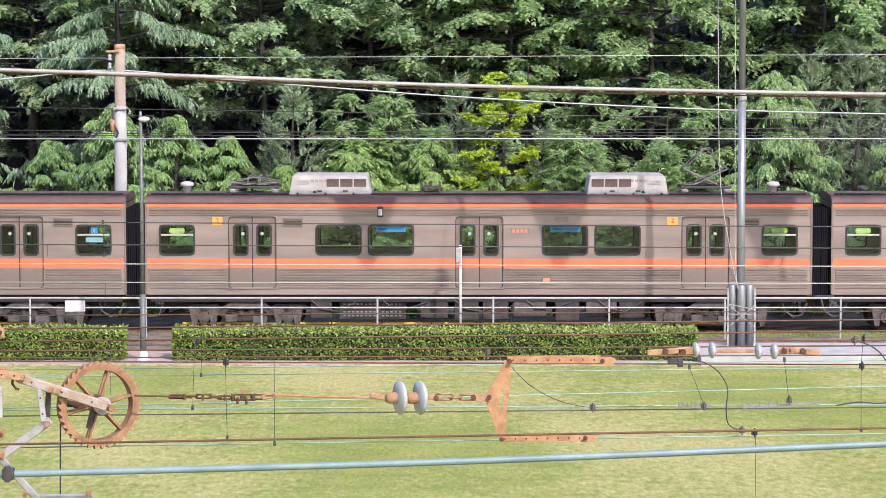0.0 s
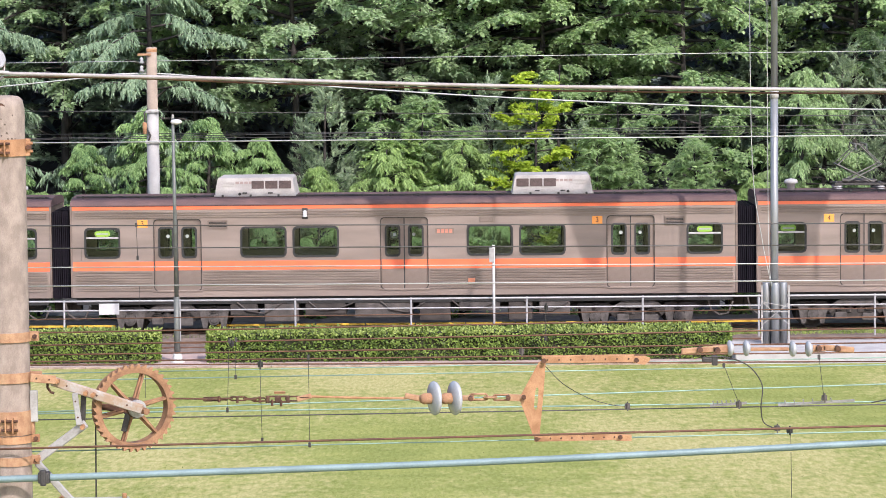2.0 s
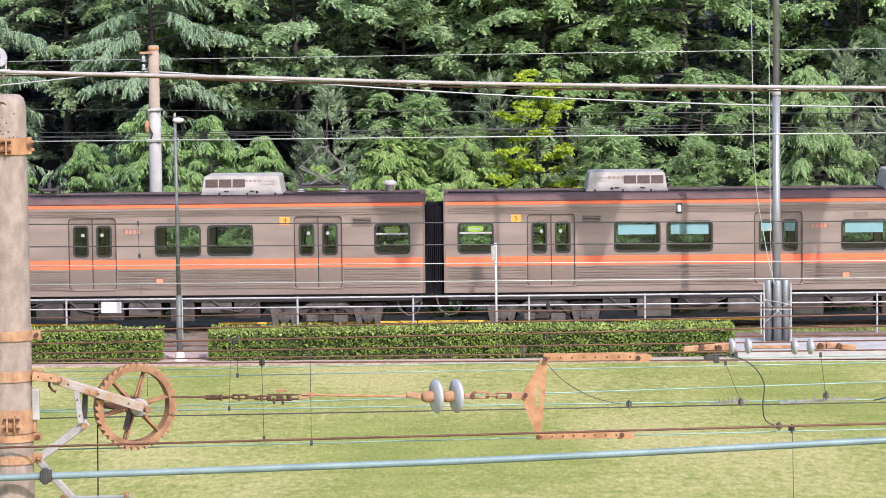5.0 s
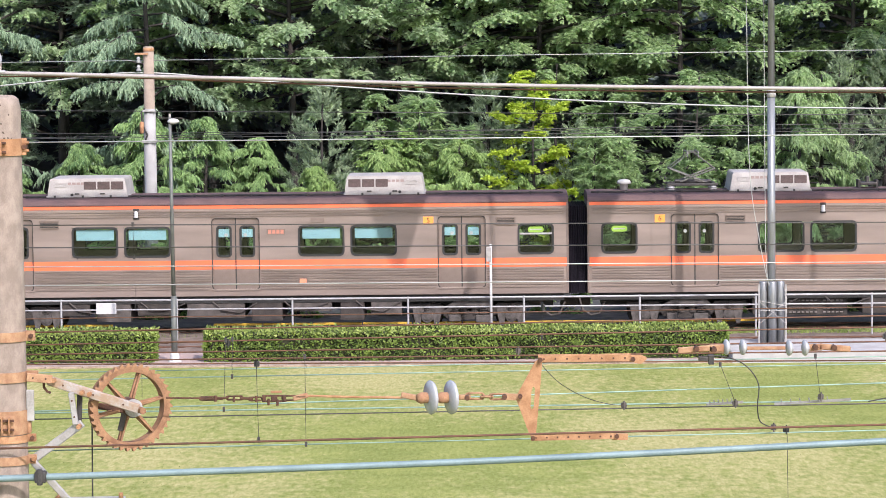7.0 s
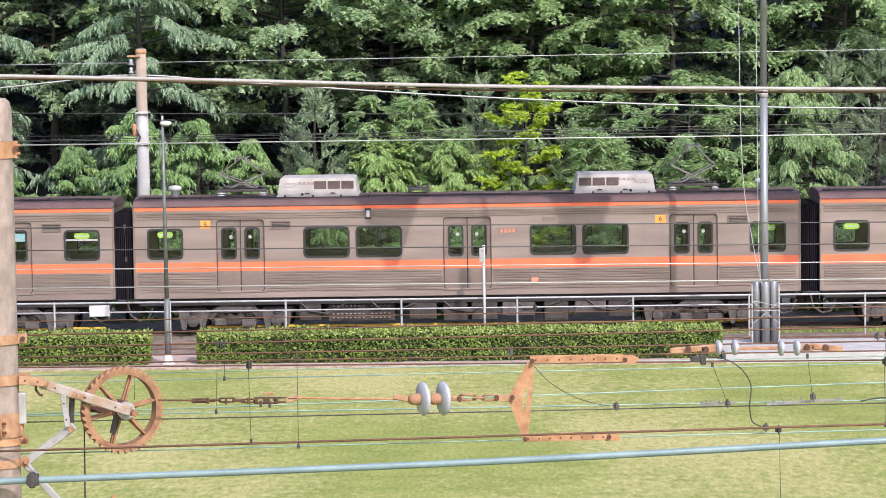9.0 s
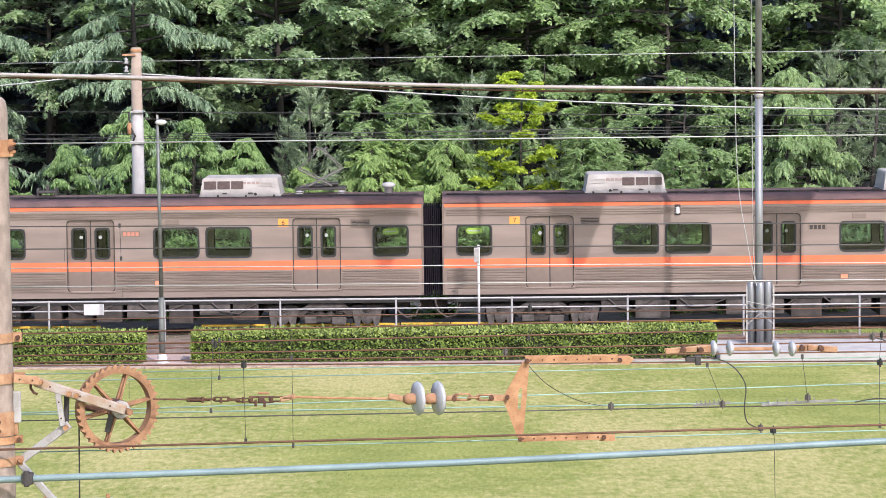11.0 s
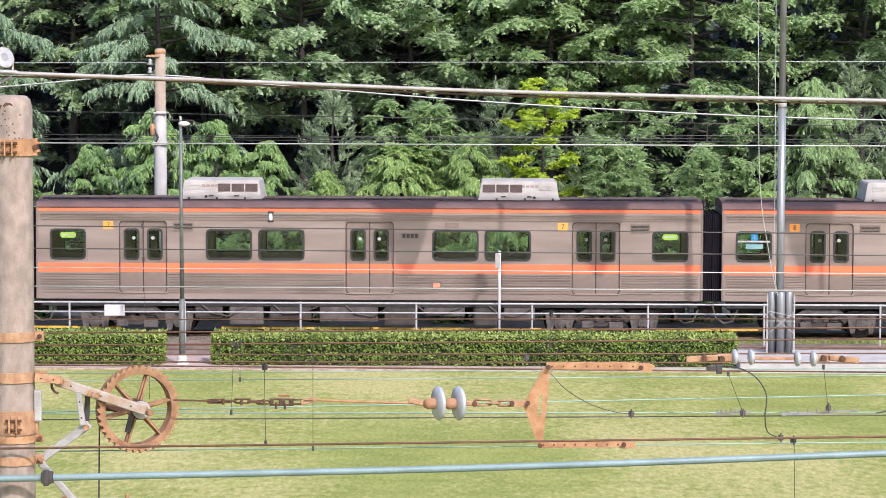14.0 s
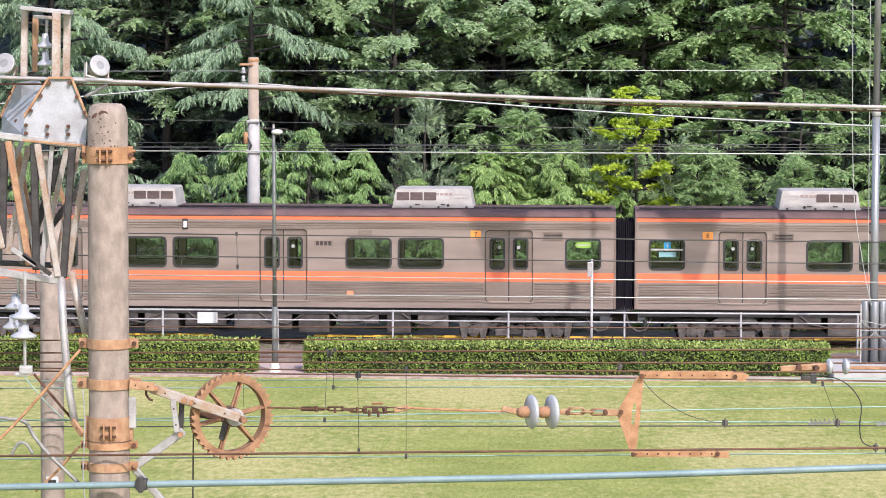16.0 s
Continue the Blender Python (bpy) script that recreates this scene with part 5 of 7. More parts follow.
# droppers: thin vertical wires with small clamps
def dropper(a, b, clip=True):
    d = thing("dropper", "thin dropper wire with a small clamp between two wires", "wire", a, "droppers")
    bm = bmesh.new()
    v = Vector(b) - Vector(a)
    rod(bm, (0, 0, 0), v, 0.0027, seg=5)
    part("wire", bm, DARK_STEEL, d)
    if clip:
        for p in (Vector((0, 0, 0)), v):
            c = boxes((p.x - 0.012, p.x + 0.012, p.y - 0.014, p.y + 0.014, p.z - 0.022, p.z + 0.022), bevel=0.004)
            part("clamp", c, DARK_STEEL, d)


dropper((-2.304, 27.0, 6.049), (-2.33, 27.0, 5.403))
dropper((-2.324, 28.0, 5.95), (-2.332, 28.0, 5.589))
dropper((-1.97, 26.3, 5.909), (-1.958, 26.3, 5.218))
dropper((-1.529, 26.3, 5.971), (-1.528, 26.3, 5.171))
dropper((2.824, 26.2, 5.263), (2.837, 26.2, 4.282), False)
dropper((3.887, 27.0, 5.795), (3.822, 26.5, 5.272))
dropper((4.05, 28.0, 5.939), (4.031, 28.0, 5.687), False)
dropper((3.125, 26.6, 5.9), (3.17, 26.6, 5.53))
dropper((2.256, 26.6, 5.832), (2.393, 26.6, 5.478))
dropper((-3.315, 29.0, 5.819), (-3.32, 29.0, 5.262), False)
dropper((-3.5, 30.0, 6.931), (-3.491, 30.0, 6.592))
dropper((-4.072, 30.0, 6.692), (-4.074, 30.0, 6.569), False)
dropper((-3.477, 30.0, 6.306), (-3.485, 30.0, 6.043), False)
dropper((0.687, 29.0, 6.141), (0.682, 29.0, 5.83))
strand([(2.034, 26.4, 5.928), (2.265, 26.4, 5.928), (2.465, 26.4, 5.846), (2.585, 26.4, 5.675), (2.576, 26.4, 5.468), (2.603, 26.4, 5.328), (2.717, 26.4, 5.271)], 0.0055, DARK_STEEL, "jumper_cable", "dark looped jumper cable between two wires", "cable")
strand([(0.614, 26.3, 5.878), (0.773, 26.3, 5.713), (1.004, 26.3, 5.579), (1.234, 26.3, 5.512), (1.393, 26.3, 5.502)], 0.0032, DARK_STEEL, "jumper_cable", "thin dark slack jumper cable", "cable")
strand([(3.821, 27.0, 6.033), (3.969, 27.0, 5.985), (4.086, 27.0, 5.89), (4.182, 27.0, 5.721)], 0.0065, DARK_STEEL, "jumper_cable", "dark looped jumper cable with a pale end clamp", "cable")
strand([(3.633, 26.8, 5.451), (3.841, 26.8, 5.483), (4.05, 26.8, 5.472), (4.467, 26.8, 5.525)], 0.006, DARK_STEEL, "jumper_cable", "thin dark slack jumper cable", "cable")


def clamp_at(p, mat, w=0.05):
    c = thing("wire_clamp", "small bolted wire clamp", "clamp", p, "wire clamps")
    part("body", boxes((-w / 2, w / 2, -0.02, 0.02, -0.025, 0.025), bevel=0.008), mat, c)
    bm = bmesh.new()
    rod(bm, (0, -0.03, -0.04), (0, -0.03, 0.045), 0.008, seg=6)
    part("bolt", bm, mat, c)


for p, mat, w in (((2.814, 26.2, 5.284), BLACK, 0.055), ((2.711, 26.3, 5.29), UNDER_PALE, 0.05), ((-1.965, 26.3, 5.909), BLACK, 0.05), ((-2.363, 28.0, 5.912), BLACK, 0.04), ((3.892, 27.0, 5.795), BLACK, 0.05),
                  ((0.43, 28.0, 5.813), UNDER_PALE, 0.05), ((3.821, 27.0, 6.033), UNDER_PALE, 0.05), ((2.393, 26.6, 5.472), UNDER_PALE, 0.05), ((3.175, 26.6, 5.525), UNDER_PALE, 0.05), ((1.357, 26.3, 5.502), UNDER_PALE, 0.05),
                  ((0.693, 29.0, 6.141), BLACK, 0.04), ((4.05, 28.0, 5.939), BLACK, 0.03)):
    clamp_at(p, mat, w)
for a, b in (((2.137, 26.7, 5.449), (2.475, 26.7, 5.47)), ((2.761, 26.7, 5.449), (3.463, 26.7, 5.485))):
    bm = bmesh.new()
    bar(bm, a, b, 0.02, 0.022)
    for k in range(6):
        p = Vector(a).lerp(Vector(b), 0.1 + 0.12 * k)
        rod(bm, p + Vector((0, -0.01, 0)), p + Vector((-0.01, -0.01, 0.04)), 0.006, seg=5)
    tagged(part("splice_plate", bm, PIPE_GREY), "flat grey splice plate clamped along a wire", "clamp")


# ---------------------------------------------------------------- tensioning wheel
def build_tension_wheel(bracket):
    bm = bmesh.new()
    m = Matrix.Rotation(radians(90), 4, "X")
    prof = [(0.316, -0.055), (0.345, -0.06), (0.37, -0.06), (0.37, -0.02), (0.345, 0.0), (0.37, 0.02), (0.37, 0.06), (0.345, 0.06), (0.316, 0.055)]
    rings = [[bm.verts.new(m @ Vector((r * math.cos(k * math.tau / 64), r * math.sin(k * math.tau / 64), z))) for k in range(64)] for r, z in prof]
    for a, b in zip(rings, rings[1:] + rings[:1]):
        for k in range(64):
            bm.faces.new((a[k], a[(k + 1) % 64], b[(k + 1) % 64], b[k]))
    w = part("wheel", bm, WHEEL_RUST, bracket, "rusty toothed cast-iron tension wheel", loc=(-3.094, 26.0, 5.567))
    w.rotation_euler = (0, 0, radians(28))
    tooth = bmesh.new()
    extrude_outline(tooth, [(-0.004, -0.026), (0.03, -0.02), (0.026, -0.006), (-0.004, 0.022)], -0.062, -0.02)
    first = None
    for k in range(38):
        a = k * math.tau / 38
        loc = (0.367 * math.cos(a), 0, 0.367 * math.sin(a))
        if first is None:
            first = part("tooth", tooth, WHEEL_RUST, w, loc=loc)
            first.rotation_euler = (0, -a, 0)
        else:
            same("tooth", first, w, loc, (0, -a, 0))
    spoke = bmesh.new()
    extrude_outline(spoke, [(0.05, -0.027), (0.33, -0.016), (0.33, 0.016), (0.05, 0.027)], -0.012, 0.012)
    extrude_outline(spoke, [(0.05, -0.008), (0.33, -0.008), (0.33, 0.008), (0.05, 0.008)], -0.045, 0.045)
    first = None
    for k in range(6):
        a = radians(12 + 60 * k)
        if first is None:
            first = part("spoke", spoke, WHEEL_RUST, w)
            first.rotation_euler = (0, -a, 0)
        else:
            same("spoke", first, w, (0, 0, 0), (0, -a, 0))
    bm = bmesh.new()
    rod(bm, (0, -0.09, 0), (0, 0.07, 0), 0.085, seg=24)
    part("hub", bm, RUST_DARK, w)
    bm = bmesh.new()
    rod(bm, (0, -0.13, 0), (0, -0.09, 0), 0.08, seg=28)
    part("hub_plate", bm, GALV, w, "pale steel hub plate")
    bm = bmesh.new()
    rod(bm, (0, -0.34, 0), (0, -0.13, 0), 0.032, seg=6)
    part("axle_nut", bm, WHEEL_RUST, w)


def plate_bar(name, a, b, w, d, mat, parent, holes=0, label=""):
    bm = bmesh.new()
    bar(bm, a, b, d, w)
    bmesh.ops.bevel(bm, geom=bm.edges[:], offset=min(w, d) * 0.15, segments=1, affect="EDGES")
    o = part(name, bm, mat, parent, label)
    for k in range(holes):
        p = Vector(a).lerp(Vector(b), (k + 0.5) / holes)
        n = bmesh.new()
        rod(n, p + Vector((0, -d / 2 - 0.008, 0)), p + Vector((0, -d / 2 + 0.01, 0)), 0.009, seg=6)
        part("bolt", n, RUST_DARK, o)
    return o


ARM_GREY = material("rust_specked_grey_steel", (0.37, 0.355, 0.345), (0.31, 0.215, 0.15), 0.6, 0.15, 6, 60, 0.15, 0.3)


def build_wheel_bracket():
    b = thing("wheel_bracket", "pale rust-stained steel bracket holding the tension wheel", "bracket")
    plate_bar("arm", (-3.778, 25.75, 5.843), (-2.979, 25.75, 5.58), 0.085, 0.05, ARM_GREY, b, 3)
    plate_bar("arm", (-3.844, 26.2, 5.787), (-3.031, 26.2, 5.52), 0.085, 0.05, GALV_RUSTED, b)
    plate_bar("strut", (-3.572, 25.7, 5.738), (-3.535, 25.7, 5.451), 0.05, 0.04, GALV, b, 2)
    plate_bar("strut", (-3.506, 25.8, 5.715), (-3.519, 25.8, 5.462), 0.045, 0.05, DARK_STEEL, b)
    plate_bar("brace", (-3.927, 25.75, 5.135), (-3.482, 25.75, 5.459), 0.075, 0.05, GALV, b)
    plate_bar("brace", (-3.92, 25.7, 5.122), (-3.583, 25.7, 4.738), 0.06, 0.05, GALV, b)
    plate_bar("lug", (-3.95, 25.62, 5.888), (-3.73, 25.66, 5.862), 0.075, 0.03, RUST_PALE, b, 2)
    plate_bar("lever", (-3.44, 25.93, 5.60), (-3.02, 25.93, 5.53), 0.055, 0.04, RUST_DARK, b)
    plate_bar("lever", (-3.12, 25.93, 5.56), (-3.17, 25.93, 5.36), 0.05, 0.03, DARK_STEEL, b)
    plate_bar("foot_beam", (-3.64, 25.75, 4.77), (-3.112, 25.75, 4.775), 0.035, 0.1, GALV, b)
    for p in ((-3.721, 25.7, 5.849), (-3.472, 25.7, 5.738), (-3.407, 25.7, 5.723), (-3.906, 25.68, 5.156), (-3.5, 25.66, 5.441), (-3.702, 25.66, 4.805)):
        bm = bmesh.new()
        v = Vector(p)
        rod(bm, v + Vector((0, -0.05, 0)), v + Vector((0, 0.03, 0)), 0.022, seg=6)
        part("bolt", bm, RUST, b)
    bm = bmesh.new()
    tube(bm, [(-3.814, 25.72, 5.826), (-3.815, 25.72, 5.786), (-3.785, 25.72, 5.745), (-3.755, 25.72, 5.735)], 0.012, 6)
    part("hook", bm, RUST_DARK, b)
    bm = bmesh.new()
    rod(bm, (-3.145, 25.7, 4.839), (-3.146, 25.7, 4.778), 0.02, seg=6)
    part("bolt", bm, RUST, b)
    bm = bmesh.new()
    rod(bm, (-3.443, 26.1, 5.406), (-3.477, 26.1, 2.537), 0.007, seg=6)
    tagged(part("weight_rope", bm, DARK_STEEL), "dark steel rope hanging from the tension wheel", "rope")
    return b


build_tension_wheel(build_wheel_bracket())


def disc_insulator(parent, at, axis_yaw=0, r=0.155, depth=0.07, cap=True):
    """One porcelain disc with its cap, its axis along x."""
    m = Matrix.Rotation(radians(90), 4, "Y")
    o = part("disc", lathe(bmesh.new(), [(0.03, -depth * 0.55), (r * 0.55, -depth * 0.5), (r * 0.93, -depth * 0.28), (r, -0.005), (r * 0.95, depth * 0.22), (r * 0.6, depth * 0.42), (0.045, depth * 0.6)], 28, m), PORCELAIN, parent, "glazed grey-white porcelain disc", smooth=True, loc=at)
    o.rotation_euler = (0, 0, radians(axis_yaw))
    if cap:
        c = part("cap", lathe(bmesh.new(), [(0.035, 0.03), (0.05, 0.04), (0.052, 0.1), (0.035, 0.135)], 16, m @ Matrix.Diagonal((1, 1, -1, 1))), RUST_PALE, parent, smooth=True, loc=at)
        c.rotation_euler = (0, 0, radians(axis_yaw))
    return o


def oval_link(parent, xa, xb, z, tall, r, mat, turned=False, y=26.0):
    """A closed forged link: a loop of round bar between xa and xb."""
    bm = bmesh.new()
    mid, half, rad = (xa + xb) / 2, (xb - xa) / 2, tall / 2
    pts = []
    for k in range(20):
        a = k * math.tau / 20
        u = math.copysign(max(0.0, half - rad), math.cos(a)) + rad * math.cos(a)
        v = rad * math.sin(a)
        pts.append(Vector((mid + u, y + (v if turned else 0), z + (0 if turned else v))))
    for a, b in zip(pts, pts[1:] + pts[:1]):
        rod(bm, a, b, r, seg=6)
    part("oval_link", bm, mat, parent, smooth=True)


def build_tension_line():
    t = thing("tension_linkage", "rusty turnbuckle and rods with two porcelain disc insulators", "linkage")
    bm = bmesh.new()
    tube(bm, [(-2.753, 25.9, 5.657), (-2.446, 25.95, 5.645), (-2.248, 26.0, 5.628)], 0.0085, 6)
    part("rope", bm, RUST_DARK, t)
    for xa, xb, z, tall, turned in ((-2.46, -2.30, 5.636, 0.045, False), (-2.33, -2.20, 5.64, 0.04, True), (-2.22, -2.07, 5.638, 0.05, False), (-2.02, -1.9, 5.628, 0.045, False), (-1.72, -1.58, 5.634, 0.06, False), (-1.6, -1.5, 5.646, 0.05, True)):
        oval_link(t, xa, xb, z, tall * 0.66, 0.0075, RUST_DARK, turned)
    plate_bar("link", (-2.1, 26.0, 5.636), (-1.98, 26.0, 5.63), 0.022, 0.025, RUST_DARK, t)
    # turnbuckle: two screws in an open body with nuts
    for z in (5.655, 5.606):
        plate_bar("turnbuckle_bar", (-1.9, 26.0, z), (-1.68, 26.0, z), 0.014, 0.03, RUST_DARK, t)
    for x, w in ((-1.88, 0.03), (-1.79, 0.055), (-1.7, 0.03)):
        part("nut", boxes((x - w / 2, x + w / 2, 25.97, 26.03, 5.602, 5.66), bevel=0.012), RUST_DARK, t)
    for x, z in ((-2.315, 5.61), (-2.15, 5.605), (-1.95, 5.605), (-1.84, 5.575), (-1.76, 5.57)):
        bm = bmesh.new()
        rod(bm, (x, 25.97, z), (x, 25.97, z + 0.055), 0.013, seg=6)
        part("bolt", bm, RUST_DARK, t)
    for z in (5.69, 5.695):
        bm = bmesh.new()
        rod(bm, (-1.82, 25.97, z), (-1.72, 25.97, z + 0.002), 0.009, seg=6)
        part("bolt", bm, RUST, t)
    plate_bar("shackle", (-1.62, 26.0, 5.628), (-1.488, 26.0, 5.659), 0.045, 0.04, RUST_PALE, t)
    bm = bmesh.new()
    tube(bm, [(-1.549, 26.0, 5.654), (-1.134, 26.0, 5.639), (-0.653, 26.0, 5.628), (-0.476, 26.0, 5.634)], 0.011, 8)
    part("rod", bm, RUST, t)
    plate_bar("fork", (-0.653, 26.0, 5.654), (-0.476, 26.0, 5.618), 0.05, 0.05, RUST_PALE, t)
    disc_insulator(t, (-0.385, 26.0, 5.628), 22)
    disc_insulator(t, (-0.203, 26.0, 5.628), 22)
    plate_bar("link", (-0.137, 26.0, 5.628), (-0.03, 26.0, 5.628), 0.045, 0.04, RUST_PALE, t)
    for xa, xb, z, tall, turned in ((-0.075, 0.09, 5.636, 0.062, False), (0.06, 0.17, 5.632, 0.05, True), (0.14, 0.3, 5.63, 0.058, False)):
        oval_link(t, xa, xb, z, tall * 0.85, 0.010, RUST_PALE, turned)
    for p in ((-0.061, 25.95, 5.63), (0.273, 25.95, 5.635)):
        bm = bmesh.new()
        v = Vector(p)
        rod(bm, v + Vector((0, -0.05, 0)), v + Vector((0, 0.05, 0)), 0.022, seg=12)
        part("pin", bm, RUST_DARK, t)
    plate_bar("link", (0.284, 26.0, 5.628), (0.425, 26.0, 5.623), 0.06, 0.03, RUST_PALE, t)


build_tension_line()


def build_yoke():
    y = thing("yoke_plate", "rusty triangular yoke plate with two drilled straps", "yoke")
    bm = bmesh.new()
    outer = [(0.597, 26.0, 5.97), (0.612, 26.0, 5.929), (0.587, 26.0, 5.623), (0.552, 26.0, 5.281), (0.527, 26.0, 5.235), (0.497, 26.0, 5.281), (0.38, 26.0, 5.598), (0.39, 26.0, 5.654), (0.551, 26.0, 5.944)]
    inner = [(0.536, 26.0, 5.72), (0.547, 26.0, 5.7), (0.542, 26.0, 5.618), (0.532, 26.0, 5.526), (0.517, 26.0, 5.511), (0.506, 26.0, 5.537), (0.511, 26.0, 5.618), (0.516, 26.0, 5.679), (0.526, 26.0, 5.71)]
    loops = []
    for ring_pts in (outer, inner):
        loops.append([[bm.verts.new((p[0], p[1] + dy, p[2])) for p in ring_pts] for dy in (-0.012, 0.012)])
    n = len(outer)
    for i in range(n):
        j = (i + 1) % n
        for (a, b), flip in ((loops[0], False), (loops[1], True)):
            bm.faces.new((a[i], a[j], b[j], b[i]))
        for k in (0, 1):
            bm.faces.new((loops[0][k][i], loops[0][k][j], loops[1][k][j], loops[1][k][i]))
    bmesh.ops.recalc_face_normals(bm, faces=bm.faces[:])
    part("plate", bm, RUST, y)
    for dy in (-0.03, 0.03):
        plate_bar("strap", (0.577, 26.0, 5.965) if dy < 0 else (0.578, 26.06, 5.968), (1.404, 25.97, 5.973) if dy < 0 else (1.408, 26.03, 5.976), 0.06, 0.014, RUST, y, 8 if dy < 0 else 0)
        plate_bar("strap", (0.506, 25.97, 5.26) if dy < 0 else (0.507, 26.03, 5.257), (1.271, 25.97, 5.27) if dy < 0 else (1.274, 26.03, 5.267), 0.055, 0.014, RUST, y, 8 if dy < 0 else 0)
    bm = bmesh.new()
    extrude_outline(bm, [(0, -0.03), (0.1, -0.05), (0.15, -0.01), (0.15, 0.01), (0.1, 0.03), (0, 0.03)], -0.02, 0.02)
    part("end_fork", bm, RUST, y, loc=(1.396, 26.0, 5.965))
    bm = bmesh.new()
    extrude_outline(bm, [(0, -0.03), (0.14, -0.03), (0.14, 0.025), (0, 0.03)], -0.02, 0.02)
    part("end_fork", bm, RUST, y, loc=(1.237, 26.0, 5.261))
    for p in ((0.596, 25.95, 5.96), (0.526, 25.95, 5.258), (0.414, 25.95, 5.635), (1.424, 25.95, 5.96), (1.275, 25.95, 5.268)):
        bm = bmesh.new()
        v = Vector(p)
        rod(bm, v + Vector((0, -0.01, 0)), v + Vector((0, 0.1, 0)), 0.021, seg=8)
        part("pin", bm, RUST_DARK, y)


build_yoke()


def build_far_insulators():
    t = thing("insulator_rod", "rusty rod with four small porcelain discs", "insulator")
    for a, b, w in (((1.882, 26.8, 5.939), (2.194, 26.8, 5.96), 0.055), ((3.184, 26.8, 5.966), (3.471, 26.8, 5.939), 0.055), ((2.507, 26.8, 5.955), (2.872, 26.8, 5.955), 0.03), ((3.065, 26.8, 5.955), (3.21, 26.8, 5.96), 0.06), ((2.168, 26.8, 5.955), (2.314, 26.8, 5.96), 0.07)):
        plate_bar("link", a, b, w, 0.05, RUST_PALE, t)
    for x in ((2.33, 26.8, 5.966), (2.481, 26.8, 5.966), (2.908, 26.8, 5.955), (3.054, 26.8, 5.955)):
        disc_insulator(t, x, 10, 0.074, 0.05, False)
    for p in ((2.05, 26.75, 5.961), (2.211, 26.75, 5.956), (3.142, 26.75, 5.966), (3.314, 26.75, 5.961)):
        bm = bmesh.new()
        v = Vector(p)
        rod(bm, v + Vector((0, -0.05, 0)), v + Vector((0, 0.05, 0)), 0.026, seg=8)
        part("pin", bm, RUST_DARK, t)
    c = thing("wire_clamp", "grey clamp block on the strained wires", "clamp", (2.127, 26.6, 5.884), "wire clamps")
    part("body", boxes((-0.07, 0.07, -0.03, 0.03, -0.02, 0.02), (0.02, 0.07, -0.04, 0.04, -0.05, 0.04), bevel=0.006), DARK_STEEL, c)


build_far_insulators()


# ---------------------------------------------------------------- near concrete pole with its bands
def half_ring_band(bm, x, y, z0, z1, r, t, ear):
    n = 28
    rows = []
    for rr in (r, r + t):
        rows.append([[bm.verts.new((x + rr * math.cos(k * math.tau / n), y + rr * math.sin(k * math.tau / n), z)) for k in range(n)] for z in (z0, z1)])
    (i0, i1), (o0, o1) = rows
    for k in range(n):
        j = (k + 1) % n
        bm.faces.new((o0[k], o0[j], o1[j], o1[k]))
        bm.faces.new((i1[k], i1[j], i0[j], i0[k]))
        bm.faces.new((o1[k], o1[j], i1[j], i1[k]))
        bm.faces.new((i0[k], i0[j], o0[j], o0[k]))
    for s in (-1, 1):
        for dy in (-0.028, 0.014):
            box(bm, x + s * (r + t - 0.004), x + s * (r + t + ear), y + dy, y + dy + 0.014, z0, z1)


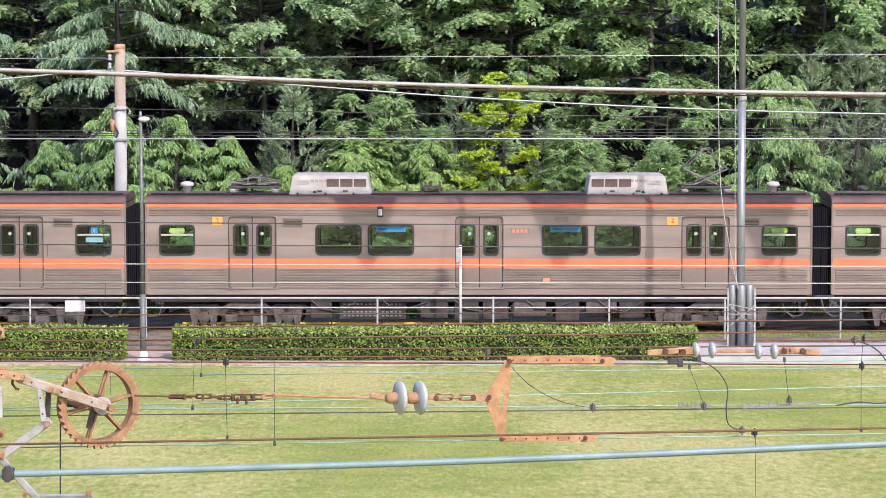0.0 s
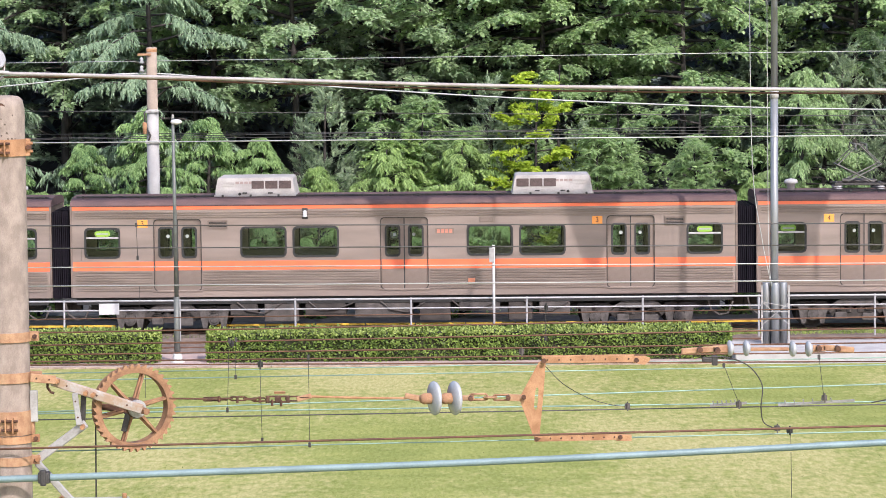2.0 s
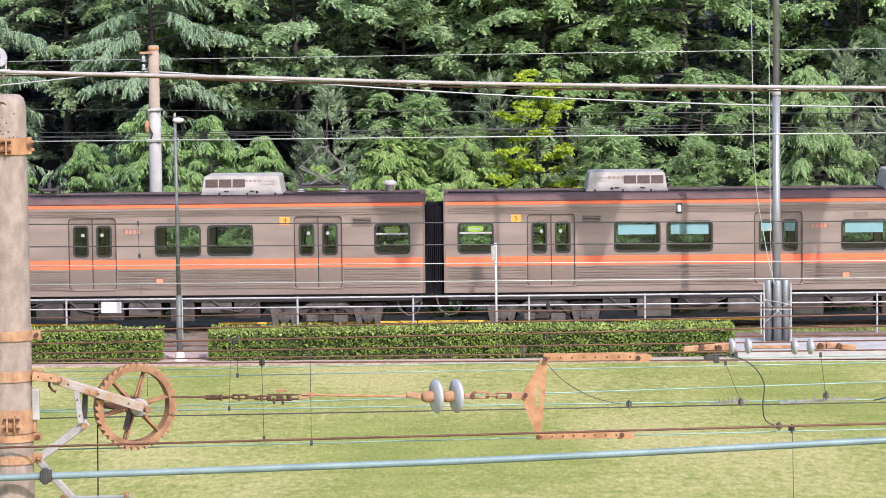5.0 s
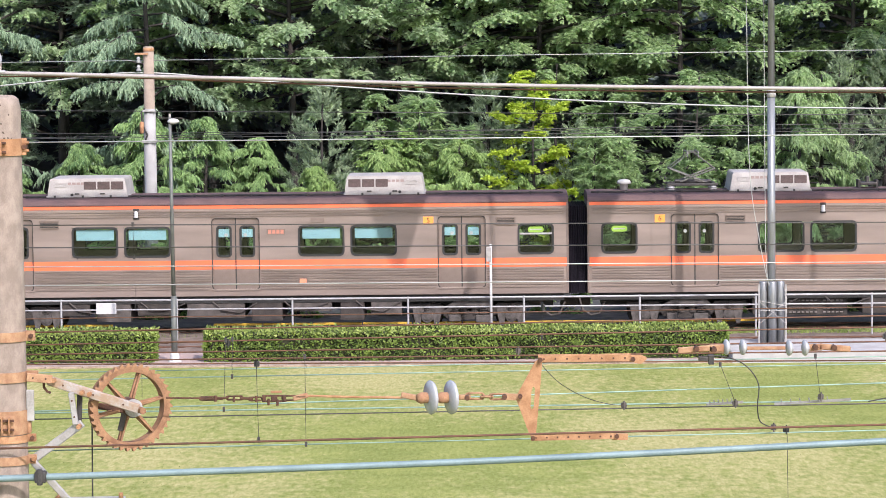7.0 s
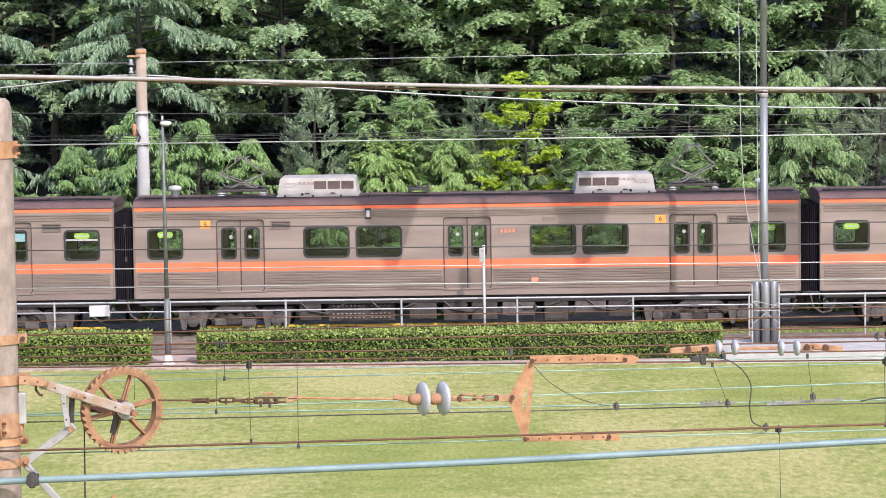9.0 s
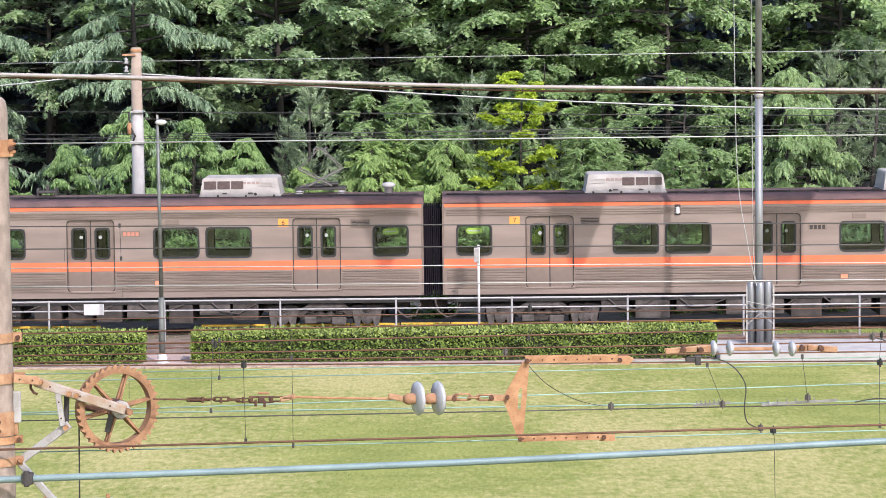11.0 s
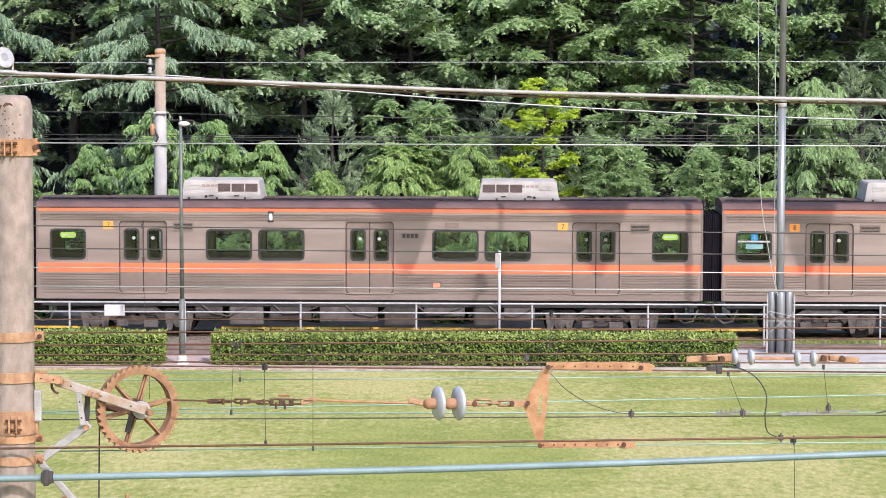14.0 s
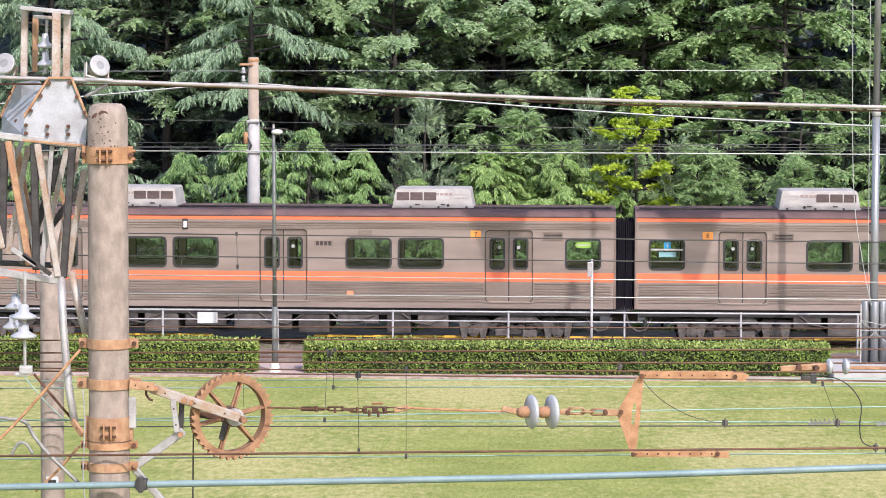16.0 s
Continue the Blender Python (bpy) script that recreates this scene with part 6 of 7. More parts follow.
def build_near_pole():
    bx, by, bz = (-4.144, 25.7, 8.379)
    p = thing("concrete_pole", "weathered grey-brown concrete pole with rusty steel bands", "pole", (bx, by, GROUND_Z))
    top = bz - GROUND_Z
    r = 0.178
    part("shaft", lathe(bmesh.new(), [(r + 0.02, 0), (r + 0.004, 3.0), (r, top - 0.14), (r - 0.004, top - 0.1), (r - 0.02, top - 0.035), (r - 0.055, top - 0.006), (r - 0.1, top)], 40), CONCRETE, p, smooth=True)

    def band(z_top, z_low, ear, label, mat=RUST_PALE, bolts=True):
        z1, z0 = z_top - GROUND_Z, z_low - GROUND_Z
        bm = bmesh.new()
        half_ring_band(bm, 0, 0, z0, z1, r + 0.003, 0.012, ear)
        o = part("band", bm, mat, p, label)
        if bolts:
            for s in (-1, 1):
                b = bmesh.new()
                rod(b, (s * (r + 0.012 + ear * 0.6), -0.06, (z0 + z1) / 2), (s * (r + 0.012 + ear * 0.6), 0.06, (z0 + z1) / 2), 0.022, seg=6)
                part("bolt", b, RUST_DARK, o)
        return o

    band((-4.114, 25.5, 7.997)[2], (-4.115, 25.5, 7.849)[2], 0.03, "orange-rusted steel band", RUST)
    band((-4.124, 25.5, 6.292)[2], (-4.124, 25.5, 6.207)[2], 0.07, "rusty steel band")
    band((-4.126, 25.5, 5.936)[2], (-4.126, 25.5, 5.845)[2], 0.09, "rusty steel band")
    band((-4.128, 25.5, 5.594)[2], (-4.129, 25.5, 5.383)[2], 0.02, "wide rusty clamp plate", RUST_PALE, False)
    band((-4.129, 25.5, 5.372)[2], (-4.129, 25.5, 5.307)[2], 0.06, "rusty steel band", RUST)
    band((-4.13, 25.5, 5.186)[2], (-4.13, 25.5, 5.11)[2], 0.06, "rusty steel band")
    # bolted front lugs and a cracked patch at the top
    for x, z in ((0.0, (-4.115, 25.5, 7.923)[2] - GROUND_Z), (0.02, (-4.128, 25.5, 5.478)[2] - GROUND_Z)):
        for s in (-1, 1):
            part("lug", boxes((x + s * 0.032 - 0.007, x + s * 0.032 + 0.007, -r - 0.06, -r + 0.01, z - 0.07, z + 0.07), bevel=0.003), RUST, p)
        for k in (-1, 1):
            b = bmesh.new()
            rod(b, (x - 0.07, -r - 0.035, z + 0.04 * k), (x + 0.075, -r - 0.035, z + 0.04 * k), 0.012, seg=6)
            part("bolt", b, RUST_DARK, p)
    for dx, dz, w, h in ((-0.06, -0.075, 0.05, 0.022), (-0.01, -0.06, 0.045, 0.03), (0.03, -0.08, 0.02, 0.02), (-0.09, -0.09, 0.03, 0.015)):
        b = bmesh.new()
        extrude_outline(b, [(-w, 0), (-w * 0.4, h), (w * 0.5, h * 0.8), (w, 0.1 * h), (w * 0.3, -h), (-w * 0.6, -h * 0.7)], -0.004, 0.02)
        part("chip", b, RUST_DARK, p, "dark chipped patch", loc=(dx, -math.sqrt((r - 0.012) ** 2 - dx * dx), top + dz - 0.03))
    rng = np.random.default_rng(47)
    for k in range(26):
        dx, dz, w = rng.uniform(-0.15, 0.12), -0.09 - 0.3 * rng.random() ** 0.8, rng.uniform(0.004, 0.011)
        b = bmesh.new()
        extrude_outline(b, [(-w, 0.2 * w), (-w * 0.3, w), (w * 0.8, w * 0.7), (w, -0.3 * w), (w * 0.2, -w), (-w * 0.7, -w * 0.6)], -0.002, 0.012)
        part("pit", b, PIT_BROWN, p, loc=(dx, -math.sqrt(r * r - dx * dx), top + dz))
    for k in (-1, 1):
        b = bmesh.new()
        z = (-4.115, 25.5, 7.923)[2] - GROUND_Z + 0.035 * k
        rod(b, (r, -0.02, z), (r + 0.07, -0.02, z), 0.014, seg=6)
        part("bolt", b, RUST, p)
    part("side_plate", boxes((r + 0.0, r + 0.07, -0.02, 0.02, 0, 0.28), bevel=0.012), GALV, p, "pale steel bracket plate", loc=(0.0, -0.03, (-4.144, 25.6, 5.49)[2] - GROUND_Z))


build_near_pole()


# ---------------------------------------------------------------- lattice gantry end
def build_gantry():
    g = thing("lattice_gantry", "rust-streaked steel lattice beam with white gusset plates", "gantry")

    def plate(points, d, thick, mat, label=""):
        bm = bmesh.new()
        a = [bm.verts.new(q) for q in points]
        b = [bm.verts.new((q[0], q[1] + thick, q[2])) for q in points]
        bm.faces.new(a), bm.faces.new(b[::-1])
        for i in range(len(a)):
            j = (i + 1) % len(a)
            bm.faces.new((a[j], a[i], b[i], b[j]))
        bmesh.ops.recalc_face_normals(bm, faces=bm.faces[:])
        return part("gusset_plate", bm, mat, g, label)

    front = plate([(-4.702, 25.9, 8.604), (-4.494, 25.9, 8.605), (-4.36, 25.9, 8.263), (-4.371, 25.9, 8.006), (-4.935, 25.9, 8.049), (-4.928, 25.9, 8.261)], 0, 0.012, PLATE_WHITE, "white gusset plate with rusty rim")
    back = plate([(-5.112, 26.5, 8.537), (-4.867, 26.3, 8.582), (-4.75, 26.1, 8.433), (-4.948, 26.0, 8.081), (-5.271, 26.6, 8.079), (-5.259, 26.6, 8.24)], 0, 0.012, PLATE_WHITE, "white gusset plate with rusty rim")
    rim = [((-4.699, 25.88, 8.594), (-4.924, 25.88, 8.251)), ((-4.491, 25.88, 8.595), (-4.356, 25.88, 8.254)), ((-4.936, 25.88, 8.04), (-4.363, 25.88, 7.992)), ((-4.699, 25.88, 8.599), (-4.491, 25.88, 8.6)),
           ((-5.093, 26.4, 8.539), (-5.235, 26.4, 8.235)), ((-5.237, 26.4, 8.076), (-4.986, 26.2, 8.053))]
    for a, b in rim:
        plate_bar("rim_angle", a, b, 0.022, 0.02, RUST_PALE, g)
    for q in ((-4.694, 25.88, 8.554), (-4.511, 25.88, 8.555), (-4.771, 25.88, 8.438), (-4.446, 25.88, 8.429), (-4.858, 25.88, 8.307), (-4.376, 25.88, 8.294), (-4.905, 25.88, 8.176), (-4.712, 25.88, 8.166), (-4.524, 25.88, 8.167), (-4.905, 25.88, 8.105), (-4.712, 25.88, 8.096), (-4.525, 25.88, 8.097), (-5.071, 26.3, 8.203), (-5.072, 26.3, 8.136), (-5.131, 26.3, 8.453)):
        bm = bmesh.new()
        v = Vector(q)
        rod(bm, v + Vector((0, -0.025, 0)), v + Vector((0, 0.01, 0)), 0.017, seg=6)
        part("bolt", bm, RUST_DARK, g)
    # head frame over the plates
    for a, b, w, d, mat in (((-4.967, 26.2, 9.223), (-4.982, 26.2, 8.603), 0.06, 0.05, GALV_RUSTED), ((-4.945, 26.6, 9.144), (-4.953, 26.6, 8.639), 0.05, 0.05, RUST_PALE), ((-4.636, 25.95, 9.182), (-4.645, 25.95, 8.603), 0.075, 0.05, GALV_RUSTED),
                            ((-4.583, 26.2, 9.173), (-4.597, 26.2, 8.6), 0.065, 0.05, GALV_RUSTED), ((-4.979, 26.1, 9.222), (-4.525, 26.1, 9.178), 0.04, 0.2, GALV), ((-4.931, 26.5, 9.144), (-4.75, 26.3, 9.133), 0.03, 0.05, GALV_RUSTED)):
        plate_bar("post", a, b, w, d, mat, g)
    # chords and lacing of the beam
    for a, b, w, mat in (((-6.671, 25.9, 8.253), (-4.382, 25.9, 7.996), 0.06, GALV), ((-6.93, 26.9, 8.067), (-4.987, 26.7, 8.056), 0.05, GALV_RUSTED), ((-6.686, 25.9, 7.062), (-4.583, 25.9, 6.78), 0.07, GALV), ((-6.944, 26.9, 6.923), (-4.803, 26.8, 6.85), 0.05, DARK_STEEL)):
        plate_bar("chord", a, b, w, 0.05, mat, g)
    for a, b, m in (((-5.051, 25.95, 8.021), (-4.958, 25.95, 6.957), GALV), ((-4.685, 25.95, 7.993), (-4.785, 25.95, 6.856), GALV), ((-4.501, 26.3, 7.96), (-4.735, 26.3, 6.838), GALV_RUSTED), ((-5.196, 26.2, 7.613), (-4.997, 26.2, 8.023), GALV), ((-5.116, 26.7, 7.587), (-4.995, 26.7, 7.014), GALV), ((-5.03, 25.8, 7.079), (-4.808, 25.8, 6.929), GALV), ((-4.929, 25.8, 7.029), (-4.676, 25.8, 6.849), DARK_STEEL), ((-4.826, 26.9, 7.736), (-4.671, 26.9, 7.106), RUST_PALE)):
        plate_bar("lacing_bar", a, b, 0.04, 0.02, m, g)
    plate_bar("lacing_bar", (-5.107, 25.92, 8.032), (-5.135, 25.92, 7.07), 0.065, 0.05, DARK_STEEL, g)
    plate_bar("lacing_bar", (-5.072, 25.9, 8.033), (-4.887, 25.9, 6.921), 0.06, 0.05, RUST_PALE, g)
    plate_bar("lacing_bar", (-4.838, 25.9, 8.009), (-4.826, 25.9, 6.88), 0.065, 0.05, DARK_STEEL, g)
    plate_bar("lacing_bar", (-4.804, 25.88, 8.01), (-4.625, 25.88, 6.822), 0.06, 0.05, GALV_RUSTED, g)
    plate_bar("lacing_bar", (-4.493, 25.9, 7.975), (-4.582, 25.9, 6.811), 0.065, 0.05, DARK_STEEL, g)
    plate_bar("lacing_bar", (-5.002, 26.5, 7.97), (-5.198, 26.5, 6.975), 0.05, 0.02, GALV_RUSTED, g)
    plate_bar("lacing_bar", (-4.667, 26.6, 7.932), (-4.925, 26.6, 6.823), 0.05, 0.02, GALV_RUSTED, g)
    plate_bar("lacing_bar", (-4.744, 26.8, 7.871), (-5.12, 26.8, 6.848), 0.065, 0.05, DARK_STEEL, g)
    plate_bar("lacing_bar", (-5.164, 26.8, 7.937), (-4.983, 26.8, 6.849), 0.06, 0.05, RUST_PALE, g)
    plate_bar("lacing_bar", (-4.4, 26.0, 7.779), (-4.569, 26.0, 6.813), 0.06, 0.05, GALV_RUSTED, g)
    plate_bar("lacing_bar", (-5.347, 25.9, 8.057), (-5.131, 25.9, 7.071), 0.06, 0.05, GALV_RUSTED, g)
    plate_bar("lacing_bar", (-5.553, 26.4, 8.038), (-5.354, 26.4, 7.033), 0.065, 0.05, DARK_STEEL, g)
    plate_bar("lacing_bar", (-4.883, 26.7, 7.901), (-4.812, 26.7, 6.858), 0.05, 0.02, GALV_RUSTED, g)
    plate_bar("lacing_bar", (-4.541, 26.9, 7.632), (-5.032, 26.9, 6.999), 0.065, 0.05, DARK_STEEL, g)
    plate_bar("lacing_bar", (-5.652, 25.9, 8.081), (-5.406, 25.9, 7.095), 0.05, 0.02, GALV_RUSTED, g)


build_gantry()


# ---------------------------------------------------------------- things round the gantry
def build_strut_and_second_pole():
    x, y, z = (-5.286, 29.2, 6.486)
    p = thing("concrete_pole", "plain weathered concrete pole behind the banded one", "pole", (x, y, GROUND_Z))
    part("shaft", lathe(bmesh.new(), [(0.134, 0), (0.112, z - GROUND_Z + 0.6), (0.095, z - GROUND_Z + 0.62)], 28), CONCRETE, p, smooth=True)
    part("plate", boxes((-0.06, 0.06, -0.14, -0.122, 0, 0.085)), WHITE_PAINT, p, "small white plate", loc=(0.02, 0, (-5.254, 29.1, 4.441)[2] - GROUND_Z))
    part("bar", boxes((-0.04, 0.04, -0.147, -0.139, 0.022, 0.055)), BLACK, p, loc=(0.02, 0, (-5.254, 29.1, 4.441)[2] - GROUND_Z))
    s = thing("gantry_strut", "pale steel tube strut from the gantry to the pole", "strut")
    for pts, r, mat in (([(-4.603, 25.9, 6.821), (-4.576, 25.85, 6.369), (-4.52, 25.8, 5.816), (-4.463, 25.75, 5.527)], 0.036, GALV),
                        ([(-4.528, 26.0, 6.864), (-4.458, 26.0, 6.533), (-4.39, 25.95, 6.309)], 0.036, GALV_RUSTED)):
        bm = bmesh.new()
        tube(bm, pts, r, 12)
        part("tube", bm, mat, s, smooth=True)
    plate_bar("end_lug", (-4.474, 25.7, 5.549), (-4.367, 25.6, 5.437), 0.06, 0.03, RUST_PALE, s, 1)
    for pts, r, mat, nm, lb in (([(-5.369, 25.4, 5.305), (-5.086, 25.5, 5.409), (-4.382, 25.6, 6.199)], 0.013, RUST, "stay_rod", "thin rusty stay rod"),
                                ([(-4.854, 25.9, 5.943), (-4.651, 25.9, 5.7), (-4.408, 25.9, 5.416)], 0.012, RUST_DARK, "stay_rod", "thin rusty stay rod"),
                                ([(-5.042, 25.8, 5.546), (-4.915, 25.8, 5.517), (-4.829, 25.8, 5.38), (-4.688, 25.8, 5.213), (-4.404, 25.8, 4.94)], 0.018, PIPE_GREY, "bent_pipe", "bent grey steel pipe arm"),
                                ([(-5.348, 25.8, 5.554), (-5.119, 25.8, 5.556), (-5.032, 25.8, 5.536)], 0.016, PIPE_GREY, "bent_pipe", "bent grey steel pipe arm"),
                                ([(-5.045, 25.8, 5.22), (-4.983, 25.8, 5.322), (-4.911, 25.8, 5.323), (-4.851, 25.8, 5.232)], 0.014, PIPE_GREY, "bent_pipe", "bent grey steel pipe arm"),
                                ([(-4.851, 25.9, 4.879), (-4.655, 25.9, 5.06), (-4.449, 25.9, 5.293)], 0.012, RUST, "stay_rod", "thin rusty stay rod"),
                                ([(-4.986, 25.9, 5.978), (-4.804, 25.9, 5.75), (-4.56, 25.9, 5.507)], 0.006, WIRE_GREEN, "stay_wire", "thin verdigris stay wire"),
                                ([(-4.364, 25.6, 5.841), (-4.346, 25.6, 5.564), (-4.364, 25.6, 5.083), (-4.341, 25.6, 4.779)], 0.007, WIRE_PALE, "earth_wire", "pale earth wire down the pole")):
        strand(pts, r, mat, nm, lb, "rod" if "rod" in nm else "pipe" if "pipe" in nm else "wire", seg=8)


build_strut_and_second_pole()


def build_hanging_insulators():
    def stack(points, r, top, bottom, label):
        h = thing("hanging_insulator", label, "insulator")
        bm = bmesh.new()
        rod(bm, top, bottom, 0.014, seg=8)
        part("rod", bm, GALV, h)
        for q in points:
            part("disc", lathe(bmesh.new(), [(r * 0.9, -0.012), (r, 0.0), (r * 0.98, 0.012), (r * 0.62, 0.034), (r * 0.42, 0.05), (r * 0.38, 0.11), (0.02, 0.12)], 26), PORCELAIN, h, "glazed grey porcelain disc", smooth=True, loc=q)
        return h

    h = stack([(-4.904, 25.7, 6.472), (-4.905, 25.7, 6.3)], 0.118, (-4.891, 25.7, 6.886), (-4.897, 25.7, 6.002), "string of two grey porcelain discs under the gantry")
    part("end_clamp", boxes((-0.06, 0.06, -0.03, 0.03, -0.04, 0.04), (-0.1, 0.02, -0.02, 0.02, -0.06, -0.02), bevel=0.015), GALV, h, loc=(-4.887, 25.7, 6.002))
    stack([(-5.051, 26.1, 6.52), (-5.073, 26.1, 6.34)], 0.1, (-5.018, 26.1, 6.802), (-5.064, 26.1, 6.237), "string of two shaded porcelain discs behind the first")
    stack([(-4.785, 26.2, 8.874), (-4.786, 26.2, 8.711)], 0.075, (-4.768, 26.2, 9.117), (-4.787, 26.2, 8.635), "two porcelain discs inside the gantry head frame")
    for c, yaw in (((-4.278, 26.1, 8.704), 20), ((-5.195, 26.4, 8.718), -35)):
        f = thing("floodlight", "round grey-white floodlight on the gantry arm", "lamp", c, "floodlights")
        f.rotation_euler = (radians(-22), radians(14), radians(yaw + 16))
        m = Matrix.Rotation(radians(90), 4, "X")
        part("housing", lathe(bmesh.new(), [(0.03, -0.13), (0.06, -0.11), (0.085, -0.03), (0.092, 0.0)], 26, m), GALV, f, smooth=True)
        part("rim", lathe(bmesh.new(), [(0.095, -0.01), (0.102, 0.0), (0.1, 0.012), (0.088, 0.014)], 30, m), GALV, f, smooth=True)
        part("lens", lathe(bmesh.new(), [(0.088, 0.0), (0.086, 0.008), (0.04, 0.014), (0.004, 0.015)], 30, m), LENS_GREY, f, "dull grey lens", smooth=True)
        part("bracket", boxes((-0.12, -0.105, 0.03, 0.07, -0.1, 0.02), (-0.12, 0.12, 0.03, 0.07, -0.12, -0.1), (0.105, 0.12, 0.03, 0.07, -0.1, 0.02), bevel=0.004), GALV_RUSTED, f)
    strand([(-6.768, 26.3, 8.678), (-5.188, 26.15, 8.598), (-4.395, 26.0, 8.583), (-4.141, 26.0, 8.574)], 0.018, GALV, "steel_pipe", "grey steel pipe carrying the gantry lamps", "pipe", seg=10)
    strand([(-4.413, 26.1, 8.425), (-4.2, 26.05, 8.538)], 0.016, GALV, "steel_pipe", "short grey steel brace pipe", "pipe", seg=8)


build_hanging_insulators()


# ---------------------------------------------------------------- poles by the track
def build_track_poles():
    x, y, z0 = (-8.16, 79.1, -0.227)
    top = (-8.137, 79.3, 6.433)[2] - GROUND_Z
    p = thing("lamp_post", "slim grey-green lamp post with a small white lantern", "street lamp", (x, y, GROUND_Z))
    bm = bmesh.new()
    rod(bm, (0, 0, 0.1), (0, 0, 1.8), 0.085, 0.08, 16)
    rod(bm, (0, 0, 1.8), (-0.02, 0, top), 0.06, 0.04, 16)
    part("post", bm, DARKISH, p, smooth=True)
    part("foot", lathe(bmesh.new(), [(0.19, 0.0), (0.19, 0.03), (0.12, 0.06), (0.14, 0.16), (0.09, 0.27)], 20), WHITE_PAINT, p, "white-painted cast foot", smooth=True)
    part("lantern", lathe(bmesh.new(), [(0.02, -0.03), (0.09, 0.0), (0.11, 0.05), (0.08, 0.1), (0.02, 0.12)], 18, Matrix.Diagonal((1.5, 1, 1, 1))), WHITE_PAINT, p, smooth=True, loc=(0.07, 0, top - 0.15))
    part("finial", boxes((-0.03, 0.03, -0.03, 0.03, 0, 0.12), bevel=0.01), GALV, p, loc=(-0.02, 0, top - 0.02))

    x, y, z = (-10.15, 92.0, 8.257)
    top = z - GROUND_Z
    p = thing("utility_pole", "concrete utility pole with a pale sleeve and side insulators", "utility pole", (x, y, GROUND_Z))
    zs = (-10.167, 92.0, 6.271)[2] - GROUND_Z
    part("shaft", lathe(bmesh.new(), [(0.2, 0), (0.165, top - 0.02), (0.1, top)], 24), POLE_TAN, p, smooth=True)
    part("sleeve", lathe(bmesh.new(), [(0.215, 0), (0.19, zs), (0.17, zs + 0.03)], 24), CONCRETE_PALE, p, "smooth pale grey sleeve", smooth=True)
    part("cap_band", lathe(bmesh.new(), [(0.172, top - 0.16), (0.176, top - 0.15), (0.176, top - 0.06), (0.17, top - 0.05)], 24), RUST, p, smooth=True)
    part("cross_arm", boxes((-0.42, 0.0, -0.04, 0.04, 0, 0.07), bevel=0.01), RUST_PALE, p, loc=(0, -0.17, top - 0.27))
    for k in (0, 1):
        part("insulator", lathe(bmesh.new(), [(0.03, 0), (0.1, 0.02), (0.04, 0.1), (0.07, 0.14), (0.03, 0.2)], 14), PORCELAIN, p, smooth=True, loc=(-0.3, -0.17, top - 0.52 - 0.26 * k))
    bm = bmesh.new()
    tube(bm, [(-0.12, -0.2, zs + 0.05), (-0.24, -0.2, zs - 0.1), (-0.2, -0.2, zs - 0.5), (-0.05, -0.22, zs - 0.8), (-0.16, -0.2, zs - 1.05)], 0.03, 8)
    part("cable_loop", bm, DARK_STEEL, p, smooth=True)
    part("terminal", lathe(bmesh.new(), [(0.04, 0), (0.07, 0.02), (0.07, 0.34), (0.03, 0.38)], 14), RUST, p, "rust-red cable terminal", smooth=True, loc=(-0.23, -0.2, zs - 0.75))
    part("clamp", boxes((-0.2, 0.2, -0.24, 0.2, 0, 0.08), bevel=0.02), GALV, p, loc=(0, 0, zs - 0.08))
    part("clamp", boxes((-0.22, 0.22, -0.24, 0.2, 0, 0.1), bevel=0.02), GALV, p, loc=(0, 0, zs - 1.05))

    x, y, z = (8.213, 80.3, 0.034)
    p = thing("steel_mast", "tall polished steel mast braced by three short tubes", "mast", (x, y, 0.045))
    bm = bmesh.new()
    rod(bm, (0, 0, 0), (0, 0, 6.85), 0.115, 0.105, 24)
    part("lower_tube", bm, MAST, p, smooth=True)
    bm = bmesh.new()
    rod(bm, (0, 0, 6.85), (0, 0, 15), 0.095, 0.08, 24)
    part("upper_tube", bm, MAST, p, smooth=True)
    part("collar", lathe(bmesh.new(), [(0.1, 6.74), (0.128, 6.76), (0.128, 6.92), (0.095, 6.95)], 24), GALV, p, "bright steel collar", smooth=True)
    for dx, dy in ((-0.235, -0.1), (0.0, -0.24), (0.235, -0.1)):
        part("brace_tube", lathe(bmesh.new(), [(0.115, 0), (0.115, 1.66), (0.105, 1.68), (0.1, 1.69)], 24), MAST, p, smooth=True, loc=(dx, dy, 0.0))
    for a, b in (((-0.36, -0.37, 1.15), (0.36, -0.37, 0.55)), ((0.36, -0.37, 1.15), (-0.36, -0.37, 0.55)), ((-0.36, -0.37, 0.9), (0.36, -0.37, 0.9)), ((-0.38, -0.36, 1.18), (0.38, -0.36, 1.02))):
        plate_bar("strap", a, b, 0.02, 0.012, GALV, p)
    for s in (-1, 1):
        part("side_rail", boxes((s * 0.37 - 0.02, s * 0.37 + 0.02, -0.3, -0.26, 0, 1.62)), GALV, p)
    strand([(7.472, 80.0, 14.14), (7.506, 80.0, 9.553), (7.586, 80.0, 4.925), (7.849, 80.0, 2.907), (8.108, 80.0, 1.629)], 0.012, WIRE_PALE, "stay_wire", "pale stay wire of the steel mast", "wire")
    strand([(7.983, 80.2, 14.152), (8.014, 80.1, 4.92), (8.04, 80.0, 2.284), (8.155, 80.0, 1.505)], 0.010, WIRE_PALE, "stay_wire", "pale stay wire of the steel mast", "wire")

    x, y, z = (0.503, 83.6, 2.567)
    p = thing("marker_post", "thin white post with a small head box beside the railing", "post", (x, y, GROUND_Z))
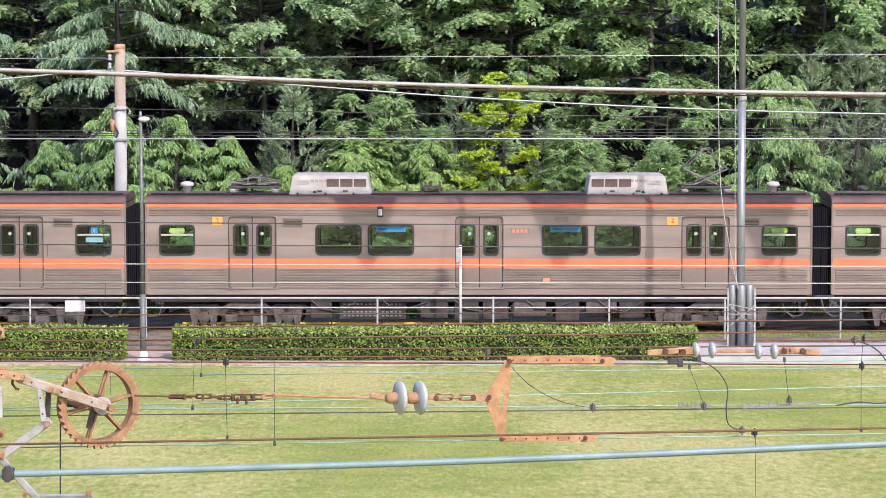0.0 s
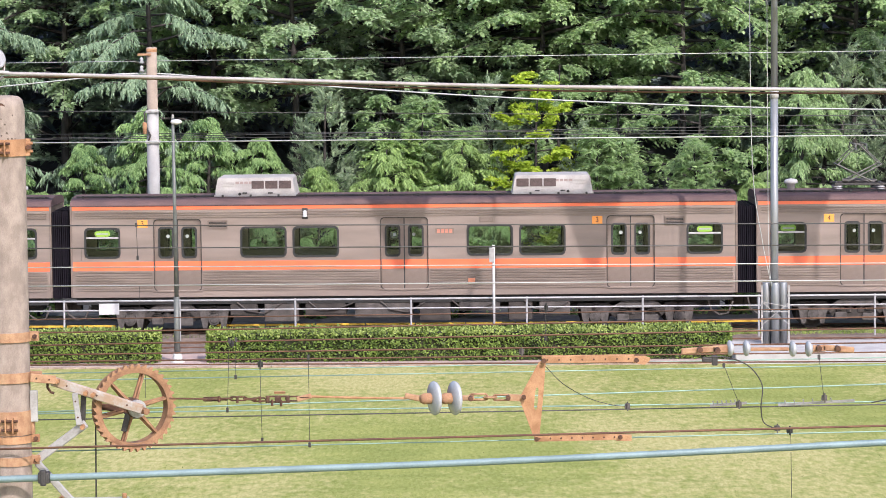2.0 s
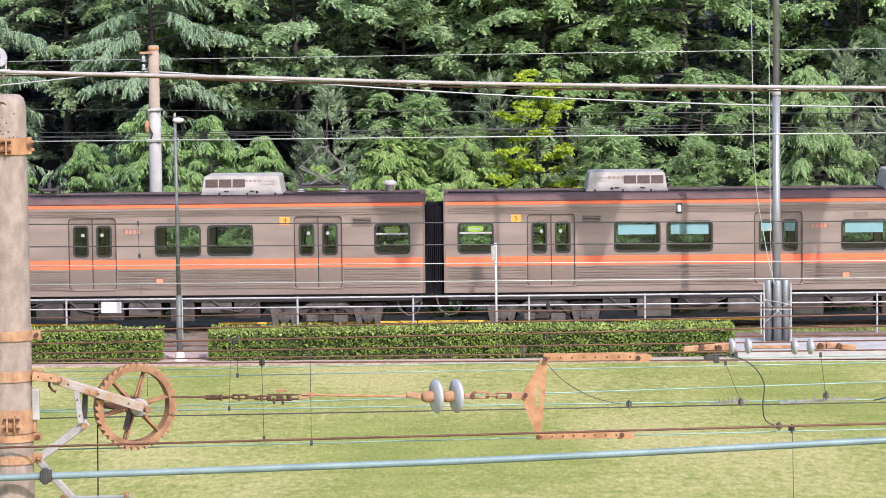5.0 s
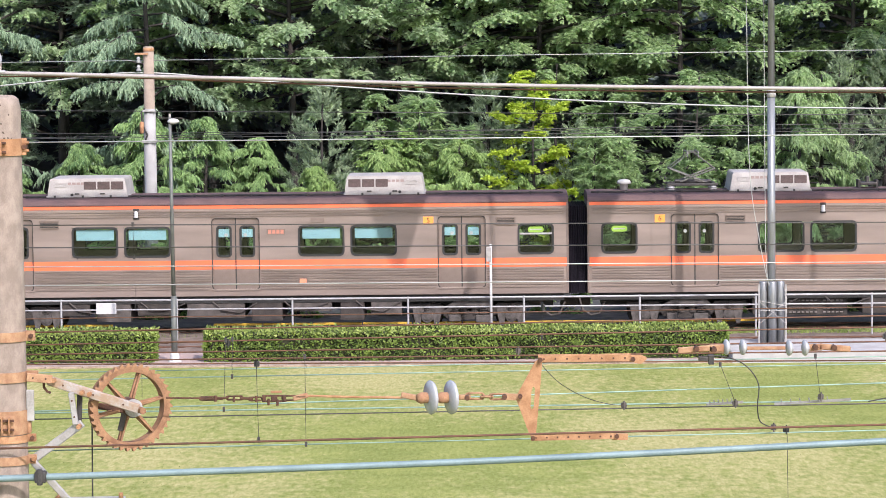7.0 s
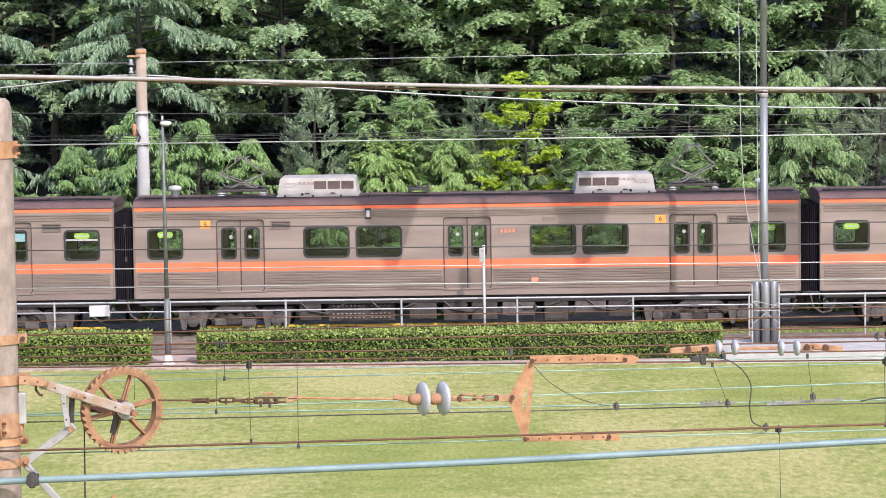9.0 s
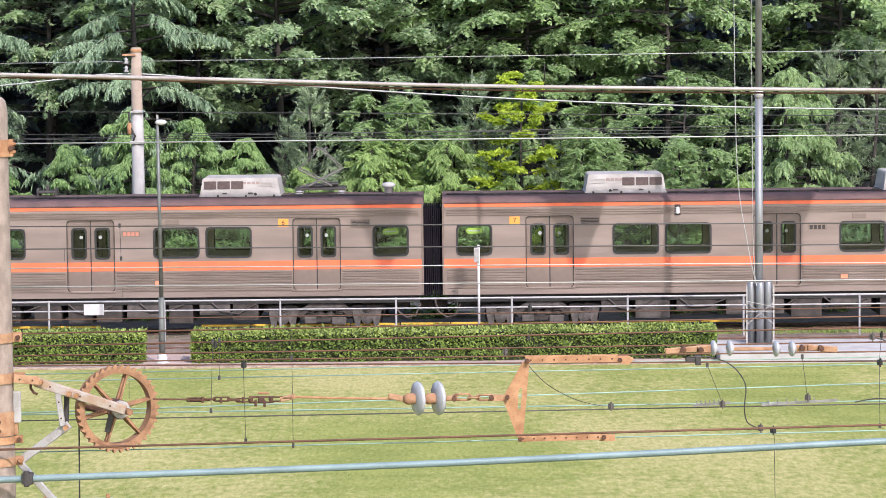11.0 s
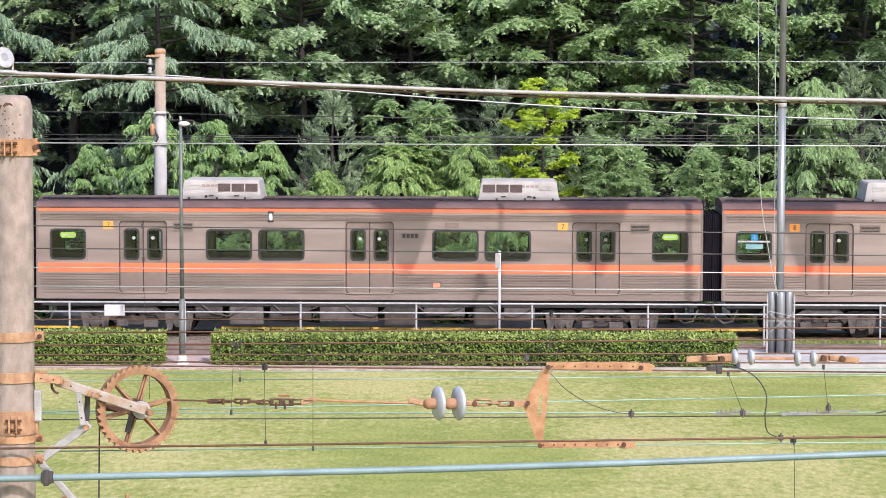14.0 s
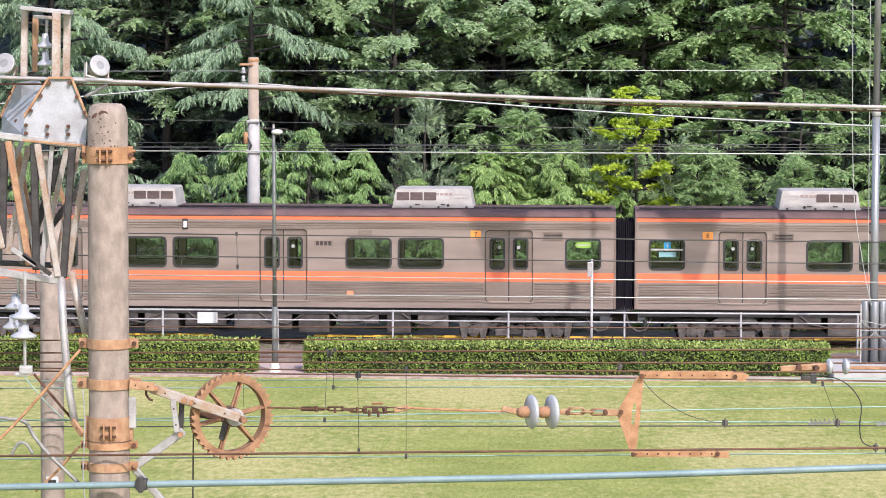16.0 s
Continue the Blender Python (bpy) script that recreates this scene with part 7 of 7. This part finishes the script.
    part("post", rod(bmesh.new(), (0, 0, 0), (0, 0, z - GROUND_Z), 0.038, seg=14), WHITE_PAINT, p, smooth=True)
    part("head", boxes((-0.07, 0.08, -0.07, 0.07, -0.5, -0.08), bevel=0.02), GALV, p, loc=(-0.06, 0, z - GROUND_Z))
    x, y, z = (-10.601, 83.84, 0.785)
    s = thing("railing_sign", "blank white rectangular sign fixed to the railing", "sign", (x, y, z))
    part("panel", boxes((-0.29, 0.29, -0.01, 0.01, -0.16, 0.16), bevel=0.005), WHITE_PAINT, s)
    for k in (-1, 1):
        part("clip", boxes((-0.02, 0.02, 0.01, 0.05, -0.03, 0.03)), GALV, s, loc=(0.2 * k, 0, 0.05))
    y = thing("yellow_guard", "low yellow guard boards beside the rail", "guard board", (0, 85.65, GROUND_Z))
    first = None
    for k in range(26):
        if -10.2 < -29 + 1.47 * k < -7.2:      # open at the crossing by the lamp post
            continue
        if first is None:
            first = part("board", boxes((-0.72, 0.72, -0.04, 0.04, 0.30, 0.365), bevel=0.012), YELLOW_EDGE, y, loc=(-29, 0, 0))
            foot = part("foot", boxes((-0.04, 0.04, -0.03, 0.03, 0.0, 0.302)), UNDER, y, loc=(-29.3, 0, 0))
        else:
            same("board", first, y, (-29 + 1.47 * k, 0, 0))
            same("foot", foot, y, (-29.3 + 1.47 * k, 0, 0))
    c = thing("cable_clamp", "dark bolted clamp gripping the blue-green cable", "clamp", (-3.808, 25.38, 5.036))
    part("body", boxes((-0.05, 0.05, -0.05, 0.05, -0.05, 0.05), (-0.03, 0.02, -0.06, 0.0, -0.07, 0.07), bevel=0.012), DARK_STEEL, c)

DARKISH = material("grey_green_paint", (0.14, 0.15, 0.145), (0.10, 0.105, 0.10), 0.5, 0.2, 5, 40, 0.1)
POLE_TAN = material("tan_concrete", (0.31, 0.25, 0.205), (0.235, 0.185, 0.15), 0.9, 0, 3, 40, 0.3)
build_track_poles()


# ---------------------------------------------------------------- unseen arm added to the mast, whose shapes shade the train
def build_upper_arm():
    # beam and bracket are made up to carry the shadow casters
    g = thing("lamp_gantry", "unseen beam added on the tall mast, with hanging shapes that shade the train", "gantry")
    part("beam", boxes((-8, 18, 74.4, 74.6, 14.62, 14.85), bevel=0.02), GALV, g)
    part("bracket", boxes((8.1, 8.35, 74.5, 80.4, 14.36, 14.61), bevel=0.02), GALV, g)

    def shade_from(x, z):
        return Vector((x, 85.0, z)) + SUN_FROM * ((85.0 - 74.5) / -SUN_FROM.y)

    # tapered shapes, cut to the outline of the broad shadows
    for tx in (-2.2, 3.4, 9.45):
        top = shade_from(tx, 3.3)
        bm = bmesh.new()
        extrude_outline(bm, [(-0.12, -1.35), (0.2, -1.4), (0.62, -0.1), (0.98, 0.85), (0.8, 1.0), (-0.8, 1.0), (-0.95, 0.85), (-0.55, -0.2)], -0.16, 0.16)
        c = part("lamp_case", bm, DARK_STEEL, g, "dark tapered shape added to cast a shadow on the train", loc=top)
        part("hanger", boxes((-0.03, 0.03, -0.03, 0.03, 0.98, 14.63 - top.z)), GALV, c)
    # tubes added for the thin upright shadows
    for tx in (0.55, 9.9):
        p = shade_from(tx, 1.3)
        part("shadow_tube", rod(bmesh.new(), p, (p.x, p.y, 14.63), 0.07, seg=10), GALV, g)
    # oval added for the small shadow low on the car side
    p = shade_from(-0.05, 1.5)
    m = Matrix.Rotation(radians(90), 4, "X")
    part("shadow_oval", lathe(bmesh.new(), [(0.01, -0.01), (0.2, -0.012), (0.24, 0.0), (0.2, 0.012), (0.01, 0.01)], 20, Matrix.Diagonal((0.8, 1, 1.4, 1)) @ m), DARK_STEEL, g, loc=p)
    part("shadow_oval_stem", rod(bmesh.new(), (p.x, p.y, p.z + 0.3), (p.x + 0.3, p.y, 14.63), 0.02, seg=8), GALV, g)



build_upper_arm()


motions()
